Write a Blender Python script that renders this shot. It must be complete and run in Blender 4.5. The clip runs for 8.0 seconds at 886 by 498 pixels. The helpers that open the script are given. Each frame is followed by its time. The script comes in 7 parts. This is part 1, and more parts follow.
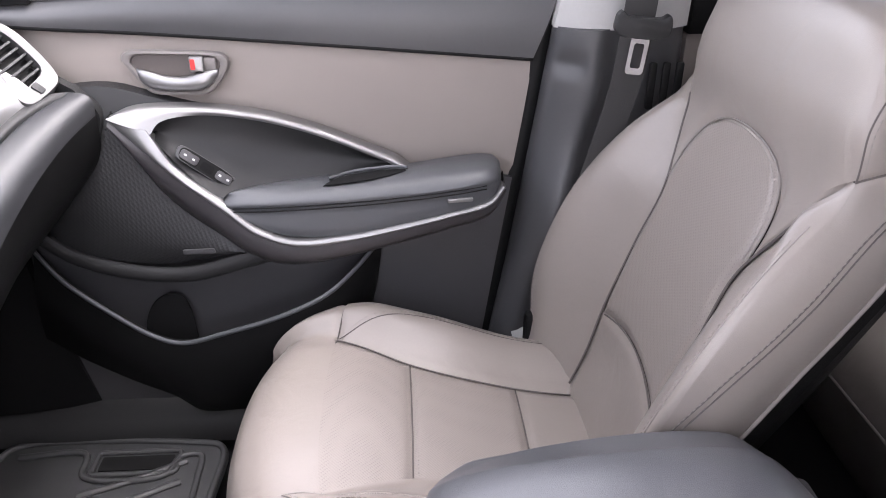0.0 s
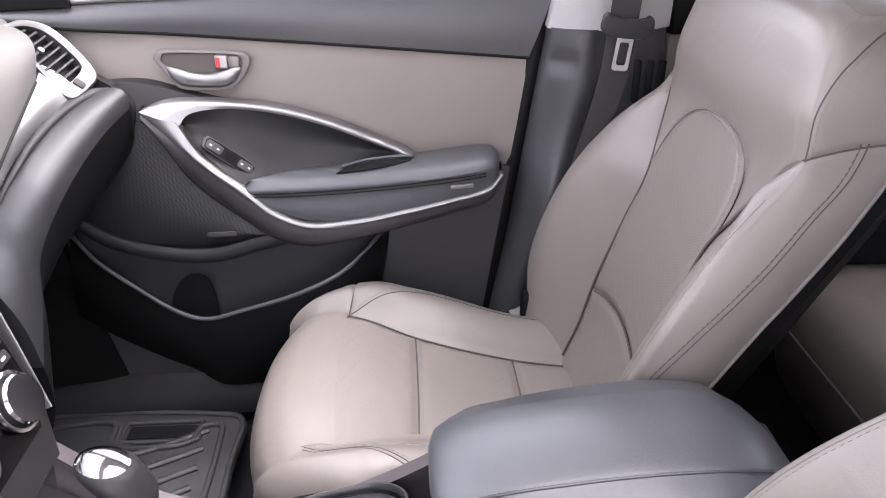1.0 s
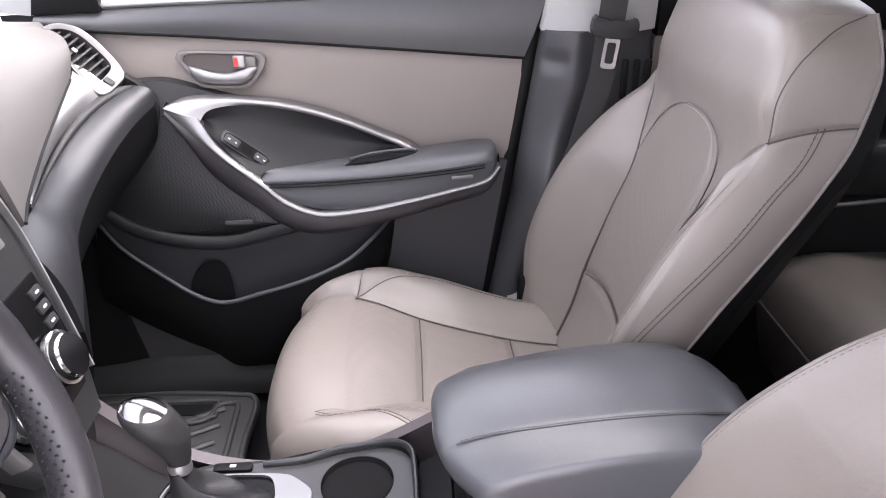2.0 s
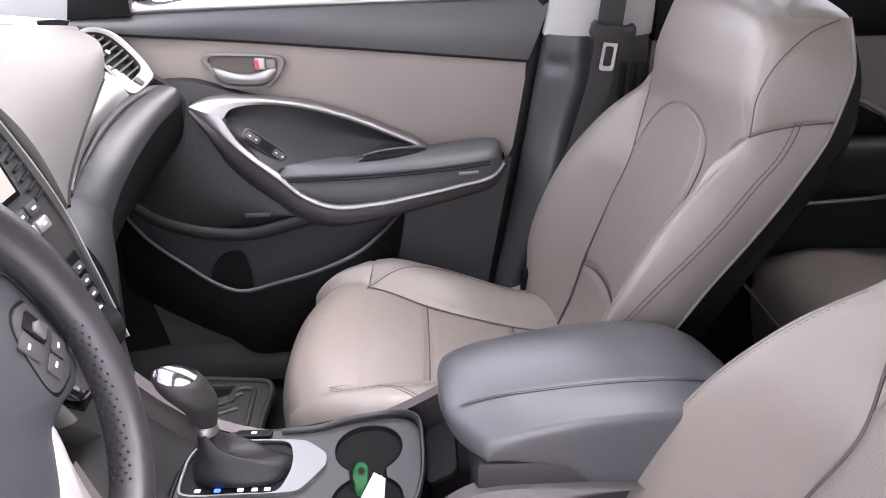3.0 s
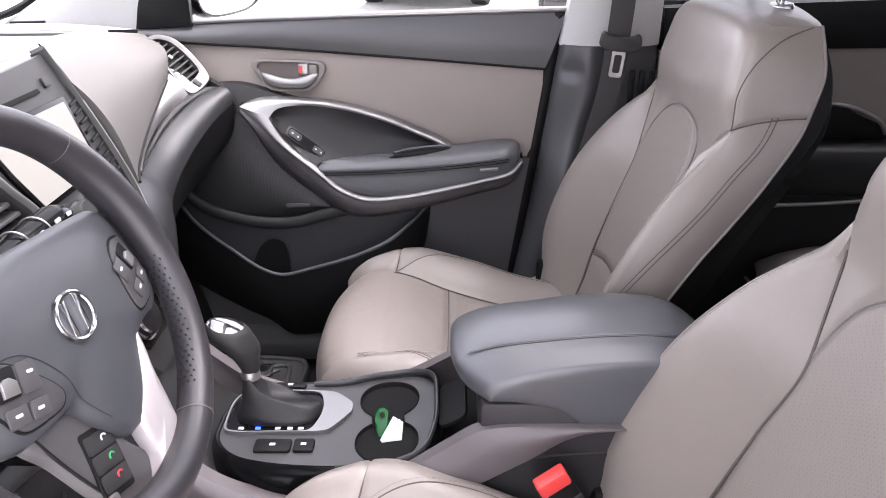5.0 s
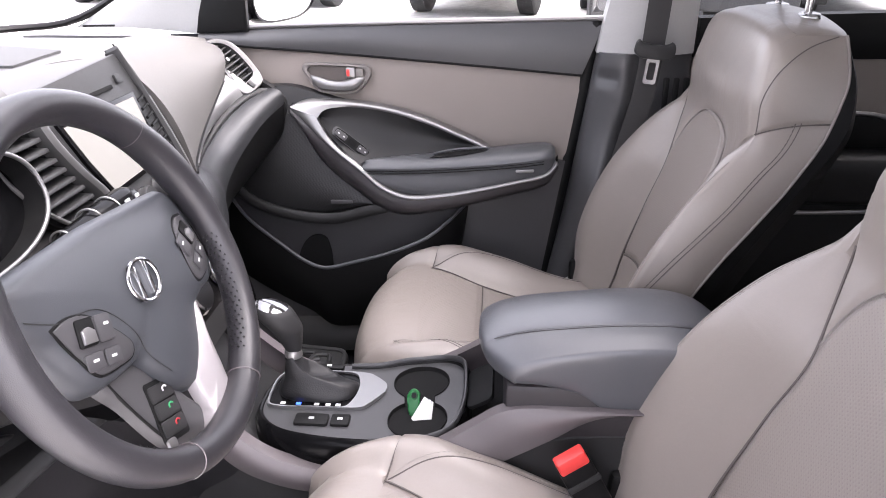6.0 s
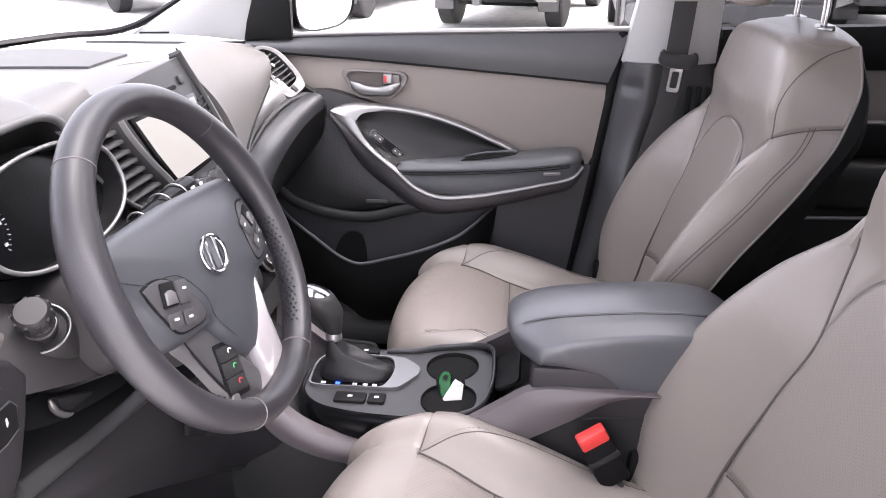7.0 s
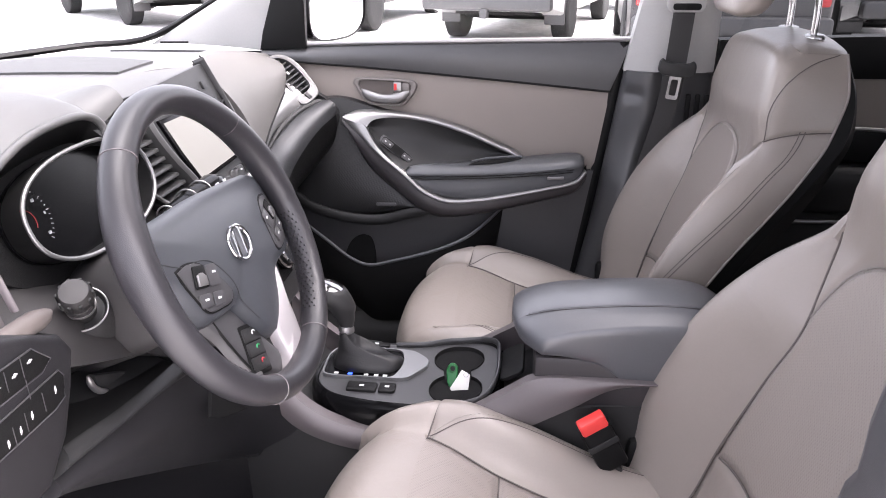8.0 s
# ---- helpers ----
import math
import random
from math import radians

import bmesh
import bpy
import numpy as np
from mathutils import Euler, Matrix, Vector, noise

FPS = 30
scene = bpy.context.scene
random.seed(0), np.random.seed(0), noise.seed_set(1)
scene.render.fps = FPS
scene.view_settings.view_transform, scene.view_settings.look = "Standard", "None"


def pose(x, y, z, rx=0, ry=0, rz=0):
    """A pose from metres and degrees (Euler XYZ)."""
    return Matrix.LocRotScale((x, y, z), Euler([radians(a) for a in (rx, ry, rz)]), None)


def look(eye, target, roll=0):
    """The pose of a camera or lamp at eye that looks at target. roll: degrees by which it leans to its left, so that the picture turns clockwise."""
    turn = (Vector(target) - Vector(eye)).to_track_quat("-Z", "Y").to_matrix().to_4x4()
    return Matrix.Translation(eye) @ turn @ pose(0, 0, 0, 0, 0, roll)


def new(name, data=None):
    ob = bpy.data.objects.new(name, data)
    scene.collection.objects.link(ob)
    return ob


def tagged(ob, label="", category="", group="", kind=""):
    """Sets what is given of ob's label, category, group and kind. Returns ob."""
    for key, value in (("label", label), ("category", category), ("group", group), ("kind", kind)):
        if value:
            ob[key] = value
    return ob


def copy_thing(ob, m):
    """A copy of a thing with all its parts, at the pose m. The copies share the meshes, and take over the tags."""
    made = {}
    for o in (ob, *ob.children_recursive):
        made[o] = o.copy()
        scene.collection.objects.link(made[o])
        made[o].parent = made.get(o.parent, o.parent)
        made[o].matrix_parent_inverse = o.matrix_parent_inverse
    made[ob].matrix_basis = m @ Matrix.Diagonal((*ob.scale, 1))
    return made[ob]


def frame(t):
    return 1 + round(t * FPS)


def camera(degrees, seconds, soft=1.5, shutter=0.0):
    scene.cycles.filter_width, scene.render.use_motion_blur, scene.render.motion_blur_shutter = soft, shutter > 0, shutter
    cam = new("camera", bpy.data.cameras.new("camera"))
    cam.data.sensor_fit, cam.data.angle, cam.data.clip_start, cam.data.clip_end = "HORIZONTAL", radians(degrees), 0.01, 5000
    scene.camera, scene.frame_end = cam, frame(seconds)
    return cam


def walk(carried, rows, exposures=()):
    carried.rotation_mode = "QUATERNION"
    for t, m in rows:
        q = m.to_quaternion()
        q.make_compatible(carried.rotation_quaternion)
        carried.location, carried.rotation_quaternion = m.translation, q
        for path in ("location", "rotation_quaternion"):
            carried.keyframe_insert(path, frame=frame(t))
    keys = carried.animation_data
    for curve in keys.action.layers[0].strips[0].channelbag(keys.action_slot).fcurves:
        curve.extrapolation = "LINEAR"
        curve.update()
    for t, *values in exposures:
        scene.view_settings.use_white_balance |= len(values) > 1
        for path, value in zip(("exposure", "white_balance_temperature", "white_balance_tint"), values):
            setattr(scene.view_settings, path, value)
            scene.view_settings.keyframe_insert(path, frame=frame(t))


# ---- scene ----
cam = camera(62.0, 8.0, 0.95)
PATH = [
    (0, (-0.000, -0.477, 1.363), (0.100, 1.276, 0.405), -0.1),
    (0.5, (-0.004, -0.535, 1.367), (0.089, 1.224, 0.419), -0.2),
    (1, (-0.007, -0.588, 1.381), (0.086, 1.171, 0.432), -0.2),
    (1.5, (-0.011, -0.639, 1.387), (0.084, 1.123, 0.447), -0.3),
    (3, (-0.011, -0.776, 1.394), (0.051, 1.007, 0.490), -0.4),
    (3.5, (-0.013, -0.807, 1.400), (0.049, 0.979, 0.504), -0.3),
    (4, (0.000, -0.849, 1.398), (0.053, 0.944, 0.515), -0.3),
    (4.5, (0.005, -0.893, 1.395), (0.025, 0.909, 0.529), -0.4),
    (6, (0.031, -1.005, 1.400), (-0.116, 0.810, 0.571), -0.5),
    (6.5, (0.029, -1.047, 1.403), (-0.160, 0.769, 0.588), -0.3),
    (7, (0.024, -1.095, 1.405), (-0.187, 0.726, 0.605), -0.3),
    (7.5, (0.028, -1.131, 1.407), (-0.195, 0.695, 0.621), -0.3),
    (8, (0.029, -1.163, 1.406), (-0.200, 0.669, 0.636), -0.3),
]
walk(cam, [(t, look(eye, target, roll)) for t, eye, target, roll in PATH], [(0, 4.14, 6500, 19.8), (4, 3.93, 6560, 20.5), (6.5, 3.86, 6560, 20.5), (8, 3.72, 6560, 20.5)])

# ---- world, sun and exposure ----
sky_world = bpy.data.worlds.new("sky_world")
scene.world = sky_world
sky_world.use_nodes = True
_nt = sky_world.node_tree
_bg = _nt.nodes["Background"]
_sky = _nt.nodes.new("ShaderNodeTexSky")
_sky.sky_type, _sky.sun_disc = "NISHITA", False
_sky.sun_elevation, _sky.sun_rotation = radians(62), radians(86)
_sky.dust_density, _sky.air_density, _sky.ozone_density = 4.0, 0.6, 0.6
# thin cloud takes most of the blue out of the sky
_cloud = _nt.nodes.new("ShaderNodeHueSaturation")
_cloud.inputs["Saturation"].default_value = 0.25
_nt.links.new(_sky.outputs["Color"], _cloud.inputs["Color"])
_nt.links.new(_cloud.outputs["Color"], _bg.inputs["Color"])
_bg.inputs["Strength"].default_value = 0.13
_sun = bpy.data.lights.new("sun", "SUN")
_sun.energy, _sun.angle, _sun.color = 0.5, radians(70), (1.0, 0.98, 0.95)
sun = new("sun", _sun)
sun.matrix_world = look((0, 0, 20), (-6.6, -0.4, 2.0))


# ---- small geometry library ----
def spl(ctrl, n):
    """A smooth curve of n points through the control points."""
    c = np.array(ctrl, float)
    d = np.r_[0, np.cumsum(np.sqrt(np.linalg.norm(np.diff(c, axis=0), axis=1)) + 1e-6)]
    u = np.linspace(0, d[-1], n)
    m = np.gradient(c, d, axis=0)
    k = np.clip(np.searchsorted(d, u, "right") - 1, 0, len(c) - 2)
    h = (d[k + 1] - d[k])[:, None]
    t = ((u - d[k]) / h[:, 0])[:, None]
    return ((2 * t**3 - 3 * t**2 + 1) * c[k] + (t**3 - 2 * t**2 + t) * h * m[k]
            + (-2 * t**3 + 3 * t**2) * c[k + 1] + (t**3 - t**2) * h * m[k + 1])


def table(xs, ys):
    """A smooth function through a few values."""
    xs, ys = np.array(xs, float), np.array(ys, float)
    m = np.gradient(ys, xs)

    def at(x):
        x = np.clip(np.asarray(x, float), xs[0], xs[-1])
        k = np.clip(np.searchsorted(xs, x, "right") - 1, 0, len(xs) - 2)
        h = xs[k + 1] - xs[k]
        t = (x - xs[k]) / h
        return ((2 * t**3 - 3 * t**2 + 1) * ys[k] + (t**3 - 2 * t**2 + t) * h * m[k]
                + (-2 * t**3 + 3 * t**2) * ys[k + 1] + (t**3 - t**2) * h * m[k + 1])
    return at


def link(name, verts, faces, mat, parent=None, label="", smooth=True, sharp=40):
    me = bpy.data.meshes.new(name)
    me.from_pydata([tuple(v) for v in verts], [], [tuple(f) for f in faces])
    me.validate()
    bm = bmesh.new()
    bm.from_mesh(me)
    bmesh.ops.remove_doubles(bm, verts=bm.verts, dist=1e-6)
    bmesh.ops.recalc_face_normals(bm, faces=bm.faces)
    for f in bm.faces:
        f.smooth = smooth
    if smooth:
        for e in bm.edges:
            if len(e.link_faces) == 2 and e.calc_face_angle(0) > radians(sharp):
                e.smooth = False
    bm.to_mesh(me)
    bm.free()
    me.materials.append(mat)
    ob = new(name, me)
    if parent is not None:
        ob.parent = parent
        if parent.type == "EMPTY":
            ob.matrix_parent_inverse = Matrix.Translation(-parent.location)
    if label:
        tagged(ob, label)
    return ob


def part(name, bm, mat, parent=None, label="", smooth=True, sharp=40):
    """Links a bmesh as one mesh object under a thing or a part."""
    v = [x.co.copy() for x in bm.verts]
    bm.verts.index_update()
    f = [[x.index for x in q.verts] for q in bm.faces]
    bm.free()
    return link(name, v, f, mat, parent, label, smooth, sharp)


def thing(name, label, category, at=(0, 0, 0), group="", kind=""):
    ob = new(name)
    ob.location = at
    ob.empty_display_size = 0.05
    return tagged(ob, label, category, group, kind)


def gridfaces(nu, nv, off=0, wrap_u=False, wrap_v=False):
    out = []
    for i in range(nu if wrap_u else nu - 1):
        for j in range(nv if wrap_v else nv - 1):
            a, b = i, (i + 1) % nu
            c, d = j, (j + 1) % nv
            out.append((off + a * nv + c, off + a * nv + d, off + b * nv + d, off + b * nv + c))
    return out


def sheet(name, P, mat, parent=None, thick=None, label="", wrap_u=False, sharp=40):
    """A surface from a grid of points; thick is the way to its back."""
    P = np.array(P, float)
    nu, nv = P.shape[:2]
    V, F = P.reshape(-1, 3), gridfaces(nu, nv, 0, wrap_u)
    if thick is not None:
        n = nu * nv
        V = np.vstack([V, V + np.asarray(thick, float)])
        F = F + [tuple(reversed([q + n for q in f])) for f in F]
        edge = [i * nv for i in range(nu)] + [(nu - 1) * nv + j for j in range(1, nv)] + [i * nv + nv - 1 for i in range(nu - 2, -1, -1)] + [j for j in range(nv - 2, 0, -1)]
        if not wrap_u:
            F += [(edge[k], edge[(k + 1) % len(edge)], edge[(k + 1) % len(edge)] + n, edge[k] + n) for k in range(len(edge))]
    return link(name, V, F, mat, parent, label, True, sharp)


def ruled(A, B, nu, nv, bulge=(0, 0, 0), power=1.0):
    """Points between two curves, swelling by bulge in the middle."""
    a, b = spl(A, nu), spl(B, nu)
    t = np.linspace(0, 1, nv)[None, :, None]
    P = a[:, None] * (1 - t) + b[:, None] * t
    return P + np.sin(np.pi * t)**power * np.array(bulge, float)


def loft(name, rings, mat, parent=None, label="", caps=True, sharp=40):
    R = np.array(rings, float)
    nu, nv = R.shape[:2]
    V, F = R.reshape(-1, 3), gridfaces(nu, nv, 0, False, True)
    if caps:
        F = F + [tuple(range(nv)), tuple(reversed(range((nu - 1) * nv, nu * nv)))]
    return link(name, V, F, mat, parent, label, True, sharp)


def sweep(path, ra, rb=None, nv=10, up=(0, 0, 1), ends=True, closed=False):
    """Rings of an elliptic section along a path: ra sideways, rb along up; they may be lists."""
    p = np.array(path, float)
    n = len(p)
    ra = np.broadcast_to(np.asarray(ra, float), (n,))
    rb = ra if rb is None else np.broadcast_to(np.asarray(rb, float), (n,))
    t = np.roll(p, -1, 0) - np.roll(p, 1, 0) if closed else np.gradient(p, axis=0)
    t /= np.linalg.norm(t, axis=1)[:, None] + 1e-12
    s = np.cross(t, np.array(up, float))
    s /= np.linalg.norm(s, axis=1)[:, None] + 1e-12
    w = np.cross(s, t)
    th = np.linspace(0, 2 * np.pi, nv, endpoint=False)
    return p[:, None] + np.cos(th)[None, :, None] * s[:, None] * ra[:, None, None] + np.sin(th)[None, :, None] * w[:, None] * rb[:, None, None]


def tube(name, path, ra, mat, parent=None, rb=None, nv=10, up=(0, 0, 1), label="", closed=False):
    R = sweep(path, ra, rb, nv, up, closed=closed)
    if closed:
        nu = len(R)
        return link(name, R.reshape(-1, 3), gridfaces(nu, nv, 0, True, True), mat, parent, label)
    return loft(name, R, mat, parent, label)


def slab(name, outline, mat, parent=None, place=None, depth=0.01, bevel=0.002, label="", seg=2, sharp=40):
    """A flat outline (2D points) given depth and rounded edges; place maps (u, v, w) to the world, w is the height."""
    bm = bmesh.new()
    vs = [bm.verts.new((u, v, 0)) for u, v in outline]
    f = bm.faces.new(vs)
    r = bmesh.ops.extrude_face_region(bm, geom=[f])
    top = [v for v in r["geom"] if isinstance(v, bmesh.types.BMVert)]
    for v in top:
        v.co.z = depth
    if bevel > 0:
        tops = set(top)
        es = [e for e in bm.edges if e.verts[0] in tops and e.verts[1] in tops]
        bmesh.ops.bevel(bm, geom=es, offset=bevel, segments=seg, profile=0.5, affect="EDGES", clamp_overlap=True)
    if place is not None:
        for v in bm.verts:
            v.co = Vector(place(v.co.x, v.co.y, v.co.z))
    return part(name, bm, mat, parent, label, True, sharp)


def rbox(name, size, mat, parent=None, m=None, bevel=0.004, seg=2, label=""):
    bm = bmesh.new()
    bmesh.ops.create_cube(bm, size=1, matrix=Matrix.Diagonal((*size, 1)))
    if bevel > 0:
        bmesh.ops.bevel(bm, geom=list(bm.edges), offset=bevel, segments=seg, profile=0.5, affect="EDGES", clamp_overlap=True)
    if m is not None:
        bmesh.ops.transform(bm, matrix=m, verts=bm.verts)
    return part(name, bm, mat, parent, label)


def rounded(w, h, r, n=5):
    """The outline of a rounded rectangle about its middle."""
    out = []
    for cx, cy, a0 in ((w / 2 - r, h / 2 - r, 0), (-w / 2 + r, h / 2 - r, 90), (-w / 2 + r, -h / 2 + r, 180), (w / 2 - r, -h / 2 + r, 270)):
        for k in range(n + 1):
            a = radians(a0 + 90 * k / n)
            out.append((cx + r * math.cos(a), cy + r * math.sin(a)))
    return out


def ring_out(r, n=24, ry=None):
    return [(r * math.cos(2 * math.pi * k / n), (ry or r) * math.sin(2 * math.pi * k / n)) for k in range(n)]


def basis(origin, u, v):
    """Maps (a, b, c) onto a plane with its axes u and v, c along their normal."""
    o, u, v = Vector(origin), Vector(u).normalized(), Vector(v)
    v = (v - v.dot(u) * u).normalized()
    w = u.cross(v)
    return lambda a, b, c=0.0: o + u * a + v * b + w * c


def lathe(name, prof, mat, parent=None, place=None, n=28, label="", sharp=40):
    """A turned form: prof is (radius, height) from end to end."""
    rings = [[(r * math.cos(2 * math.pi * k / n), r * math.sin(2 * math.pi * k / n), h) for k in range(n)] for r, h in prof]
    if place is not None:
        rings = [[tuple(place(*p)) for p in ring] for ring in rings]
    return loft(name, rings, mat, parent, label, True, sharp)


# ---- materials ----
def mat_new(name, color, rough=0.5, metal=0.0, grain=0.0, scale=200.0, spread=0.08, bump=0.0, bscale=400.0, kind="noise", coat=0.0, spec=0.5, stain=0.06, sheen=0.0, holes=0.0, wrinkle=0.0):
    """A surface with broad and fine variation of its colour and a fine relief."""
    m = bpy.data.materials.new(name)
    m.use_nodes = True
    nt = m.node_tree
    b = nt.nodes["Principled BSDF"]
    b.inputs["Metallic"].default_value = metal
    b.inputs["Coat Weight"].default_value = coat
    b.inputs["Coat Roughness"].default_value = 0.25
    b.inputs["Specular IOR Level"].default_value = spec
    b.inputs["Sheen Weight"].default_value = sheen
    co = nt.nodes.new("ShaderNodeTexCoord")
    big = nt.nodes.new("ShaderNodeTexNoise")
    big.inputs["Scale"].default_value, big.inputs["Detail"].default_value = 7.0, 4.0
    nt.links.new(co.outputs["Object"], big.inputs["Vector"])
    fine = nt.nodes.new("ShaderNodeTexNoise")
    fine.inputs["Scale"].default_value, fine.inputs["Detail"].default_value = scale, 3.0
    nt.links.new(co.outputs["Object"], fine.inputs["Vector"])
    add = nt.nodes.new("ShaderNodeMath")
    add.operation = "MULTIPLY_ADD"
    nt.links.new(fine.outputs["Fac"], add.inputs[0])
    add.inputs[1].default_value = spread
    mul = nt.nodes.new("ShaderNodeMath")
    mul.operation = "MULTIPLY_ADD"
    nt.links.new(big.outputs["Fac"], mul.inputs[0])
    mul.inputs[1].default_value, mul.inputs[2].default_value = stain * 2, 1.0 - stain - spread / 2
    nt.links.new(mul.outputs[0], add.inputs[2])
    vm = nt.nodes.new("ShaderNodeVectorMath")
    vm.operation = "SCALE"
    vm.inputs[0].default_value = color
    nt.links.new(add.outputs[0], vm.inputs["Scale"])
    nt.links.new(vm.outputs[0], b.inputs["Base Color"])
    rr = nt.nodes.new("ShaderNodeMath")
    rr.operation = "MULTIPLY_ADD"
    nt.links.new(big.outputs["Fac"], rr.inputs[0])
    rr.inputs[1].default_value, rr.inputs[2].default_value = 0.14, max(rough - 0.07, 0.02)
    nt.links.new(rr.outputs[0], b.inputs["Roughness"])
    if bump > 0:
        if kind == "dots":
            tex = nt.nodes.new("ShaderNodeTexVoronoi")
            tex.inputs["Scale"].default_value, tex.inputs["Randomness"].default_value = bscale, 0.1
            turn = nt.nodes.new("ShaderNodeMapping")
            turn.inputs["Rotation"].default_value = (0.5, 0.35, 0.8)
            nt.links.new(co.outputs["Object"], turn.inputs["Vector"])
            nt.links.new(turn.outputs["Vector"], tex.inputs["Vector"])
            out = tex.outputs["Distance"]
            if holes > 0:
                lt = nt.nodes.new("ShaderNodeMath")
                lt.operation = "LESS_THAN"
                nt.links.new(out, lt.inputs[0])
                lt.inputs[1].default_value = 0.25
                dk = nt.nodes.new("ShaderNodeMath")
                dk.operation = "MULTIPLY_ADD"
                nt.links.new(lt.outputs[0], dk.inputs[0])
                dk.inputs[1].default_value, dk.inputs[2].default_value = -holes, 1.0
                v2 = nt.nodes.new("ShaderNodeVectorMath")
                v2.operation = "SCALE"
                nt.links.new(vm.outputs[0], v2.inputs[0])
                nt.links.new(dk.outputs[0], v2.inputs["Scale"])
                nt.links.new(v2.outputs[0], b.inputs["Base Color"])
        elif kind == "leather":
            tex = nt.nodes.new("ShaderNodeTexVoronoi")
            tex.feature = "DISTANCE_TO_EDGE"
            tex.inputs["Scale"].default_value = bscale
            out = tex.outputs["Distance"]
        else:
            tex = nt.nodes.new("ShaderNodeTexNoise")
            tex.inputs["Scale"].default_value, tex.inputs["Detail"].default_value = bscale, 4.0
            out = tex.outputs["Fac"]
        if kind != "dots":
            nt.links.new(co.outputs["Object"], tex.inputs["Vector"])
        bp = nt.nodes.new("ShaderNodeBump")
        bp.inputs["Strength"].default_value, bp.inputs["Distance"].default_value = bump, 0.001
        nt.links.new(out, bp.inputs["Height"])
        last = bp
        if wrinkle > 0:
            soft = nt.nodes.new("ShaderNodeTexNoise")
            soft.inputs["Scale"].default_value, soft.inputs["Detail"].default_value, soft.inputs["Distortion"].default_value = 16.0, 3.0, 0.8
            nt.links.new(co.outputs["Object"], soft.inputs["Vector"])
            last = nt.nodes.new("ShaderNodeBump")
            last.inputs["Strength"].default_value, last.inputs["Distance"].default_value = wrinkle, 0.01
            nt.links.new(soft.outputs["Fac"], last.inputs["Height"])
            nt.links.new(bp.outputs["Normal"], last.inputs["Normal"])
        nt.links.new(last.outputs["Normal"], b.inputs["Normal"])
    return m


def glow(name, color, power, base=1.0):
    m = bpy.data.materials.new(name)
    m.use_nodes = True
    b = m.node_tree.nodes["Principled BSDF"]
    b.inputs["Base Color"].default_value = (*[q * base for q in color], 1)
    b.inputs["Emission Color"].default_value = (*color, 1)
    b.inputs["Emission Strength"].default_value = power
    return m


def clear(name, tint=(0.93, 0.96, 0.95), gloss=0.06):
    m = bpy.data.materials.new(name)
    m.use_nodes = True
    nt = m.node_tree
    nt.nodes.remove(nt.nodes["Principled BSDF"])
    t, g, x = nt.nodes.new("ShaderNodeBsdfTransparent"), nt.nodes.new("ShaderNodeBsdfGlossy"), nt.nodes.new("ShaderNodeMixShader")
    t.inputs["Color"].default_value = (*tint, 1)
    g.inputs["Roughness"].default_value = 0.02
    x.inputs["Fac"].default_value = gloss
    nt.links.new(t.outputs[0], x.inputs[1])
    nt.links.new(g.outputs[0], x.inputs[2])
    nt.links.new(x.outputs[0], nt.nodes["Material Output"].inputs["Surface"])
    return m


TAUPE = (0.236, 0.207, 0.188)
M_LEATHER = mat_new("taupe_leather", TAUPE, 0.36, bump=0.16, bscale=620, kind="leather", scale=300, spread=0.06, stain=0.09, spec=0.5, coat=0.22, wrinkle=0.14)
M_INSERT = mat_new("perforated_leather", (0.235, 0.206, 0.188), 0.40, bump=0.4, bscale=300, kind="dots", holes=0.17, scale=700, spread=0.1, stain=0.05, spec=0.4)
M_STITCH = mat_new("stitch_thread", (0.24, 0.22, 0.2), 0.7)
# colour of the seam tubes, dark enough to carry the shade of the creases
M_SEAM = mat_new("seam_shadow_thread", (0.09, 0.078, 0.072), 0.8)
M_PIPING = mat_new("piping", (0.2, 0.178, 0.165), 0.5)
M_CLOTH = mat_new("door_fabric", (0.242, 0.212, 0.194), 0.75, bump=0.3, bscale=1400, scale=900, spread=0.12, spec=0.2, sheen=0.15)
M_DASHTAUPE = mat_new("dash_taupe", (0.104, 0.099, 0.095), 0.55, bump=0.25, bscale=900, kind="leather", spec=0.35)
M_DASHTOP = mat_new("dash_top_grey", (0.066, 0.0655, 0.0655), 0.5, bump=0.25, bscale=900, kind="leather", spec=0.4)
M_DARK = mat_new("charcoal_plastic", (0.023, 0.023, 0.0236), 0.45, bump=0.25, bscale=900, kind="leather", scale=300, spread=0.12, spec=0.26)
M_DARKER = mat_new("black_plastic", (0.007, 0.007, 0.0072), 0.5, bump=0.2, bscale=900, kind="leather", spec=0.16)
M_LID = mat_new("lid_vinyl", (0.068, 0.071, 0.079), 0.35, bump=0.25, bscale=700, kind="leather", spec=0.7, coat=0.35, wrinkle=0.06)
M_ARM = mat_new("armrest_vinyl", (0.074, 0.077, 0.083), 0.36, bump=0.25, bscale=700, kind="leather", spec=0.5, wrinkle=0.1)
M_BAND = mat_new("door_band_plastic", (0.052, 0.051, 0.054), 0.38, bump=0.15, bscale=900, kind="leather", spec=0.5)
M_TOPBAND = mat_new("door_top_vinyl", (0.064, 0.064, 0.067), 0.38, bump=0.2, bscale=900, kind="leather", spec=0.5)
M_PILLAR = mat_new("pillar_cover_plastic", (0.054, 0.054, 0.057), 0.38, bump=0.15, bscale=900, kind="leather", spec=0.5)
M_WING = mat_new("door_sweep_plastic", (0.040, 0.037, 0.039), 0.36, bump=0.15, bscale=900, kind="leather", spec=0.45)
M_BEZEL = mat_new("handle_bezel_taupe", (0.17, 0.155, 0.146), 0.42, bump=0.1, bscale=900, kind="leather", spec=0.4)
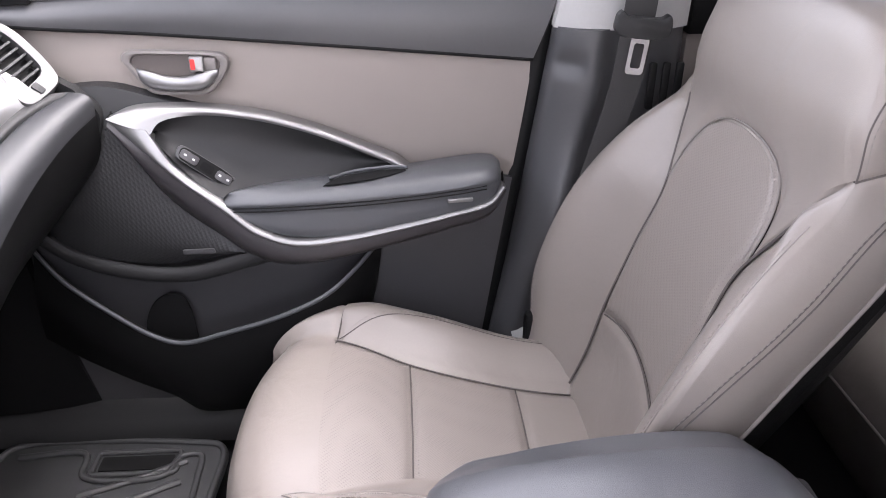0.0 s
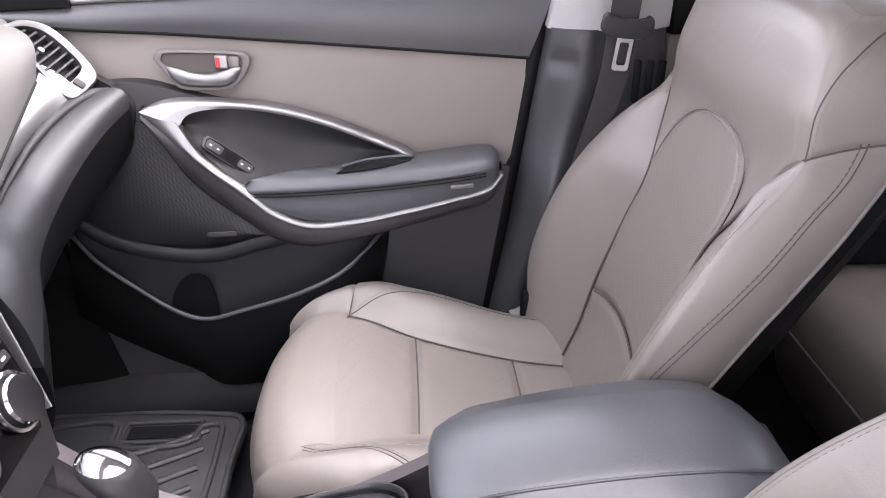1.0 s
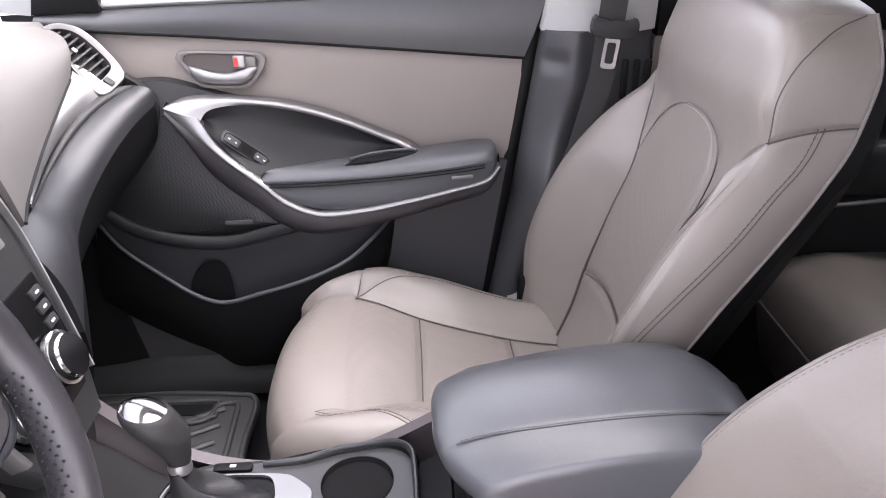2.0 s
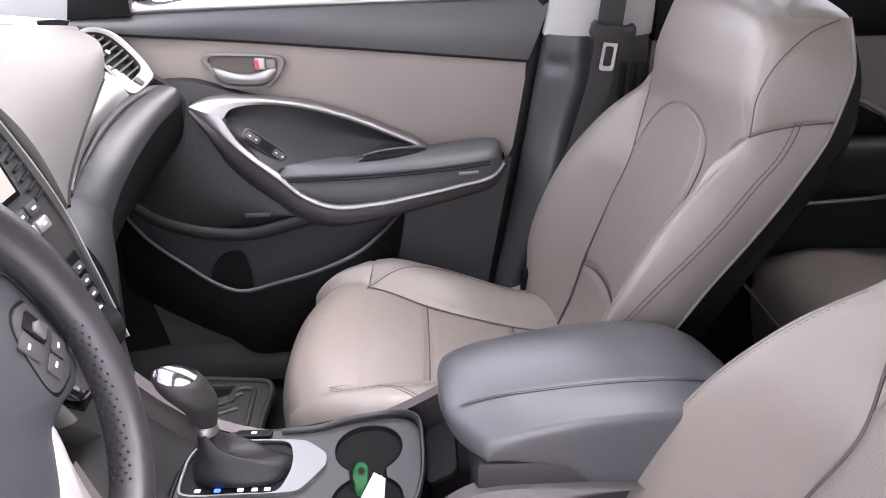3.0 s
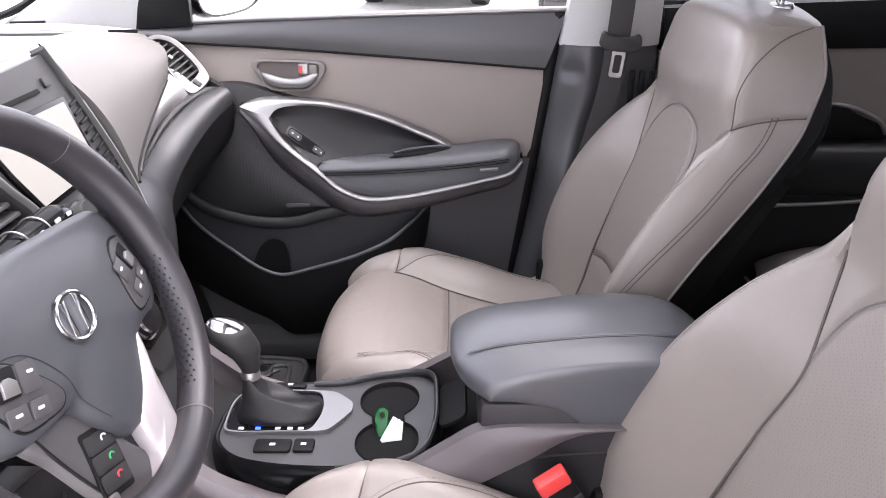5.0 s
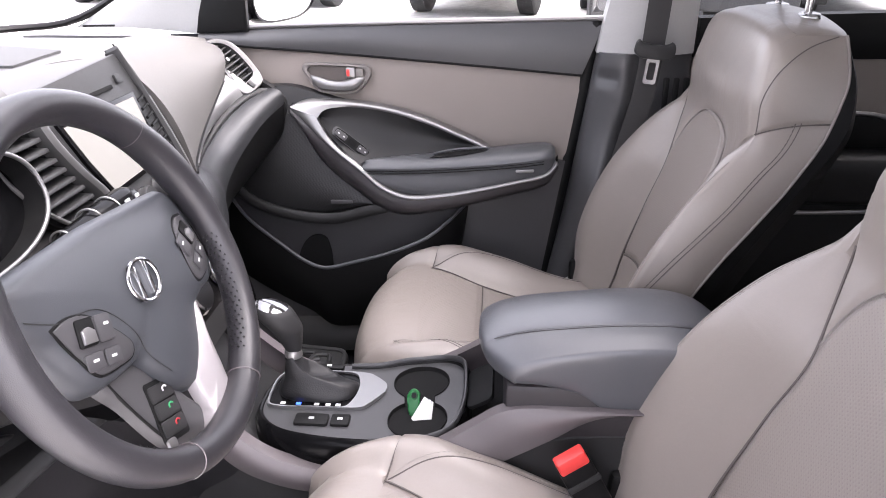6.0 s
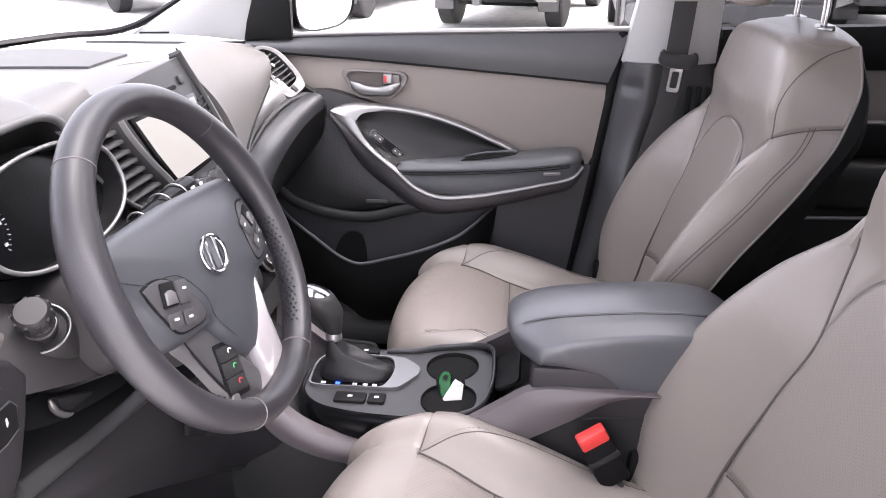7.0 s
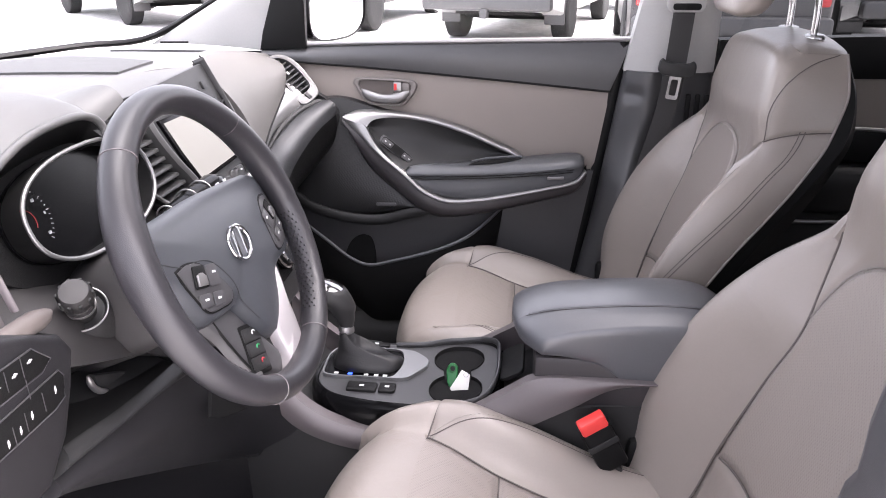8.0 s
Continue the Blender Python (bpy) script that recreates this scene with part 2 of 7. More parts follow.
M_VENTGREY = mat_new("vent_bezel_grey", (0.075, 0.0745, 0.075), 0.38, metal=0.2, spread=0.03)
M_SPOKE = mat_new("satin_spoke_paint", (0.34, 0.32, 0.325), 0.4, metal=0.3, spread=0.04)
M_ENDROLL = mat_new("dash_end_taupe", (0.10, 0.086, 0.08), 0.5, bump=0.2, bscale=700, kind="leather", spec=0.3)
M_ROLL = mat_new("dash_roll_vinyl", (0.024, 0.0247, 0.027), 0.38, bump=0.25, bscale=700, kind="leather", spec=0.5)
M_GREY = mat_new("console_grey", (0.105, 0.092, 0.095), 0.4, bump=0.15, bscale=900, kind="leather", spec=0.5)
M_GLOSSBLK = mat_new("gloss_black", (0.004, 0.004, 0.0045), 0.2, spec=0.12, coat=0.0)
M_SILVER = mat_new("satin_silver", (0.27, 0.266, 0.266), 0.4, metal=0.8, spread=0.03)
M_SILVERDK = mat_new("brushed_grey_metal", (0.3, 0.29, 0.29), 0.33, metal=0.7, spread=0.04)
M_CHROME = mat_new("chrome", (0.6, 0.6, 0.61), 0.14, metal=1.0, spread=0.02, stain=0.02)
M_LIGHT = mat_new("pillar_light_grey", (0.38, 0.378, 0.37), 0.7, bump=0.3, bscale=900, spec=0.3)
M_HEADLINER = mat_new("headliner_cloth", (0.52, 0.51, 0.49), 0.9, bump=0.3, bscale=1200, spec=0.1)
# carpet black, also put on slots and hollows in place of their shade
M_CARPET_SHADE = mat_new("black_carpet_and_hollow_shade", (0.011, 0.011, 0.0113), 0.95, bump=0.8, bscale=900, scale=500, spread=0.4, spec=0.1)
M_FLOORCARPET = mat_new("charcoal_carpet", (0.016, 0.0157, 0.0175), 0.95, bump=0.8, bscale=900, scale=500, spread=0.4, spec=0.1)
M_RUBBER = mat_new("rubber_mat", (0.05, 0.0505, 0.052), 0.42, bump=0.3, bscale=500, spec=0.35)
M_BELT = mat_new("belt_webbing", (0.035, 0.034, 0.034), 0.7, bump=0.5, bscale=900, spec=0.3)
M_WHEEL = mat_new("wheel_leather", (0.021, 0.020, 0.0228), 0.35, bump=0.22, bscale=800, kind="leather", spec=0.5, stain=0.12)
M_SLAT = mat_new("vent_slat_grey", (0.028, 0.028, 0.029), 0.45, spec=0.3)
M_KNEE = mat_new("knee_panel_plastic", (0.014, 0.0136, 0.0152), 0.5, bump=0.2, bscale=900, kind="leather", spec=0.35)
M_COLUMN = mat_new("column_plastic", (0.031, 0.0295, 0.030), 0.5, bump=0.2, bscale=900, kind="leather", spec=0.4)
M_PAD = mat_new("switch_pad_grey", (0.048, 0.047, 0.05), 0.4, spec=0.4, bump=0.1, bscale=900, kind="leather")
M_HUB = mat_new("wheel_hub_vinyl", (0.040, 0.043, 0.049), 0.4, bump=0.2, bscale=900, kind="leather", spec=0.5)
M_RED = mat_new("red_plastic", (0.68, 0.05, 0.045), 0.3)
M_GREEN = mat_new("green_plastic", (0.003, 0.085, 0.02), 0.3, spec=0.3)
M_PAPER = mat_new("white_paper", (0.5, 0.5, 0.48), 0.7)
M_DIAL = mat_new("dial_print", (0.3, 0.3, 0.31), 0.6)
M_WHITE = mat_new("white_print", (0.5, 0.5, 0.5), 0.6)
M_GLASS = clear("window_glass", (0.86, 0.88, 0.875), 0.01)
M_ROOFGLASS = clear("added_sunroof_glass", (0.35, 0.355, 0.36), 0.06)
M_PRIVACY = clear("privacy_glass", (0.26, 0.27, 0.275), 0.06)
# glow gives the screen's own light and the sky reflected in it
M_SCREEN = glow("display_screen", (0.95, 0.92, 0.84), 0.040, 0.05)
M_BLUE = glow("blue_lamp", (0.03, 0.10, 1.0), 0.25)
M_ORANGE = mat_new("dark_red_print", (0.3, 0.02, 0.02), 0.5)

# ---- the large structure: ground, floor, roof, pillars ----
def boxy(name, lo, hi, mat, bevel=0.006, parent=None, label=""):
    c = [(a + b) / 2 for a, b in zip(lo, hi)]
    return rbox(name, [b - a for a, b in zip(lo, hi)], mat, parent, Matrix.Translation(c), bevel, 2, label)


M_GROUND = mat_new("pale_concrete", (0.56, 0.552, 0.54), 0.9, scale=9, spread=0.5, bump=0.5, bscale=60, stain=0.35, spec=0.2)
ground = link("ground", [(-600, -600, 0), (600, -600, 0), (600, 600, 0), (-600, 600, 0)], [(0, 1, 2, 3)], M_GROUND, smooth=False)
tagged(ground, "pale sunlit concrete parking lot ground", "ground", kind="structure")

# cabin floor with sills and a raised tunnel
FLOOR_Y = [(-0.80, 0.46), (-0.70, 0.46), (-0.62, 0.36), (-0.20, 0.35), (-0.15, 0.40), (0.10, 0.40), (0.15, 0.35), (0.60, 0.355), (0.67, 0.42), (0.78, 0.43)]
FLOOR_X = [(-1.30, 0.42), (-1.12, 0.32), (-0.95, 0.06), (-0.80, 0.0), (0.60, 0.0), (0.72, 0.10), (1.9, 0.12)]
fy, fx = spl(FLOOR_Y, 60), spl(FLOOR_X, 50)
cabin_floor = sheet("floor", [[(a[0], b[0], a[1] + b[1]) for b in fy] for a in fx], M_FLOORCARPET, thick=(0, 0, -0.05))
tagged(cabin_floor, "black carpeted car floor with sills and tunnel", "floor", kind="structure")

# roof lining
rx, ry = np.linspace(-0.24, 2.1, 40), np.linspace(-0.76, 0.73, 30)
roof_pts = np.array([[(x, y, 1.60 + 0.05 * (1 - (y / 0.76)**2) - 0.3 * max(0, 0.1 - x)**2 - 0.06 * max(0, x - 1.2)**2) for y in ry] for x in rx])
# unseen roof opening, added to let light fall on seats and console
ADDED_SUNROOF = (-0.15, 0.42, -0.46, 0.43)
rp_ = roof_pts.reshape(-1, 3)
rf = [f for f in gridfaces(40, 30) if not (ADDED_SUNROOF[0] < np.mean([rp_[k][0] for k in f]) < ADDED_SUNROOF[1] and ADDED_SUNROOF[2] < np.mean([rp_[k][1] for k in f]) < ADDED_SUNROOF[3])]
headliner = link("ceiling", np.vstack([rp_, rp_ + (0, 0, 0.05)]), rf + [tuple(k + 1200 for k in f) for f in rf], M_HEADLINER)
tagged(headliner, "pale grey cloth headliner under the car roof", "ceiling", kind="structure")

M_BODY = mat_new("dark_car_paint", (0.03, 0.032, 0.036), 0.25, coat=0.8, spread=0.02)
for side, nm in ((1, "right"), (-1, "left")):
    q = side * 0.02 - 0.02
    # A pillar with its wide pale foot
    a = spl([(-1.02, side * 0.80 + q, 1.15), (-0.79, side * 0.715 + q, 1.265), (-0.50, side * 0.65 + q, 1.41), (-0.20, side * 0.59 + q, 1.57)], 16)
    b = spl([(-0.655, side * 0.70 + q, 1.15), (-0.60, side * 0.685 + q, 1.25), (-0.47, side * 0.66 + q, 1.38), (-0.14, side * 0.60 + q, 1.58)], 16)
    t = np.linspace(0, 1, 8)[None, :, None]
    P = a[:, None] * (1 - t) + b[:, None] * t + np.sin(np.pi * t) * np.array([0, -side * 0.022, 0.01])
    ob = sheet("pillar_a_" + nm, P, M_LIGHT, thick=(0, side * 0.05, 0))
    tagged(ob, "pale grey windscreen pillar trim", "pillar", kind="structure")
    # B pillar, upper part; the driver's belt side stands a little further back
    pb = 0.0 if side > 0 else 0.024
    zs = 1.12 if side > 0 else 1.30
    a = spl([(0.238 + pb + (zs - 1.12) * 0.2, side * (0.675 - 0.02 * (zs > 1.2)) + q, zs - 0.002), (0.285 + pb, side * 0.645 + q, 1.36), (0.32, side * 0.61 + q, 1.45), (0.35, side * 0.56 + q, 1.6)], 14)
    b = spl([(0.447 + pb, side * (0.675 - 0.02 * (zs > 1.2)) + q, zs - 0.002), (0.445 + pb, side * 0.645 + q, 1.36), (0.45, side * 0.61 + q, 1.45), (0.47, side * 0.56 + q, 1.6)], 14)
    s = np.sin(np.pi * t)**0.5
    P = a[:, None] * (1 - t) + b[:, None] * t + s * np.array([0, -side * 0.03, 0])
    ob = sheet("pillar_b_" + nm, P, M_LIGHT, thick=(0, side * 0.05, 0))
    tagged(ob, "pale grey upper centre pillar trim", "pillar", kind="structure")
    # B pillar, dark lower cover
    a = spl([(0.242 + pb + (zs - 1.12) * 0.2, side * (0.675 - 0.02 * (zs > 1.2)) + q, zs), (0.215 + pb, side * 0.68 + q, 0.92), (0.19 + pb, side * 0.67 + q, 0.75), (0.155, side * 0.655 + q, 0.57), (0.13, side * 0.63 + q, 0.43)], 20)
    b = spl([(0.45 + pb, side * (0.675 - 0.02 * (zs > 1.2)) + q, zs), (0.46, side * 0.68 + q, 0.92), (0.46, side * 0.67 + q, 0.75), (0.45, side * 0.655 + q, 0.57), (0.45, side * 0.63 + q, 0.43)], 20)
    a, b, tc = spl(a, 60), spl(b, 60), np.linspace(0, 1, 36)[None, :, None]
    P = a[:, None] * (1 - tc) + b[:, None] * tc + np.sin(np.pi * tc)**0.5 * np.array([0, -side * 0.045, 0])
    P[..., 1] -= side * 0.03 * np.exp(-((P[..., 2] - 0.80) / 0.10)**2) * np.exp(-((P[..., 0] - 0.27) / 0.07)**2)
    # a soft hollow below the joint, and the channel behind the belt
    P[..., 1] += side * 0.012 * np.exp(-(np.abs(P[..., 2] - 1.066) / 0.011)**2) * np.exp(-(np.abs(P[..., 0] - 0.262) / 0.022)**4)
    P[..., 1] += side * 0.022 / (1 + np.exp(-(P[..., 0] - 0.315 + 0.25 * np.maximum(0, 1.02 - P[..., 2])) / 0.006))
    ob = sheet("pillar_cover_" + nm, P, M_PILLAR, thick=(0, side * 0.06, 0))
    tagged(ob, "charcoal plastic lower centre pillar cover", "pillar", kind="structure")
    # C pillar and rear quarter
    a = spl([(1.50, side * 0.68 + q, 1.18), (1.58, side * 0.62 + q, 1.42), (1.62, side * 0.56 + q, 1.6)], 10)
    b = spl([(1.95, side * 0.68 + q, 1.18), (1.98, side * 0.62 + q, 1.42), (2.0, side * 0.56 + q, 1.6)], 10)
    P = a[:, None] * (1 - t) + b[:, None] * t
    ob = sheet("pillar_c_" + nm, P, M_LIGHT, thick=(0, side * 0.05, 0))
    tagged(ob, "pale grey rear pillar trim", "pillar", kind="structure")
    # roof rail above the doors
    ob = tube("trim_roof_rail_" + nm, spl([(-0.20, side * 0.64 + q, 1.57), (0.1, side * 0.66 + q, 1.595), (0.6, side * 0.66 + q, 1.60), (2.0, side * 0.60 + q, 1.56)], 20), 0.05, M_HEADLINER, rb=0.035)
    tagged(ob, "pale grey roof rail lining", "trim", kind="structure")

# the open driver's door is out of view, added to shade that side
DOOR_AT = basis((-0.98, -0.87, 0.34), (0.42, -0.91, 0), (0, 0, 1))
ob = slab("door_left", [(0.0, 0.02), (1.0, 0.0), (1.06, 0.25), (1.08, 0.62), (1.05, 0.80), (0.0, 0.80)], M_DARK, None, DOOR_AT, 0.13, 0.03)
tagged(ob, "unseen open driver's door with charcoal lining, added as shade", "car door", kind="structure")
ob = tube("trim_door_frame_left", [tuple(DOOR_AT(a, b, 0.06)) for a, b in spl([(0.08, 0.80), (0.45, 1.05), (0.75, 1.22), (0.98, 1.22), (1.04, 0.80)], 30)], 0.025, M_DARKER, rb=0.03)
tagged(ob, "black window frame of the unseen open door", "trim", kind="structure")

# black rubber seal behind the front door
seal = tube("trim_door_seal", spl([(0.240, 0.712, 1.19), (0.222, 0.712, 1.06), (0.203, 0.712, 0.92), (0.175, 0.70, 0.75), (0.145, 0.685, 0.57), (0.12, 0.66, 0.43)], 24), 0.012, M_DARKER, rb=0.016)
tagged(seal, "black rubber door seal", "seal", kind="structure")
foot = slab("trim_pillar_foot", [(0.188, 0.581), (0.241, 0.591), (0.267, 0.569), (0.253, 0.546), (0.201, 0.561)], M_LIGHT, None, lambda a, b, c: (a, 0.645 - c, b), 0.05, 0.004)
tagged(foot, "pale grey trim at the foot of the pillar", "trim", kind="structure")
sill_plate = sheet("trim_sill_right", ruled([(-0.95, 0.60, 0.405), (-0.35, 0.605, 0.40), (0.45, 0.605, 0.40)], [(-0.95, 0.68, 0.452), (-0.35, 0.68, 0.45), (0.45, 0.68, 0.45)], 12, 8, (0, 0, 0.018)), M_DARK, thick=(0, 0, -0.03))
tagged(sill_plate, "charcoal plastic door sill cover", "sill", kind="structure")
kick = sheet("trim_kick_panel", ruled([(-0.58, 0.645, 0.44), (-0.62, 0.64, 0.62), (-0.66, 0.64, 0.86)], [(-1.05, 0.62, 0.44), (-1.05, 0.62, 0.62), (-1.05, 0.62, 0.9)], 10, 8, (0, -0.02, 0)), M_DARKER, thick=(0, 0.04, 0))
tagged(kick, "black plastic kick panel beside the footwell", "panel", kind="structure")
firewall = boxy("wall_front", (-1.42, -0.75, 0.30), (-1.30, 0.73, 1.12), M_CARPET_SHADE, 0.01)
tagged(firewall, "black carpeted front bulkhead", "wall", kind="structure")
# boards added to stop windscreen light leaking into the footwell
cowl = boxy("wall_cowl_light_block", (-1.36, -0.74, 1.05), (-0.70, 0.69, 1.085), M_CARPET_SHADE, 0.005)
tagged(cowl, "added black board keeping windscreen light out of the footwell", "wall", kind="structure")
for y0, nm in ((0.655, "right"), (-0.80, "left")):
    ob = boxy("wall_footwell_light_block_" + nm, (-1.42, y0, 0.30), (-0.70, y0 + 0.05, 1.13), M_CARPET_SHADE, 0.005)
    tagged(ob, "added black side board keeping light out of the footwell", "wall", kind="structure")
tail = boxy("wall_rear", (2.02, -0.72, 0.35), (2.10, 0.70, 1.62), M_DARK, 0.02)
tagged(tail, "dark tailgate lining at the rear", "wall", kind="structure")
lside = boxy("wall_left_rear", (0.46, -0.80, 0.40), (2.05, -0.74, 1.16), M_DARK, 0.02)
tagged(lside, "charcoal rear door lining", "wall", kind="structure")
rside = boxy("wall_right_rear", (1.46, 0.72, 0.40), (2.05, 0.78, 1.16), M_DARK, 0.02)
tagged(rside, "charcoal rear quarter lining", "wall", kind="structure")

# glass
def pane(name, P, label, mat=M_GLASS):
    ob = sheet(name, P, mat)
    return tagged(ob, label, "window", kind="structure")


pane("window_windscreen", ruled([(-1.20, -0.80, 1.15), (-1.36, 0, 1.15), (-1.20, 0.76, 1.15)], [(-0.20, -0.62, 1.575), (-0.28, 0, 1.62), (-0.20, 0.58, 1.575)], 14, 8, (-0.02, 0, 0.02)), "clear windscreen glass")
pane("window_front_right", ruled([(-0.56, 0.715, 1.15), (0.25, 0.72, 1.16)], [(-0.24, 0.64, 1.54), (0.32, 0.62, 1.58)], 8, 6, (0, 0.01, 0)), "clear side window glass")
pane("window_rear_right", ruled([(0.44, 0.72, 1.16), (1.5, 0.71, 1.18)], [(0.47, 0.62, 1.58), (1.6, 0.60, 1.57)], 8, 6, (0, 0.01, 0)), "tinted rear side window glass", M_PRIVACY)
pane("window_rear_left", ruled([(0.44, -0.76, 1.16), (1.5, -0.75, 1.18)], [(0.47, -0.66, 1.58), (1.6, -0.64, 1.57)], 8, 6, (0, -0.01, 0)), "tinted rear side window glass", M_PRIVACY)
# pane of the added roof opening; its tint sets how much light enters
pane("window_roof_added", ruled([(-0.12, -0.46, 1.69), (-0.12, 0.44, 1.69)], [(0.68, -0.46, 1.70), (0.68, 0.44, 1.70)], 6, 6, (0, 0, 0.01)), "unseen sunroof glass, added to let in light from above", M_ROOFGLASS)
ws_seal = tube("trim_windscreen_seal", spl([(-1.21, -0.80, 1.152), (-1.37, -0.02, 1.152), (-1.19, 0.74, 1.152), (-1.03, 0.79, 1.165), (-0.80, 0.735, 1.265), (-0.50, 0.665, 1.415), (-0.21, 0.60, 1.57)], 40), 0.012, M_DARKER, rb=0.009)
tagged(ws_seal, "black windscreen edge seal", "seal", kind="structure")


# ---- the passenger's front door ----
door = thing("front_door", "closed front passenger door in taupe cloth and charcoal plastic", "car door", (-0.15, 0.72, 0.44))
# dark top band under the window
sill_c = [(-0.66, 0.690, 1.158), (-0.54, 0.695, 1.165), (-0.15, 0.70, 1.176), (0.255, 0.705, 1.184)]
line_c = [(-0.66, 0.672, 1.142), (-0.56, 0.675, 1.130), (-0.40, 0.69, 1.117), (-0.10, 0.692, 1.093), (0.212, 0.694, 1.066)]
sheet("top_band", ruled(sill_c, line_c, 36, 12, (0, -0.008, 0)), M_TOPBAND, door, (0, 0.05, 0), "charcoal plastic band below the window")
tube("window_seal", spl([(a, b - 0.002, c + 0.004) for a, b, c in sill_c], 20), 0.006, M_SILVERDK, door, label="grey window edge strip")
tube("shadow_gap", spl([(a, b + 0.004, c - 0.002) for a, b, c in line_c], 24), 0.004, M_DARKER, door)
# cloth panel
cl_top = [(-0.62, 0.692, 1.136), (-0.40, 0.702, 1.115), (-0.10, 0.704, 1.091), (0.214, 0.706, 1.064)]
cl_bot = [(-0.62, 0.690, 0.97), (-0.40, 0.700, 0.97), (-0.10, 0.702, 0.90), (0.182, 0.702, 0.84)]
sheet("cloth_panel", ruled(cl_top, cl_bot, 40, 16, (0, -0.006, 0)), M_CLOTH, door, (0, 0.04, 0), "taupe cloth door panel")
# lower carrier behind the pocket, its colour lightened as the lit part
sheet("lower_panel", ruled([(-0.64, 0.665, 0.93), (-0.40, 0.672, 0.93), (-0.10, 0.685, 0.90), (0.186, 0.690, 0.862)], [(-0.64, 0.645, 0.435), (-0.40, 0.645, 0.435), (-0.10, 0.65, 0.435), (0.118, 0.65, 0.435)], 40, 24, (0, 0.004, 0)), M_BAND, door, (0, 0.05, 0), "charcoal plastic lower door panel")
# dark shoulder at the front and the loudspeaker grille
sheet("shoulder", ruled([(-0.56, 0.655, 1.03), (-0.50, 0.655, 1.042), (-0.45, 0.662, 1.040), (-0.36, 0.672, 1.012), (-0.25, 0.68, 0.985)], [(-0.58, 0.65, 0.90), (-0.50, 0.64, 0.94), (-0.44, 0.645, 0.95), (-0.36, 0.66, 0.95), (-0.25, 0.67, 0.95)], 24, 10, (0, -0.006, 0)), M_DARK, door, (0, 0.03, 0))
M_GRILLE = mat_new("speaker_grille", (0.022, 0.022, 0.023), 0.5, bump=0.6, bscale=210, kind="dots", spec=0.35)
sheet("speaker_grille", ruled([(-0.52, 0.648, 0.985), (-0.45, 0.640, 0.975), (-0.385, 0.628, 0.875), (-0.30, 0.612, 0.808), (-0.26, 0.606, 0.785)], [(-0.58, 0.648, 0.93), (-0.575, 0.635, 0.79), (-0.48, 0.625, 0.757), (-0.38, 0.620, 0.752), (-0.27, 0.612, 0.775)], 40, 24, (0, -0.012, 0)), M_GRILLE, door, (0, 0.02, 0), "black perforated loudspeaker grille")
tube("grille_lip", spl([(-0.60, 0.632, 0.80), (-0.55, 0.625, 0.765), (-0.46, 0.612, 0.742), (-0.36, 0.606, 0.738), (-0.27, 0.603, 0.762), (-0.22, 0.603, 0.775)], 30), 0.010, M_DARK, door, rb=0.014)
slab("speaker_badge", rounded(0.052, 0.009, 0.003), M_BAND, door, basis((-0.338, 0.603, 0.782), (1, 0, 0.02), (0, 0, 1)), 0.003, 0.001, "small dark metal badge on the grille")

# silver sweep round the armrest
up_o = [(-0.448, 0.622, 1.002), (-0.415, 0.636, 1.013), (-0.335, 0.656, 1.010), (-0.234, 0.664, 0.996), (-0.139, 0.666, 0.968), (-0.059, 0.666, 0.934), (-0.012, 0.662, 0.914), (0.012, 0.655, 0.898)]
up_i = [(-0.385, 0.618, 0.978), (-0.372, 0.628, 0.993), (-0.325, 0.648, 0.997), (-0.234, 0.656, 0.985), (-0.142, 0.658, 0.958), (-0.066, 0.658, 0.926), (-0.024, 0.655, 0.908), (-0.002, 0.648, 0.897)]
sheet("silver_arc", ruled(up_o, up_i, 60, 8, (0, -0.005, 0.002)), M_SILVER, door, (0, 0.02, 0), "satin silver curved trim")
lo_i = [(-0.390, 0.616, 0.985), (-0.352, 0.604, 0.926), (-0.276, 0.590, 0.866), (-0.236, 0.582, 0.833), (-0.18, 0.578, 0.811), (-0.10, 0.577, 0.816), (-0.016, 0.580, 0.831), (0.07, 0.585, 0.849), (0.138, 0.594, 0.866), (0.158, 0.606, 0.885)]
lo_o = [(-0.446, 0.622, 1.000), (-0.362, 0.601, 0.920), (-0.284, 0.586, 0.858), (-0.242, 0.578, 0.824), (-0.18, 0.575, 0.800), (-0.10, 0.574, 0.806), (-0.016, 0.577, 0.821), (0.07, 0.582, 0.840), (0.140, 0.591, 0.857), (0.164, 0.606, 0.880)]
sheet("silver_lower_strip", ruled(lo_o, lo_i, 70, 6, (0, -0.004, 0)), M_SILVER, door, (0, 0.02, 0), "satin silver lower strip")
wing = [(-0.448, 0.630, 0.992), (-0.378, 0.628, 0.867), (-0.292, 0.606, 0.803), (-0.25, 0.600, 0.772), (-0.195, 0.598, 0.755), (-0.111, 0.600, 0.763), (-0.017, 0.608, 0.783), (0.08, 0.62, 0.806), (0.138, 0.63, 0.823), (0.166, 0.64, 0.862)]
sheet("wing", ruled([(a, b + 0.003, c) for a, b, c in lo_o], wing, 70, 10, (0, -0.010, -0.004)), M_WING, door, (0, 0.03, 0), "dark grey satin sweep under the armrest")
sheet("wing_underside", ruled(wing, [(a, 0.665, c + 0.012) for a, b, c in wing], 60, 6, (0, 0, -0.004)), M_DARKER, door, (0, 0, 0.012))
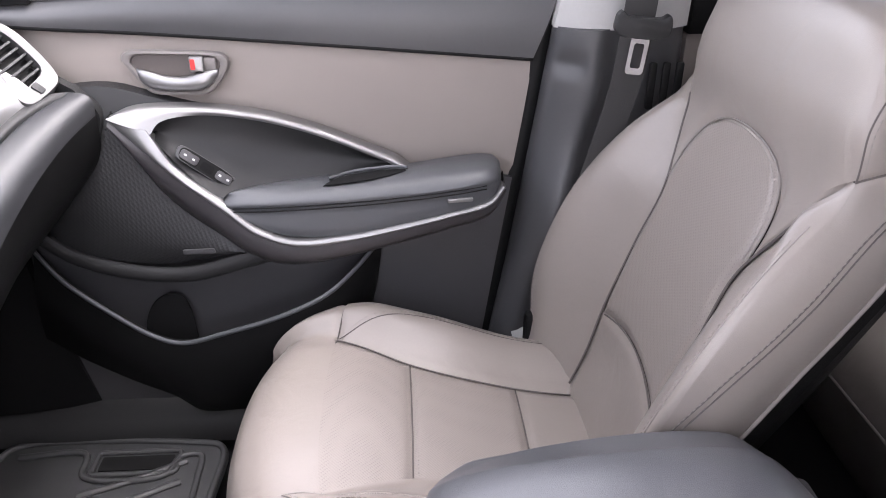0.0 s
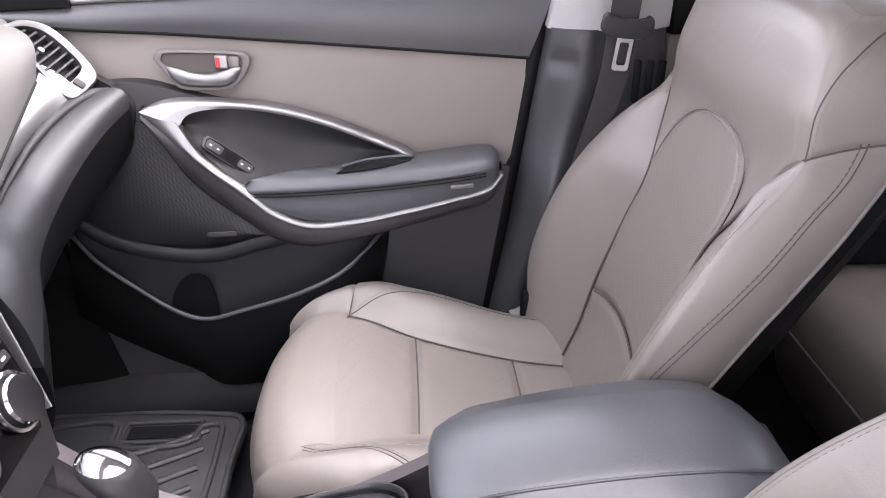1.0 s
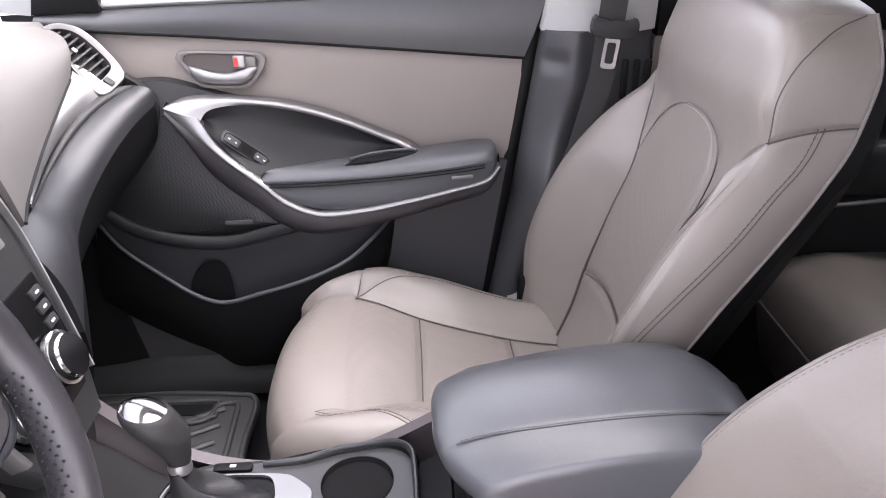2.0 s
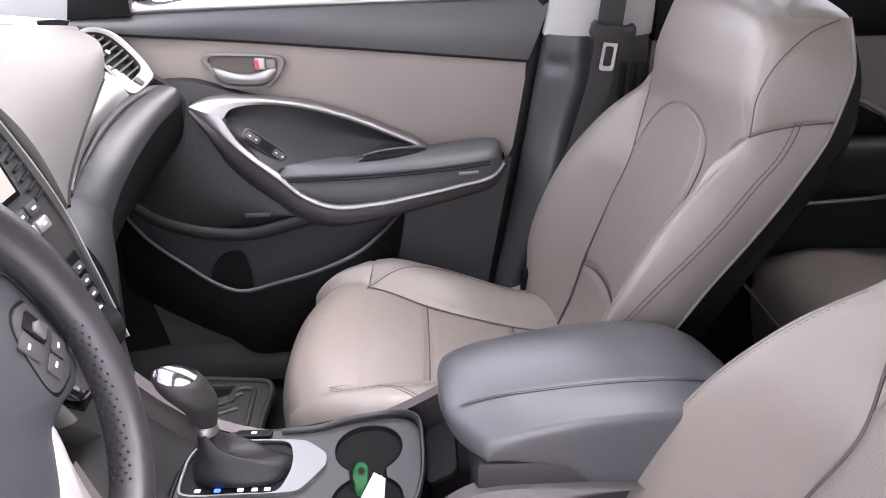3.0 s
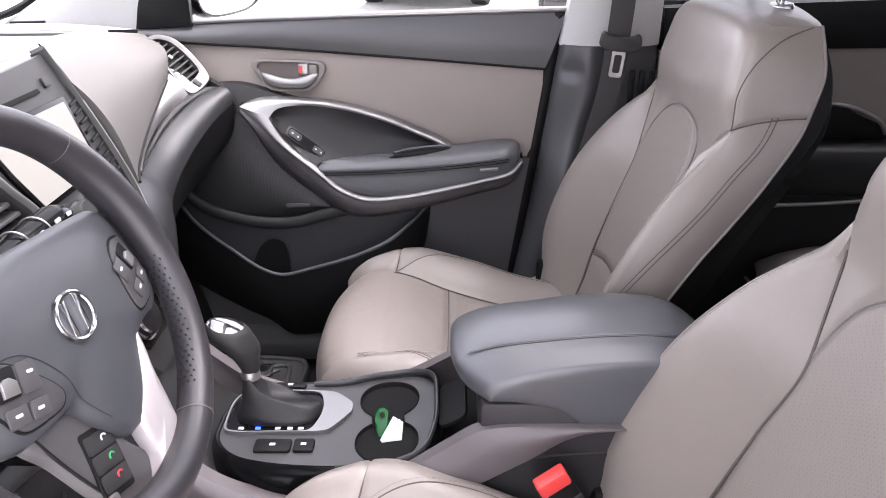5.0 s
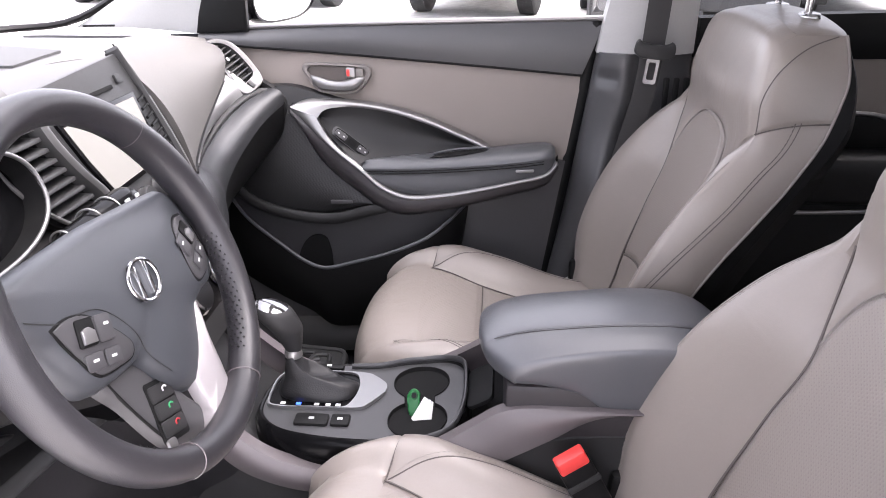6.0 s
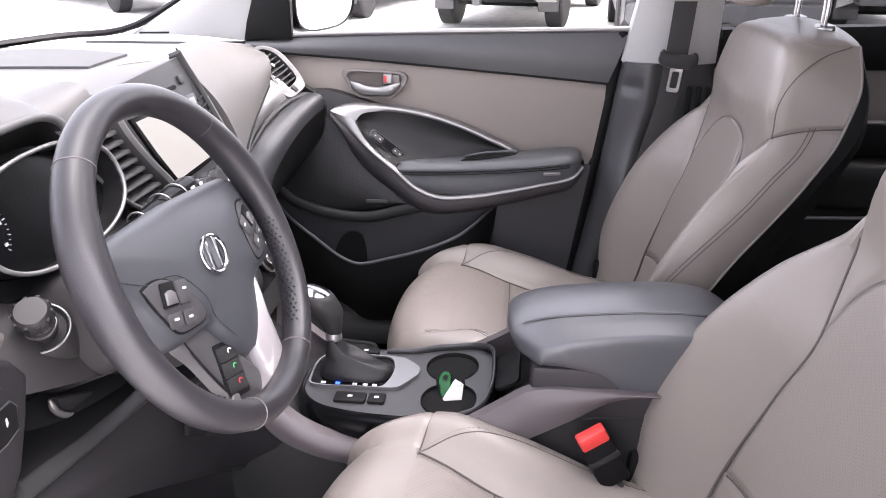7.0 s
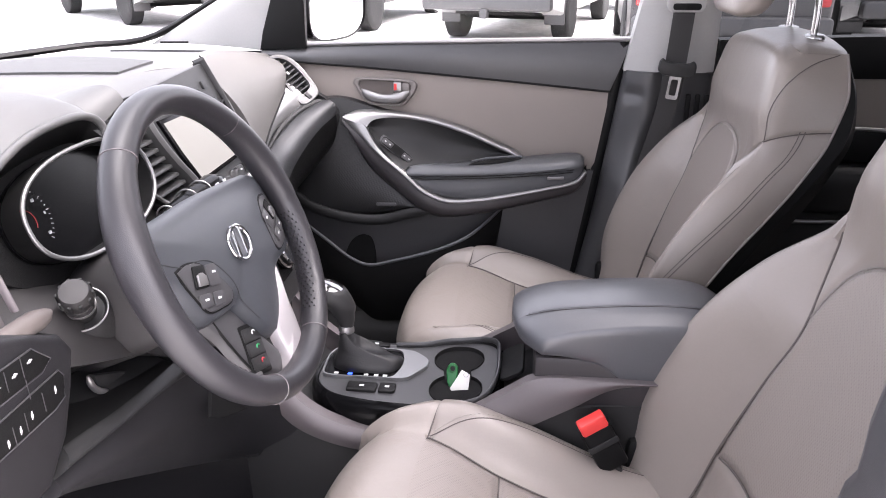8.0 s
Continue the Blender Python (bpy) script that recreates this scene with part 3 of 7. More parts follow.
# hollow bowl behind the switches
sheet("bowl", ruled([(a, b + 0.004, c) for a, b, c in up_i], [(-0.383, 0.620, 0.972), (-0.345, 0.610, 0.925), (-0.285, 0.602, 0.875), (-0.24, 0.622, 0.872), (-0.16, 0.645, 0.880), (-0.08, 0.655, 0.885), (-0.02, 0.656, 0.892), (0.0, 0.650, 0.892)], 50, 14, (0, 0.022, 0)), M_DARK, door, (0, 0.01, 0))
# padded armrest
rings = []
for x, yb, zt, yf, zf, zb, yfb in ((-0.284, 0.596, 0.879, 0.590, 0.874, 0.864, 0.590), (-0.270, 0.618, 0.884, 0.586, 0.876, 0.852, 0.588), (-0.20, 0.648, 0.888, 0.580, 0.880, 0.818, 0.584), (-0.10, 0.664, 0.893, 0.576, 0.886, 0.812, 0.583), (0.0, 0.672, 0.903, 0.575, 0.894, 0.824, 0.585), (0.08, 0.680, 0.911, 0.577, 0.902, 0.842, 0.59), (0.13, 0.684, 0.914, 0.584, 0.907, 0.856, 0.598), (0.150, 0.684, 0.911, 0.600, 0.904, 0.868, 0.610), (0.158, 0.684, 0.904, 0.625, 0.898, 0.878, 0.63)):
    rings.append(spl([(x, yb, zt - 0.004), (x, (yb + yf) / 2, zt + 0.002), (x, yf + 0.012, zf + 0.004), (x, yf, zf - 0.007), (x, yf + 0.004, zf - 0.018), (x, yfb, zb), (x, yb, zb)], 26))
rings = np.array(rings)
rings = np.stack([spl(rings[:, k], 44) for k in range(26)], 1)
loft("armrest", rings, M_ARM, door, "padded charcoal vinyl armrest")
for dz, nm in ((-0.013, "seam"), (-0.019, "seam")):
    tube(nm, spl([(-0.27, 0.5865, 0.877 + dz), (-0.20, 0.5805, 0.880 + dz), (-0.10, 0.5768, 0.886 + dz), (0.0, 0.576, 0.894 + dz), (0.08, 0.578, 0.902 + dz), (0.13, 0.585, 0.907 + dz)], 40), 0.0011, M_DARKER, door, nv=6)
slot = spl([(-0.128, 0.600), (-0.112, 0.622), (-0.078, 0.636), (-0.010, 0.636), (0.004, 0.628), (-0.022, 0.613), (-0.070, 0.602), (-0.128, 0.600)], 50)[:-1]
# no recess here: a thin black slab gives the opening's shade
slab("grip_slot", slot, M_CARPET_SHADE, door, lambda a, b, c: (a, b, 0.8985 + 0.095 * (a + 0.07) + c), 0.0012, 0.0004, "thin black slab for the shaded grip opening in the armrest")
tube("grip_lip", [(a, b, 0.9022 + 0.095 * (a + 0.07)) for a, b in spl([(-0.120, 0.621), (-0.080, 0.640), (-0.010, 0.640), (0.006, 0.630)], 24)], 0.0022, M_ARM, door, rb=0.003)
slab("armrest_badge", rounded(0.040, 0.007, 0.002), M_SILVER, door, basis((0.088, 0.581, 0.873), (1, 0.02, 0.05), (0, 0, 1)), 0.004, 0.001, "small silver badge")
# window and lock switches
sw = basis((-0.311, 0.6245, 0.919), (0.052, 0.006, -0.043), (0.05, 0.05, 0.06))
LENS = spl([(-0.050, 0.004), (-0.047, 0.0095), (-0.040, 0.0112), (0.0, 0.0115), (0.034, 0.0108), (0.046, 0.0075), (0.0505, 0.0), (0.047, -0.0075), (0.036, -0.0112), (0.0, -0.0110), (-0.030, -0.0102), (-0.046, -0.0075), (-0.050, 0.004)], 60)[:-1]
slab("switch_surround", LENS * 1.05, M_BAND, door, sw, 0.0030, 0.0012, "charcoal switch surround")
slab("switch_panel", LENS * 0.95, M_DARKER, door, lambda a, b, c: sw(a, b, c + 0.0008), 0.0030, 0.0008, "gloss black switch panel")
# black slab laid on the panel for the dark inside of the well
slab("switch_well", rounded(0.021, 0.014, 0.004), M_CARPET_SHADE, door, lambda a, b, c: sw(a + 0.001, b, c + 0.0036), 0.0006, 0)
for u, w in ((-0.030, 0.030), (0.030, 0.026)):
    slab("switch", rounded(w, 0.0145, 0.004), M_BAND, door, lambda a, b, c, u=u: sw(a + u, b, c + 0.0034), 0.0034, 0.0014)
    for du in (-0.007, 0.007):
        slab("switch_mark", rounded(0.0048, 0.0030, 0.001), M_WHITE, door, lambda a, b, c, u=u, du=du: sw(a + u + du, b, c + 0.0066), 0.0006, 0)
# inside handle
hb = basis((-0.348, 0.689, 1.056), (1, 0, -0.02), (0, 0, 1))
bez = spl([(-0.0815, 0.018), (-0.079, 0.027), (-0.070, 0.0325), (-0.05, 0.034), (0.0, 0.0335), (0.060, 0.0315), (0.074, 0.0285), (0.0815, 0.020), (0.080, 0.008), (0.068, -0.012), (0.052, -0.029), (0.040, -0.0345), (0.0, -0.036), (-0.034, -0.0355), (-0.048, -0.030), (-0.066, -0.006), (-0.0815, 0.018)], 80)[:-1]
inner = bez * np.array([0.84, 0.80])
R = []
for k, (s, h) in enumerate(((1.0, 0.0), (1.0, 0.005), (0.97, 0.009), (0.90, 0.010), (0.84, 0.008), (0.80, -0.004), (0.80, -0.02))):
    sc = np.array([s, s - 0.03 * (s < 0.95)])
    R.append([tuple(hb(a, b, h)) for a, b in bez * sc])
loft("handle_bezel", R, M_BEZEL, door, "taupe bezel round the inside handle", caps=False)
# flat plate, coloured darker than the bezel to hold the hollow's shade
slab("handle_cup", inner, M_ENDROLL, door, lambda a, b, c: hb(a, b, c + 0.0015), 0.002, 0, "grey plate for the handle hollow, its shade put into the colour")
R = []
for x, z0, z1, h in ((-0.062, 0.000, 0.005, 0.005), (-0.056, -0.012, 0.005, 0.011), (-0.044, -0.024, 0.003, 0.015), (-0.02, -0.0275, -0.003, 0.018), (0.012, -0.027, -0.005, 0.020), (0.034, -0.026, 0.001, 0.020), (0.052, -0.018, 0.005, 0.017), (0.064, -0.004, 0.006, 0.011)):
    R.append([tuple(hb(x, (z0 + z1) / 2 + (z1 - z0) / 2 * math.cos(q), h * (0.65 + 0.5 * math.sin(q)))) for q in np.linspace(0, 2 * np.pi, 12, endpoint=False)])
loft("handle_lever", np.stack([spl(np.array(R)[:, k], 20) for k in range(12)], 1), M_SILVER, door, "satin silver pull lever")
slab("lock_button", rounded(0.022, 0.024, 0.003), M_SILVER, door, lambda a, b, c: hb(a + 0.034, b + 0.0145, c + 0.004), 0.014, 0.003, "silver lock button")
slab("lock_pivot", rounded(0.020, 0.020, 0.003), M_BEZEL, door, lambda a, b, c: hb(a + 0.053, b + 0.0135, c + 0.003), 0.008, 0.003, "grey lock pivot")
slab("lock_mark", rounded(0.007, 0.016, 0.002), M_RED, door, lambda a, b, c: hb(a + 0.029, b + 0.015, c + 0.0182), 0.0006, 0, "red lock mark")
# map pocket: near-black face holds its shade, the lighter rim a highlight
rim = [(-0.615, 0.628, 0.778), (-0.57, 0.602, 0.735), (-0.487, 0.574, 0.682), (-0.43, 0.570, 0.640), (-0.385, 0.569, 0.624), (-0.308, 0.570, 0.641), (-0.21, 0.572, 0.671), (-0.134, 0.585, 0.703), (-0.085, 0.620, 0.733), (-0.040, 0.672, 0.765)]
low = [(-0.64, 0.632, 0.60), (-0.58, 0.622, 0.56), (-0.49, 0.612, 0.51), (-0.43, 0.608, 0.48), (-0.385, 0.606, 0.445), (-0.308, 0.606, 0.445), (-0.21, 0.61, 0.445), (-0.150, 0.625, 0.45), (-0.105, 0.648, 0.50), (-0.055, 0.674, 0.66)]
sheet("map_pocket", ruled(rim, low, 50, 16, (0, -0.014, 0)), M_DARKER, door, (0, 0.01, 0), "charcoal plastic door pocket with its shade put into the colour")
tube("pocket_rim", spl(rim, 60), 0.0032, M_ARM, door, rb=0.0045)
# slab stands proud of the wall; its black replaces the hollow's shade
slab("bottle_recess", spl([(-0.066, -0.075), (-0.056, -0.020), (-0.034, 0.018), (-0.008, 0.032), (0.014, 0.026), (0.024, -0.005), (0.026, -0.075)], 30), M_CARPET_SHADE, door, basis((-0.405, 0.640, 0.650), (1, 0, 0), (0, -0.05, 1)), 0.004, 0.002, "raised black slab for the shade of the round bottle hollow")
# mirror corner
slab("mirror_corner", [(-0.665, 1.155), (-0.545, 1.160), (-0.535, 1.30), (-0.53, 1.40), (-0.57, 1.36), (-0.62, 1.28), (-0.652, 1.20)], M_DARKER, door, lambda a, b, c: (a, 0.695 - 0.12 * (b - 1.16) - c, b), 0.02, 0.006, "black window corner cover")
# door skin outside
sheet("outer_skin", ruled([(-0.80, 0.86, 1.13), (-0.2, 0.90, 1.14), (0.27, 0.90, 1.15)], [(-0.80, 0.86, 0.36), (-0.2, 0.88, 0.36), (0.16, 0.88, 0.36)], 14, 12, (0, 0.05, 0)), M_BODY, door, (0, -0.02, 0), "dark painted outer door skin")
sheet("door_shelf", ruled([(-0.66, 0.70, 1.158), (0.255, 0.712, 1.180)], [(-0.70, 0.87, 1.13), (0.27, 0.905, 1.152)], 10, 4), M_BODY, door, (0, 0, -0.02), "dark painted door top edge")

# outside mirror
mirror = thing("side_mirror", "black door mirror with a reflecting glass", "mirror", (-0.62, 0.92, 1.12))
mb = basis((-0.530, 0.965, 1.235), (-0.52, -0.85, 0), (0, 0, 1))


def egg(k, n=32):
    return [(0.104 * k * math.copysign(abs(math.cos(q))**0.65, math.cos(q)), 0.082 * k * math.copysign(abs(math.sin(q))**0.65, math.sin(q)) - 0.012 * k * math.cos(q)) for q in np.linspace(0, 2 * np.pi, n, endpoint=False)]


loft("housing", [[tuple(mb(a, b, h)) for a, b in egg(k)] for k, h in ((0.94, 0.010), (1.06, 0.002), (1.12, 0.012), (1.14, 0.04), (1.02, 0.08), (0.75, 0.11), (0.2, 0.125))], M_GLOSSBLK, mirror)
M_MIRROR = mat_new("mirror_glass", (0.6, 0.62, 0.62), 0.03, metal=1.0, spread=0.0, stain=0.0)
slab("mirror_glass", egg(1.0), M_MIRROR, mirror, lambda a, b, c: mb(a, b, 0.008 - c), 0.003, 0)
tube("arm", spl([(-0.62, 0.72, 1.16), (-0.63, 0.82, 1.155), (-0.62, 0.95, 1.18)], 12), 0.03, M_GLOSSBLK, mirror, rb=0.022)

# ---- front seats ----
SPINE = [(0.255, 0.585), (0.283, 0.660), (0.301, 0.727), (0.338, 0.835), (0.376, 0.942), (0.412, 1.050), (0.424, 1.100), (0.433, 1.150), (0.440, 1.190), (0.448, 1.222), (0.464, 1.246)]
_sp = np.array(SPINE)
SPX = table(_sp[:, 1], _sp[:, 0])
SEAT_Y = 0.345
T_WO = table([0.585, 0.68, 0.78, 0.88, 0.98, 1.05, 1.08, 1.12, 1.18, 1.22, 1.246], [0.232, 0.252, 0.259, 0.254, 0.234, 0.214, 0.209, 0.205, 0.193, 0.181, 0.161])
T_WI = table([0.585, 0.727, 0.85, 0.944, 0.99, 1.05, 1.085, 1.12, 1.18, 1.246], [0.118, 0.124, 0.126, 0.127, 0.150, 0.182, 0.200, 0.190, 0.179, 0.155])
T_HC = table([0.585, 0.68, 0.78, 0.88, 0.96, 1.02, 1.06, 1.08, 1.15, 1.246], [0.050, 0.078, 0.083, 0.072, 0.049, 0.024, 0.006, 0.0, 0.0, 0.0])
T_TOP = table([0.585, 1.17, 1.21, 1.235, 1.246], [0, 0, 0.003, 0.010, 0.022])
ZTOP = 1.085
PIPE_T = table([0.585, 0.80, 0.88, 0.94, 1.00, 1.06, 1.10, 1.16, 1.246], [0.60, 0.71, 0.75, 0.805, 0.85, 0.84, 0.86, 0.94, 1.0])
_zb = [0.585, 0.70, 0.80, 0.90, 1.00, 1.08, 1.15, 1.20, 1.246]
B_X = table(_zb, [0.290, 0.345, 0.390, 0.440, 0.504, 0.556, 0.566, 0.558, 0.553])
B_Z = table(_zb, [0.615, 0.745, 0.830, 0.912, 1.005, 1.085, 1.153, 1.196, 1.226])
B_W = table(_zb, [0.218, 0.236, 0.242, 0.237, 0.224, 0.209, 0.191, 0.174, 0.152])


def back_point(a, z, push=0.0):
    """The front of the backrest at lateral place a and spine height z."""
    z = np.asarray(z, float)
    a = np.asarray(a, float)
    sl = (SPX(z + 0.01) - SPX(z - 0.01)) / 0.02
    n = 1 / np.sqrt(1 + sl * sl)
    wi, wo, hc = T_WI(z), T_WO(z), T_HC(z)
    k3 = np.clip((z - 0.975) / 0.11, 0, 1)
    k3 = k3 * k3 * (3 - 2 * k3)
    wc = wo - 0.008 - 0.038 * k3
    b = np.abs(a)
    r = np.clip((b - wi) / np.maximum(wc - wi, 1e-3), 0, 1)
    rise = hc * (r * r * (3 - 2 * r))**0.85
    o = np.clip((b - wc) / (wo - wc), 0, 1)
    round_ = (0.008 + 0.002 * k3) * (1 - np.sqrt(np.maximum(1 - o**2, 0)))
    dish = 0.006 * (1 - np.clip(b / wi, 0, 1)**2)
    f = rise - round_ - dish + push - T_TOP(z)
    k = np.clip((z - 1.13) / 0.116, 0, 1)
    k2 = np.clip((z - 1.0) / 0.12, 0, 1)
    f = f - 0.007 * k2 * k2 * (3 - 2 * k2) * np.clip(b / wo, 0, 1)**2.4
    fall = 0.012 * k * k * (3 - 2 * k) * np.clip(b / wo, 0, 1)**3
    # the shoulders stand forward of the bolsters' ends
    q = np.clip((z - 1.04) / 0.095, 0, 1)
    f = f + 0.021 * q * q * (3 - 2 * q)
    return np.stack(np.broadcast_arrays(SPX(z) - f * n - 0.35 * fall, SEAT_Y + a, z + f * n * sl - fall), -1)


def dip(d, depth=0.005, width=0.009):
    return -depth * np.exp(-(d / width)**2)


def spread(n):
    """0 to 1, closer together towards both ends."""
    t = np.linspace(0, 1, n)
    return 0.5 * t + 0.5 * (0.5 - 0.5 * np.cos(np.pi * t))


def stitches(name, path, parent, mat, step=0.0075, length=0.0048, r=0.0007):
    """A row of small thread stitches along a path, as one part."""
    p = np.array(path)
    d = np.r_[0, np.cumsum(np.linalg.norm(np.diff(p, axis=0), axis=1))]
    V, F = [], []
    for s in np.arange(step, d[-1] - step, step):
        e = [np.array([np.interp(q, d, p[:, k]) for k in range(3)]) for q in (s - length / 2, s, s + length / 2)]
        t = (e[2] - e[0]) / (np.linalg.norm(e[2] - e[0]) + 1e-9)
        u = np.cross(t, (0.3, 0.5, 0.8))
        u /= np.linalg.norm(u)
        w = np.cross(t, u)
        o = len(V)
        for q, k in zip(e, (0.4, 1.0, 0.4)):
            V += [q + r * k * (u * x + w * y) for x, y in ((1, 0), (0, 1), (-1, 0), (0, -1))]
        for i in range(2):
            for j in range(4):
                F.append((o + 4 * i + j, o + 4 * i + (j + 1) % 4, o + 4 * i + 4 + (j + 1) % 4, o + 4 * i + 4 + j))
        F += [(o, o + 1, o + 2, o + 3), (o + 11, o + 10, o + 9, o + 8)]
    return link(name, V, F, mat, parent)


seat = thing("front_seat", "taupe leather front passenger seat with stitched bolsters", "car seat", (0.05, SEAT_Y, 0.36), "front seats")
ZK, ZA, ZL = 0.950, 1.067, 0.727


def low_seam(a):
    return ZL + 0.022 * (1 - (np.asarray(a) / 0.118)**2)


def arch(z):
    q = np.clip((np.asarray(z) - ZK) / (ZA - ZK), 0, 1)
    return T_WI(ZK) * np.maximum(1 - q**3.2, 0)**0.45


# lower lumbar piece
u, v = spread(60) * 2 - 1, spread(26)
A = u[:, None] * np.ones((1, 26))
a0 = A * 0.116
z = 0.585 + (low_seam(a0) - 0.585) * v[None, :]
a = A * T_WI(z)
d = np.minimum((1 - np.abs(A)) * 0.116, (low_seam(a0) - z))
sheet("lumbar_panel", back_point(a, z, dip(d)), M_LEATHER, seat)
# insert with its arched top
v = spread(110)
U = u[:, None] * np.ones((1, 110))
z = low_seam(U * 0.118) + (ZA - low_seam(U * 0.118)) * v[None, :]
half = np.where(z > ZK, np.maximum(arch(z), 0.004), T_WI(z))
a = U * half
zz = np.where(z > ZK, z, z)
d = np.minimum((1 - np.abs(U)) * half, z - low_seam(a))
d = np.minimum(d, np.where(z > ZK, (ZA - z) + 0.3 * (1 - np.abs(U)) * half, 1))
sheet("seat_insert", back_point(a, z, dip(d, 0.006) + 0.004 * np.sin(np.pi * np.clip(v, 0, 1))[None, :]), M_INSERT, seat, label="perforated taupe leather insert")
# upper panel over the arch
n = 201
th = np.linspace(0, 1, n)
zin = np.where(th < 0.5, ZK + (ZA - ZK) * np.sin(np.pi * th), ZK + (ZA - ZK) * np.sin(np.pi * th))
ain = -arch(zin) * np.where(th < 0.5, 1, -1)
zt = 1.246
so = np.clip(np.abs(th - 0.5) * 2, 0, 1)
zo = np.where(so > 0.34, zt - (zt - ZK) * ((so - 0.34) / 0.66), zt)
ao = np.where(so > 0.34, np.where(zo > ZTOP, T_WO(zo), T_WI(zo)), T_WO(zt) * so / 0.34) * np.where(th < 0.5, -1, 1)
v = spread(48)[None, :]
a = ain[:, None] * (1 - v) + ao[:, None] * v
z = zin[:, None] * (1 - v) + zo[:, None] * v
d = np.minimum(v * 0.12, (1 - v) * 0.08 + 0 * a) * np.clip(np.abs(zo - zin)[:, None] * 12, 0.15, 1)
dd = dip(d, 0.005) * np.where(v > 0.5, np.clip((1.13 - zo[:, None]) / 0.05, 0, 1), 1)
sheet("upper_panel", back_point(a, z, dd), M_LEATHER, seat)
# bolsters and sides
for s in (-1, 1):
    zs = 0.585 + (ZTOP - 0.585) * spread(90)
    t = spread(40)
    Z = zs[:, None] + 0 * t[None, :]
    a = T_WI(Z) + (T_WO(Z) - T_WI(Z)) * t[None, :]
    d = np.minimum((a - T_WI(Z)), (ZTOP - Z) + 0.03)
    sheet("bolster", back_point(s * a, Z, dip(d, 0.005)), M_LEATHER, seat)
    # side, from the front edge back to the piping, cut by a seam at the shoulder
    def side_point(z, t):
        z, t = np.broadcast_arrays(np.asarray(z, float), np.asarray(t, float))
        F = back_point(s * T_WO(z), z, 0)
        B = np.stack([B_X(z), SEAT_Y + s * B_W(z), B_Z(z)], -1)
        return F * (1 - t[..., None]) + B * t[..., None] + (np.sin(np.pi * t) * np.clip((1.246 - z) / 0.05, 0, 1))[..., None] * np.array([0, s * 0.013, 0])

    def shoulder_point(z, t, push=0.0):
        """Rounds from the upper panel over to the piping."""
        z, t = np.broadcast_arrays(np.asarray(z, float), np.asarray(t, float))
        U = back_point(s * T_WO(z), z, 0)
        E_ = np.stack([B_X(z), SEAT_Y + s * B_W(z), B_Z(z)], -1)
        dx, dy, dz = E_[..., 0] - U[..., 0], np.abs(E_[..., 1] - U[..., 1]), E_[..., 2] - U[..., 2]
        k = np.clip((1.246 - z) / 0.05, 0, 1)
        P1 = U + np.stack([0.15 * dx, s * k * (0.6 * dy + 0.008), 0.2 * dz], -1)
        P2 = E_ - np.stack([0.5 * dx, -s * k * 0.010, 0.2 * dz], -1)
        q = t[..., None]
        return (1 - q)**3 * U + 3 * q * (1 - q)**2 * P1 + 3 * q * q * (1 - q) * P2 + q**3 * E_ - np.array([0, s, 0]) * np.asarray(push, float)[..., None]

    def cut_at(t):
        return ZTOP + 0.012 * t + 0.006 * np.sin(np.pi * t)

    def side_surf(z, t):
        w = np.clip((z - cut_at(t) + 0.20) / 0.20, 0, 1)
        w = (w * w * (3 - 2 * w))[..., None]
        return side_point(z, t) * (1 - w) + shoulder_point(z, t, 0 * z) * w

    t = spread(20)[None, :]
    cut = cut_at(t)
    v = spread(90)[:, None]
    Z = 0.585 + (cut - 0.585) * v
    P = side_surf(Z, t * PIPE_T(Z))
    P[..., 1] += s * dip(np.abs(Z - cut), 0.002, 0.004)
    sheet("side_panel", P, M_LEATHER, seat)
    sheet("side_shell", side_surf(Z, 1 - (1 - PIPE_T(Z)) * t), M_DARKER, seat, label="black plastic edge of the seat back")
    v = spread(44)[:, None]
    Z = cut + (1.246 - cut) * v
    sheet("shoulder_panel", shoulder_point(Z, t * PIPE_T(Z), -dip(np.abs(Z - cut), 0.002, 0.004)), M_LEATHER, seat)
    sheet("shoulder_shell", shoulder_point(Z, 1 - (1 - PIPE_T(Z)) * t, 0 * Z), M_DARKER, seat)
    zs = np.linspace(0.585, 1.246, 90)
    E = side_point(zs, np.ones(90))
    low_ = (zs < cut_at(PIPE_T(zs)))[:, None]
    E2 = np.where(low_, side_surf(zs, PIPE_T(zs)), shoulder_point(zs, PIPE_T(zs), 0 * zs))
    tube("piping", E2 + np.array([0, s * 0.0015, 0]), 0.0024, M_PIPING, seat, nv=8, up=(0, 1, 0))
    tube("shoulder_seam", shoulder_point(cut_at(t[0]), t[0], 0 * t[0]) - np.array([0, s * 0.0012, 0]), 0.0011, M_SEAM, seat, nv=6)
    zf = np.linspace(0.60, 1.102, 70)
    tf = np.interp(zf, [0.60, 0.80, 0.85, 0.91, 0.965, 1.04, 1.103], [0.04, 0.09, 0.19, 0.30, 0.40, 0.485, 0.555])
    for off in (-0.03, 0.03):
        tube("french_seam", side_surf(zf, tf + off) + np.array([0, s * 0.0003, 0]), 0.0009, M_SEAM, seat, nv=6, up=(0, 1, 0))
    zc = np.linspace(0.60, ZTOP - 0.050, 70)
    tube("crest_seam", back_point(s * (T_WO(zc) - 0.009), zc, 0.0), 0.0008, M_PIPING, seat, nv=6, up=(0, 1, 0))
    for off in (-0.035, 0.035):
        stitches("stitching", side_surf(zf, tf + off) + np.array([0, s * 0.0006, 0]), seat, M_STITCH)
    stitches("stitching", back_point(s * (T_WO(zs[:60]) - 0.013), zs[:60], 0.0002), seat, M_STITCH)
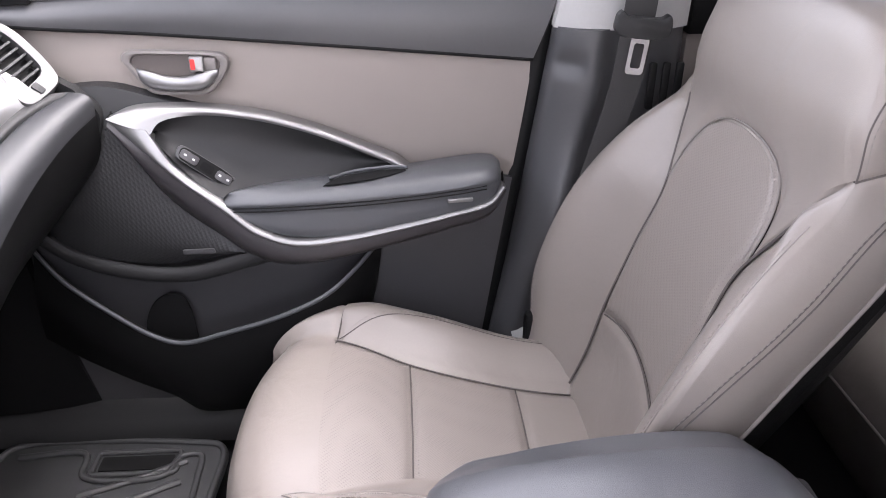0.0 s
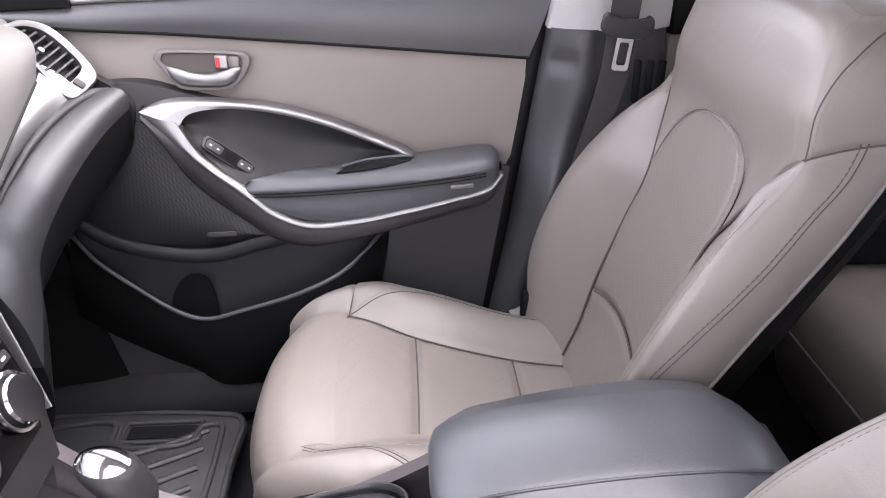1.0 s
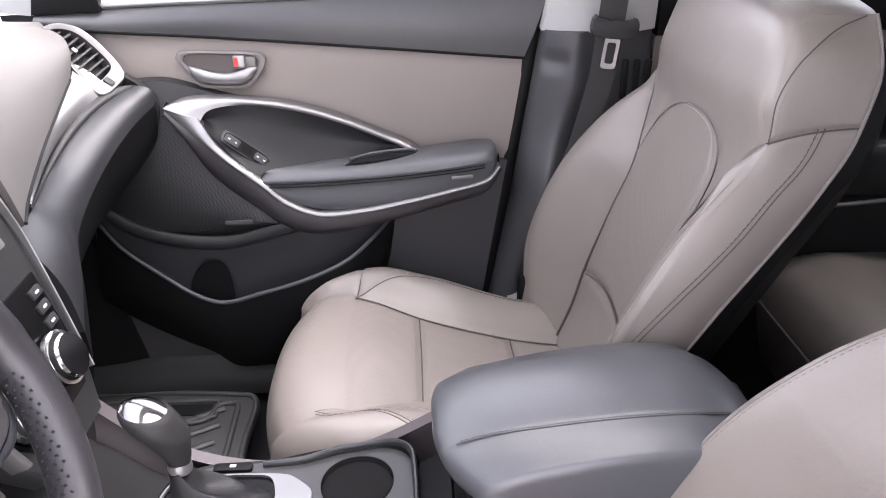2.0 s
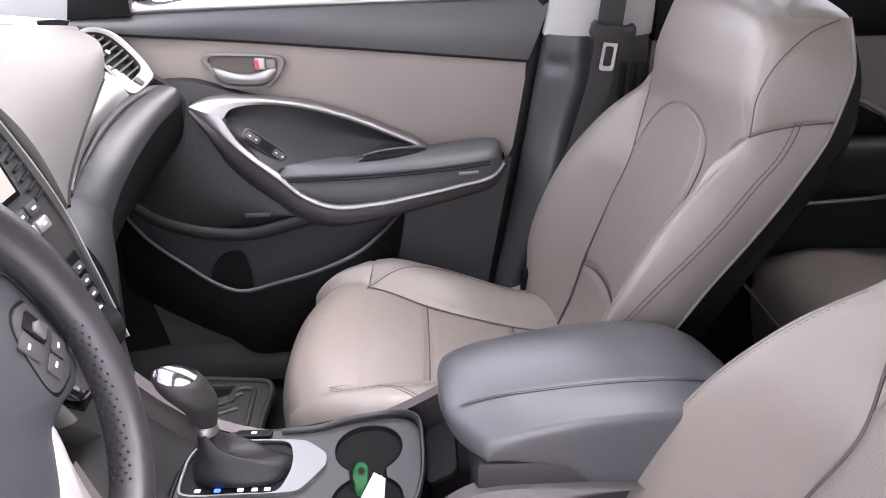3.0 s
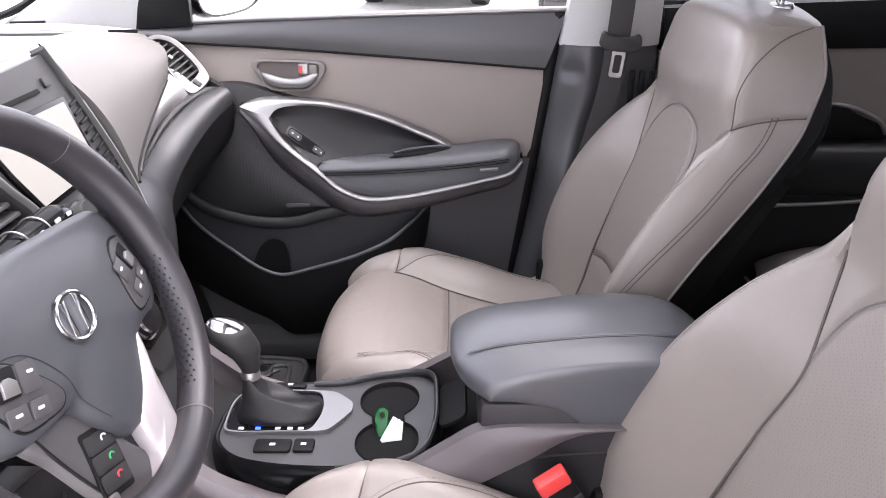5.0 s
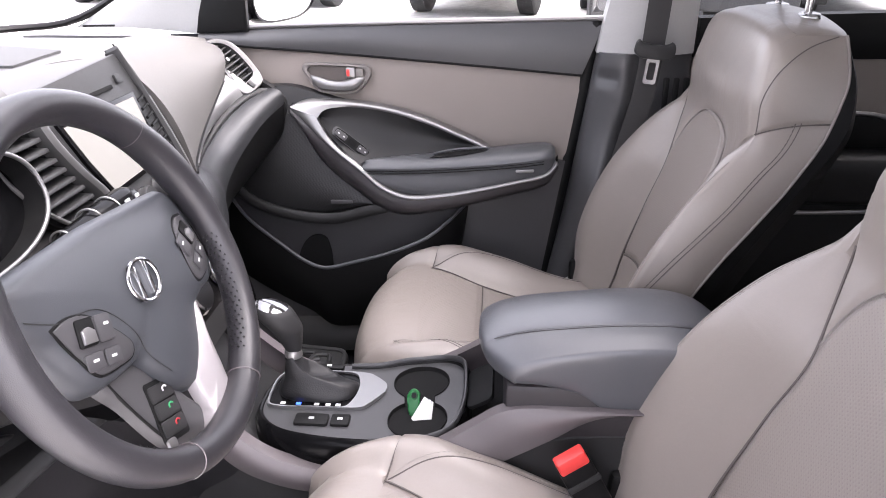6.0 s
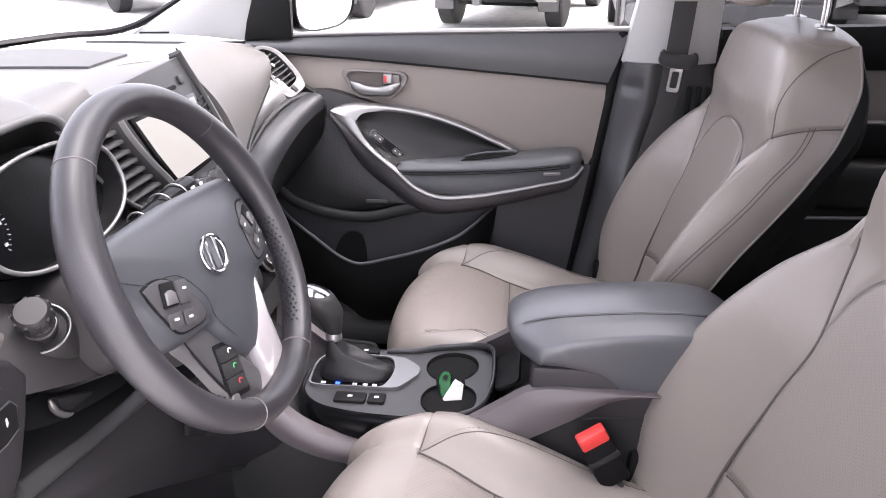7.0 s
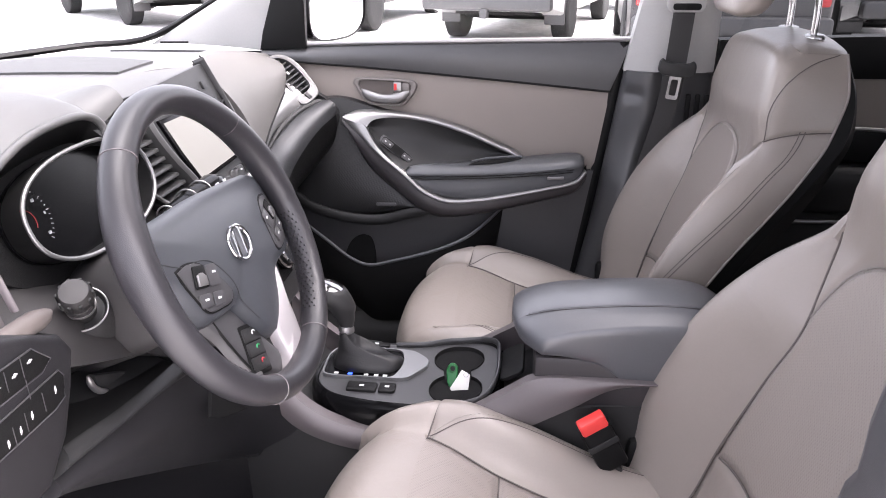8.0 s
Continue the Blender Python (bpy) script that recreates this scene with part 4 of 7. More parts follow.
    zv = np.linspace(0.585, ZTOP - 0.030, 80)
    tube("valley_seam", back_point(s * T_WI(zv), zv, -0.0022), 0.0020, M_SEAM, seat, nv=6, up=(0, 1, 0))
    zu = np.linspace(ZTOP, 1.243, 50)
    tu = 0.95 * ((zu - ZTOP) / (1.246 - ZTOP))**3.2
    tube("top_seam", shoulder_point(zu, tu, -0.0002) + np.array([0, 0, 0.0002]), 0.0010, M_SEAM, seat, nv=6, up=(0, 1, 0))
    stitches("stitching", shoulder_point(zu, tu + 0.06, -0.0012), seat, M_STITCH)
    P = E[:, None]
    if s < 0:
        EDGE_L = P[:, -1]
    else:
        EDGE_R = P[:, -1]
thl = np.linspace(-1, 1, 40)
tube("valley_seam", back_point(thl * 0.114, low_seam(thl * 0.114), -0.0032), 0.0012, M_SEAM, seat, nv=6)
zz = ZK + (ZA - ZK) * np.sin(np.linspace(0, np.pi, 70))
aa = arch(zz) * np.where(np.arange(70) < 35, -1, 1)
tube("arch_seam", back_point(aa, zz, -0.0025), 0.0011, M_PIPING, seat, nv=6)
stitches("stitching", back_point(aa * 0.96, ZK + (zz - ZK) * 0.96, 0.0005), seat, M_STITCH, 0.006)
# black shell behind and the top roll
t = np.linspace(0, 1, 20)
P = EDGE_L[:, None] * (1 - t[None, :, None]) + EDGE_R[:, None] * t[None, :, None]
P[..., 0] += np.interp(np.linspace(0.585, 1.246, 90), [0.585, 1.0, 1.12, 1.246], [0.075, 0.05, 0.018, 0.006])[:, None] * (np.sin(np.pi * t)**0.22)[None, :]
P[..., 2] += np.interp(np.linspace(0.585, 1.246, 90), [0.585, 1.15, 1.246], [0, 0, 0.016])[:, None] * np.sin(np.pi * t)[None, :]
sheet("back_shell", P, M_DARKER, seat, label="black moulded seat back")
ft = back_point(np.linspace(-1, 1, 30) * T_WO(1.246), np.full(30, 1.246))
bk = np.stack([np.interp(np.linspace(0, 1, 30), t, P[-1, :, k]) for k in range(3)], 1)
v = np.linspace(0, 1, 10)[None, :, None]
sheet("top_roll", ft[:, None] * (1 - v) + bk[:, None] * v + np.sin(np.pi * v) * (np.sin(np.pi * np.linspace(0, 1, 30))**0.5)[:, None, None] * np.array([0, 0, 0.009]), M_LEATHER, seat)
# cushion
CSP = [(-0.240, 0.40), (-0.250, 0.47), (-0.254, 0.54), (-0.248, 0.595), (-0.230, 0.632), (-0.20, 0.653), (-0.15, 0.662), (-0.09, 0.657), (0.0, 0.634), (0.09, 0.612), (0.17, 0.594), (0.30, 0.575)]
_cl = np.r_[0, np.cumsum(np.linalg.norm(np.diff(np.array(CSP), axis=0), axis=1))]
CX, CZ = table(_cl, [p[0] for p in CSP]), table(_cl, [p[1] for p in CSP])
CLEN = _cl[-1]
S_J, S_1, S_2 = [float(np.interp(x, np.array(CSP)[4:, 0], _cl[4:])) for x in (-0.125, 0.0, 0.167)]
C_WO = table([0, 0.12, 0.20, 0.26, 0.34, 0.45, CLEN], [0.206, 0.215, 0.234, 0.244, 0.258, 0.250, 0.224])
C_WI = table([0, 0.25, S_J, S_1, S_2, CLEN], [0.19, 0.18, 0.162, 0.122, 0.100, 0.094])
C_HC = table([0, 0.20, S_J - 0.02, S_J + 0.06, S_1 + 0.03, S_2, CLEN], [0.0, 0.020, 0.031, 0.042, 0.045, 0.034, 0.034])
C_BOW = table([0, 0.2, 0.30, 0.42, CLEN], [0.060, 0.060, 0.046, 0.007, 0.0])


def cush_point(a, s, push=0.0):
    s, a = np.asarray(s, float), np.asarray(a, float)
    tx, tz = (CX(s + 0.006) - CX(s - 0.006)), (CZ(s + 0.006) - CZ(s - 0.006))
    L = np.sqrt(tx * tx + tz * tz)
    nx, nz = -tz / L, tx / L
    wo, wi, hc = C_WO(s), C_WI(s), C_HC(s)
    b = np.abs(a)
    wc = wo - 0.045
    r = np.clip((b - wi) / np.maximum(wc - wi, 0.01), 0, 1)
    rise = hc * (r * r * (3 - 2 * r))
    o = np.clip((b - wc) / (wo - wc), 0, 1)
    f = rise - 0.045 * (1 - np.sqrt(np.maximum(1 - o**2, 0))) + push + 0.010 * (1 - np.clip(b / wo, 0, 1)**2)
    bow = C_BOW(s) * np.clip(b / wo, 0, 1)**2.6
    return np.stack(np.broadcast_arrays(CX(s) + f * nx + bow, SEAT_Y + a, CZ(s) + f * nz - 0.25 * bow), -1)


def cush_panel(name, s0, s1, mat, n=46, full=False, ends=(1, 1), label=""):
    u, v = spread(64) * 2 - 1, spread(n)
    S = s0 + (s1 - s0) * v[None, :] + 0 * u[:, None]
    half = C_WO(S) if full else C_WI(S)
    a = u[:, None] * half
    d = 1.0 + 0 * S
    if full:
        d = np.where(a > C_WI(S), s1 - S, 1.0)
    else:
        d = np.minimum(d, np.where(u[:, None] > 0, (1 - np.abs(u[:, None])) * half, 1.0))
    if ends[0]:
        d = np.minimum(d, S - s0)
    if ends[1]:
        d = np.minimum(d, s1 - S)
    return sheet(name, cush_point(a, S, dip(d)), mat, seat, label=label)


cush_panel("cushion_front", 0.0, S_J, M_LEATHER, 60, True, (0, 0))
cush_panel("cushion_insert", S_J, S_1, M_INSERT, 30, False, (0, 1), "perforated taupe leather cushion panel")
cush_panel("cushion_insert", S_1, S_2, M_INSERT, 34)
cush_panel("cushion_insert", S_2, CLEN, M_LEATHER, 26)
for s in (-1, 1):
    ss = S_J + (CLEN - S_J) * spread(70)
    t = spread(34)
    S = ss[:, None] + 0 * t[None, :]
    a = C_WI(S) + (C_WO(S) - C_WI(S)) * t[None, :]
    d = np.minimum(a - C_WI(S), (S - S_J) + 0.4 * t[None, :]**2 * 0.2) if s > 0 else 1.0 + 0 * a
    sheet("cushion_bolster", cush_point(s * a, S, dip(d)), M_LEATHER, seat)
    ss = np.linspace(0.0, CLEN, 80)
    t = spread(10)
    P0 = cush_point(s * C_WO(ss), ss)
    drop = np.maximum(P0[:, 2] - 0.42, 0.0)
    P = P0[:, None] - np.array([0, 0, 1]) * (drop[:, None] * t[None, :])[..., None] + np.array([0, s, 0]) * (0.008 * np.sin(np.pi * t) - 0.004 * t)[None, :, None]
    sheet("cushion_side", P, M_LEATHER, seat)
    tube("cushion_piping", P0[8:, :] + np.array([0, s * 0.001, 0]), 0.0022, M_PIPING, seat, nv=6, up=(0, 1, 0))
    if s > 0:
        ss = np.linspace(S_J, CLEN, 50)
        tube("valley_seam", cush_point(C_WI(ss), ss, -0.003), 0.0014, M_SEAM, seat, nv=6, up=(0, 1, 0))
        q = np.linspace(0, 1, 50)
        cr_a = C_WI(S_J) + (C_WO(S_J + 0.3 * q) - 0.050 - C_WI(S_J)) * np.sin(np.minimum(1, q * 2.6) * np.pi / 2)**0.8
        ss = S_J + 0.004 + (CLEN - S_J - 0.03) * q
        tube("crest_seam", cush_point(cr_a, ss, 0.0), 0.001, M_SEAM, seat, nv=6, up=(0, 1, 0))
        stitches("stitching", cush_point(cr_a + 0.006, ss, 0.0012), seat, M_STITCH)
    else:
        # the inboard bolster begins in a rounded tip
        q = np.linspace(0, 1, 60)
        s0 = S_J - 0.050
        ss = s0 + (CLEN - s0 - 0.04) * q
        up_a = 0.160 - 0.006 * np.sin(np.minimum(1, q * 12) * np.pi / 2) + np.interp(q, [0, 0.35, 1], [0, 0.030, 0.040])
        lo_a = 0.160 + 0.004 * np.sin(np.minimum(1, q * 12) * np.pi / 2) + np.interp(q, [0, 0.35, 1], [0, 0.058, 0.064])
        tube("valley_seam", cush_point(-up_a, ss, -0.0002), 0.0012, M_PIPING, seat, nv=6, up=(0, 1, 0))
        for dq in (0.0, 0.006):
            tube("crest_seam", cush_point(-lo_a - dq, ss, -0.0002), 0.0010, M_SEAM, seat, nv=6, up=(0, 1, 0))
        stitches("stitching", cush_point(-lo_a + 0.004, ss, 0.0006), seat, M_STITCH)
for sx in (S_1, S_2):
    a = np.linspace(-1, 1, 40) * C_WI(sx) * 0.98
    tube("cross_seam", cush_point(a, np.full(40, sx), -0.003), 0.0011, M_SEAM, seat, nv=6)
    stitches("stitching", cush_point(a, np.full(40, sx + 0.006), 0.0006), seat, M_STITCH)
for s in (1,):
    a = s * np.linspace(C_WI(S_J), C_WO(S_J) - 0.004, 20)
    tube("cross_seam", cush_point(a, np.full(20, S_J), -0.003), 0.0012, M_SEAM, seat, nv=6)
M_COLLAR = mat_new("post_collar_metal", (0.5, 0.5, 0.5), 0.25, metal=0.9, spread=0.02)
# plinth, rails, posts and head restraint
boxy("seat_base", (-0.19, SEAT_Y - 0.20, 0.40), (0.30, SEAT_Y + 0.20, 0.56), M_DARKER, 0.02, seat, "black seat base")
for s in (-1, 1):
    boxy("seat_rail", (-0.24, SEAT_Y + s * 0.17 - 0.02, 0.35), (0.34, SEAT_Y + s * 0.17 + 0.02, 0.40), M_DARKER, 0.006, seat)
    boxy("hinge_cover", (0.20, SEAT_Y + s * 0.232 - 0.012, 0.50), (0.34, SEAT_Y + s * 0.232 + 0.012, 0.66), M_DARKER, 0.011, seat, "black plastic hinge cover")
    tube("headrest_post", spl([(0.520, SEAT_Y + s * 0.072, 1.240), (0.519, SEAT_Y + s * 0.072, 1.30), (0.512, SEAT_Y + s * 0.072, 1.345), (0.450, SEAT_Y + s * 0.072, 1.40)], 10), 0.0075, M_CHROME, seat, nv=12, rb=0.006, label="chrome post")
    slab("post_collar", rounded(0.034, 0.052, 0.014), M_COLLAR, seat, basis((0.520, SEAT_Y + s * 0.072, 1.234), (1, 0, 0.1), (0, 1, 0)), 0.016, 0.004, "chrome post collar")
R = []
for zc, w, dx, xo in ((1.304, 0.085, 0.014, -0.046), (1.308, 0.110, 0.024, -0.046), (1.318, 0.126, 0.031, -0.044), (1.350, 0.133, 0.042, -0.036), (1.40, 0.136, 0.054, -0.022), (1.45, 0.130, 0.050, -0.014), (1.485, 0.105, 0.036, -0.010), (1.494, 0.06, 0.015, -0.010)):
    R.append([(0.446 + xo + dx * math.copysign(abs(math.sin(q))**0.7, math.sin(q)), SEAT_Y + w * math.copysign(abs(math.cos(q))**0.6, math.cos(q)), zc - 0.024 + 0.12 * dx * math.sin(q)) for q in np.linspace(0, 2 * np.pi, 36, endpoint=False)])
loft("headrest", np.stack([spl(np.array(R)[:, k], 26) for k in range(36)], 1), M_LEATHER, seat, "taupe leather head restraint")

# the driver's seat stands higher and leans back a little more
_piv = Matrix.Translation((-0.12, 0, 0.728))
driver_seat = copy_thing(seat, _piv @ pose(0, 0, 0, 0, 3.9, 0) @ _piv.inverted() @ pose(0.054, -0.39, 0.393))
tagged(driver_seat, "taupe leather driver's seat with stitched bolsters", "car seat", "front seats")

# ---- dashboard ----
dash = thing("dashboard", "charcoal and taupe dashboard with silver trim", "dashboard", (-0.9, -0.02, 0.62))
# top, with the grille of its loudspeaker
tb = spl([(-1.19, -0.76, 1.14), (-1.34, -0.02, 1.165), (-1.19, 0.72, 1.14)], 40)
tf = spl([(-0.62, -0.74, 1.14), (-0.62, -0.5, 1.19), (-0.63, -0.2, 1.205), (-0.64, 0.1, 1.205), (-0.655, 0.35, 1.192), (-0.66, 0.5, 1.172), (-0.65, 0.66, 1.146)], 40)
t = np.linspace(0, 1, 16)[None, :, None]
sheet("top_pad", tb[:, None] * (1 - t) + tf[:, None] * t + np.sin(np.pi * t) * np.array([0, 0, 0.012]), M_DASHTOP, dash, (0, 0, -0.03), "grey grained dashboard top")
M_SPEAKER = mat_new("speaker_cloth_grey", (0.05, 0.05, 0.051), 0.6, bump=0.6, bscale=500, kind="dots", spec=0.3)


def pad_at(x, y, lift):
    """A place on the dashboard top."""
    k = np.interp(y, tf[:, 1], np.arange(40.0))
    xb, zb, xf, zf = [np.interp(k, np.arange(40.0), q) for q in (tb[:, 0], tb[:, 2], tf[:, 0], tf[:, 2])]
    q = np.clip((x - xb) / (xf - xb), 0, 1)
    return x, y, zb * (1 - q) + zf * q + 0.012 * np.sin(np.pi * q) + lift


g = ruled([(-1.06, 0.04, 0), (-0.99, 0.14, 0), (-0.91, 0.212, 0), (-0.78, 0.185, 0), (-0.665, 0.135, 0)], [(-1.02, -0.05, 0), (-0.92, -0.02, 0), (-0.84, -0.014, 0), (-0.74, -0.010, 0), (-0.652, -0.008, 0)], 30, 14)
sheet("centre_speaker", [[pad_at(x, y, 0.004) for x, y, z in row] for row in g], M_SPEAKER, dash, (0, 0, -0.008), "grey loudspeaker grille")
g = ruled([(-0.95, 0.482, 0), (-0.80, 0.545, 0), (-0.655, 0.60, 0)], [(-0.93, 0.468, 0), (-0.765, 0.40, 0), (-0.665, 0.425, 0)], 30, 10)
sheet("edge_strip", [[pad_at(x, y, 0.004) for x, y, z in row] for row in g], M_BAND, dash, (0, 0, -0.008), "charcoal strip by the windscreen pillar")
slab("defrost_slot", rounded(0.07, 0.008, 0.003), M_DARKER, dash, basis((-0.86, 0.62, 1.178), (1, 0.1, 0), (0, 1, 0)), 0.004, 0.001)
# passenger's taupe face
up = [(-0.572, 0.115, 1.200), (-0.600, 0.20, 1.203), (-0.636, 0.35, 1.194), (-0.640, 0.48, 1.175), (-0.628, 0.57, 1.158), (-0.618, 0.622, 1.145)]
dn = [(-0.468, 0.125, 1.010), (-0.500, 0.20, 1.004), (-0.526, 0.28, 1.006), (-0.546, 0.37, 1.021), (-0.558, 0.46, 1.044), (-0.566, 0.55, 1.073)]
P = ruled(up, dn, 50, 22, (0.020, 0, 0.016))
sheet("passenger_panel", P, M_DASHTAUPE, dash, (-0.02, 0, -0.01), "taupe grained passenger panel")
tube("panel_gap", spl([(a + 0.001, b, c + 0.002) for a, b, c in dn], 30), 0.0022, M_DARKER, dash)
sheet("panel_roll", ruled(tf[18:].tolist(), [tuple(q) for q in spl(up, 22)], 30, 6, (0, 0, 0.006)), M_DASHTAUPE, dash, (0, 0, -0.01))
slab("airbag_mark", rounded(0.016, 0.010, 0.004), M_DASHTOP, dash, basis((-0.575, 0.50, 1.098), (0.1, 1, 0.0), (-0.5, 0, 1)), 0.0015, 0.0005, "small moulded mark")
# silver tongue below the vent
dk = [(-0.486, 0.125, 0.990), (-0.499, 0.20, 0.993), (-0.528, 0.28, 0.978), (-0.549, 0.38, 0.982), (-0.545, 0.47, 1.006), (-0.526, 0.55, 1.028), (-0.492, 0.625, 1.044)]
dn2 = dn + [(-0.570, 0.60, 1.085), (-0.575, 0.625, 1.10)]
sheet("silver_tongue", ruled([dn2[1], dn2[2], dn2[3], dn2[4], dn2[5], (-0.575, 0.600, 1.090)], [(-0.502, 0.205, 0.998), (-0.534, 0.29, 0.984), (-0.557, 0.39, 0.992), (-0.554, 0.47, 1.016), (-0.540, 0.545, 1.036), (-0.526, 0.598, 1.046)], 40, 8, (0.005, 0, 0.002)), M_SILVER, dash, (-0.012, 0, -0.006), "satin silver trim tongue")
sheet("tongue_border", ruled([(-0.502, 0.205, 0.998), (-0.534, 0.29, 0.984), (-0.557, 0.39, 0.992), (-0.554, 0.47, 1.016), (-0.540, 0.545, 1.036), (-0.526, 0.598, 1.046)], dk[1:], 40, 6, (0.004, 0, 0.002)), M_DARK, dash, (-0.012, 0, -0.006))
# dark lower roll with the glove compartment
nose = [(-0.430, 0.118, 0.86), (-0.455, 0.20, 0.90), (-0.487, 0.28, 0.915), (-0.505, 0.38, 0.930), (-0.498, 0.47, 0.962), (-0.482, 0.55, 0.990), (-0.462, 0.625, 1.008)]
und = [(-0.46, 0.118, 0.74), (-0.50, 0.20, 0.77), (-0.545, 0.28, 0.79), (-0.56, 0.38, 0.80), (-0.56, 0.47, 0.82), (-0.54, 0.55, 0.85), (-0.50, 0.63, 0.90)]
sheet("lower_roll", ruled(dk, nose, 50, 14, (0.012, 0, 0.010)), M_ROLL, dash, (-0.02, 0, -0.01), "charcoal vinyl lower dashboard roll")
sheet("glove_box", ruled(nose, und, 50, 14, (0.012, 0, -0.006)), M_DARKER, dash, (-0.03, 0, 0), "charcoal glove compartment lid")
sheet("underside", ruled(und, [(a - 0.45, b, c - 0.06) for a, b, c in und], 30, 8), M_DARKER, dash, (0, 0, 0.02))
sheet("end_cap", ruled([(-0.49, 0.632, 1.046), (-0.46, 0.632, 1.008), (-0.475, 0.634, 0.95), (-0.50, 0.636, 0.90)], [(-0.64, 0.650, 1.13), (-0.66, 0.650, 1.05), (-0.68, 0.650, 0.98), (-0.70, 0.650, 0.90)], 16, 8), M_DARK, dash, (0, 0.02, 0))
# side vent in its silver bezel
vb = basis((-0.572, 0.612, 1.100), (0.58, 0.03, -0.52), (0.35, 0.9, 0.25))
vout = spl([(-0.069, -0.003), (-0.058, 0.028), (-0.028, 0.050), (0.025, 0.046), (0.076, 0.024), (0.080, -0.004), (0.074, -0.042), (0.064, -0.049), (0.020, -0.038), (-0.030, -0.020), (-0.069, -0.003)], 70)[:-1]
vin = spl([(-0.060, -0.002), (-0.050, 0.020), (-0.027, 0.036), (0.020, 0.033), (0.050, 0.021), (0.054, -0.004), (0.048, -0.034), (0.020, -0.028), (-0.030, -0.012), (-0.060, -0.002)], 70)[:-1]
R = [[tuple(vb(a, b, h)) for a, b in q] for q, h in ((vout, -0.012), (vout, 0.004), (vout * 0.97, 0.007), ((vout + vin) / 2, 0.007), (vin, 0.005), (vin, -0.015))]
loft("vent_bezel", R, M_VENTGREY, dash, "silver air vent bezel", caps=False)
slab("vent_back", vin, M_DARKER, dash, lambda a, b, c: vb(a, b, c - 0.014), 0.002, 0)
for k in range(8):
    u = -0.046 + 0.0128 * k
    lo, hi = np.interp(u, [-0.060, -0.03, 0.02, 0.05], [0.0, -0.011, -0.027, -0.033]), np.interp(u, [-0.060, -0.05, -0.027, 0.02, 0.05], [0.0, 0.018, 0.035, 0.032, 0.02])
    slab("vent_slat", [(u - 0.0045, lo), (u - 0.0005, lo), (u + 0.0045, hi), (u + 0.0005, hi)], M_DARK, dash, lambda a, b, c: vb(a, b, c - 0.006), 0.008, 0.0006)
slab("vent_tab", rounded(0.010, 0.007, 0.002), M_SILVER, dash, lambda a, b, c: vb(a - 0.008, b + 0.003, c + 0.0), 0.006, 0.001, "silver vent tab")
slab("vent_wheel", rounded(0.018, 0.012, 0.003), M_DARK, dash, lambda a, b, c: vb(a + 0.064, b - 0.012, c + 0.006), 0.003, 0.001, "grey vent wheel")

# ---- centre stack ----
SU, SV = Vector((0, 1, 0)), Vector((-0.14, 0, 0.35)).normalized()
stack = thing("centre_stack", "gloss and charcoal centre console stack with a pale display", "control panel", (-0.45, -0.03, 0.75))
sp = basis((-0.47, -0.03, 1.03), SU, SV)
face = [(-0.135, 0.19), (0.112, 0.20), (0.134, 0.08), (0.137, 0.0), (0.112, -0.10), (0.088, -0.19), (0.06, -0.235), (-0.06, -0.235), (-0.088, -0.19), (-0.100, -0.10), (-0.094, 0.03), (-0.118, 0.08), (-0.136, 0.13)]
slab("fascia", face, M_DARK, stack, lambda a, b, c: sp(a, b, c - 0.04), 0.036, 0.006, "charcoal fascia")
for s in (1, -1):
    if s > 0:
        o = spl([(0.114, 0.208), (0.130, 0.13), (0.141, 0.04), (0.136, -0.01), (0.114, -0.09), (0.086, -0.19)], 40)
        i = spl([(0.110, 0.203), (0.119, 0.12), (0.124, 0.03), (0.122, -0.03), (0.104, -0.11), (0.080, -0.188)], 40)
    else:
        o = spl([(-0.142, 0.168), (-0.138, 0.125), (-0.122, 0.080), (-0.100, 0.036), (-0.096, -0.03), (-0.100, -0.11), (-0.088, -0.19)], 40)
        i = spl([(-0.128, 0.165), (-0.124, 0.125), (-0.108, 0.080), (-0.086, 0.036), (-0.084, -0.03), (-0.090, -0.11), (-0.080, -0.188)], 40)
    q = np.linspace(0, 1, 6)[None, :, None]
    PP = o[:, None] * (1 - q) + i[:, None] * q
    hh = 0.004 * np.sin(np.pi * q)
    G = np.array([[sp(PP[m, k, 0], PP[m, k, 1], float(hh[0, k, 0])) for k in range(6)] for m in range(40)])
    sheet("side_trim", G, M_SLAT if s > 0 else M_VENTGREY, stack, tuple(-0.02 * SU.cross(SV)), "charcoal side trim" if s > 0 else "satin silver side trim")
    if s > 0:
        tube("side_gap", [tuple(sp(a + 0.004, b + 0.004, -0.004)) for a, b in o], np.interp(np.linspace(0, 1, 40), [0, 0.1, 0.6, 1], [0.001, 0.0035, 0.003, 0.001]), M_CARPET_SHADE, stack, nv=8)
        tube("trim_edge", [tuple(sp(a * 0.5 + c * 0.5, b * 0.5 + d * 0.5, 0.004)) for (a, b), (c, d) in zip(o[8:], i[8:])], 0.0011, M_SILVER, stack, nv=8, label="fine silver edge")
    # upright vents beside the display
    for k in range(9 if s > 0 else 0):
        v = 0.125 - 0.0135 * k
        u0 = float(np.interp(v, [0.0, 0.13], [0.100, 0.094]))
        slab("stack_vent_slat", [(s * u0, v - 0.003), (s * (u0 + 0.022), v + 0.001), (s * (u0 + 0.022), v + 0.005), (s * u0, v + 0.001)][:: s], M_DARKER, stack, lambda a, b, c: sp(a, b, c - 0.003), 0.004, 0.001)
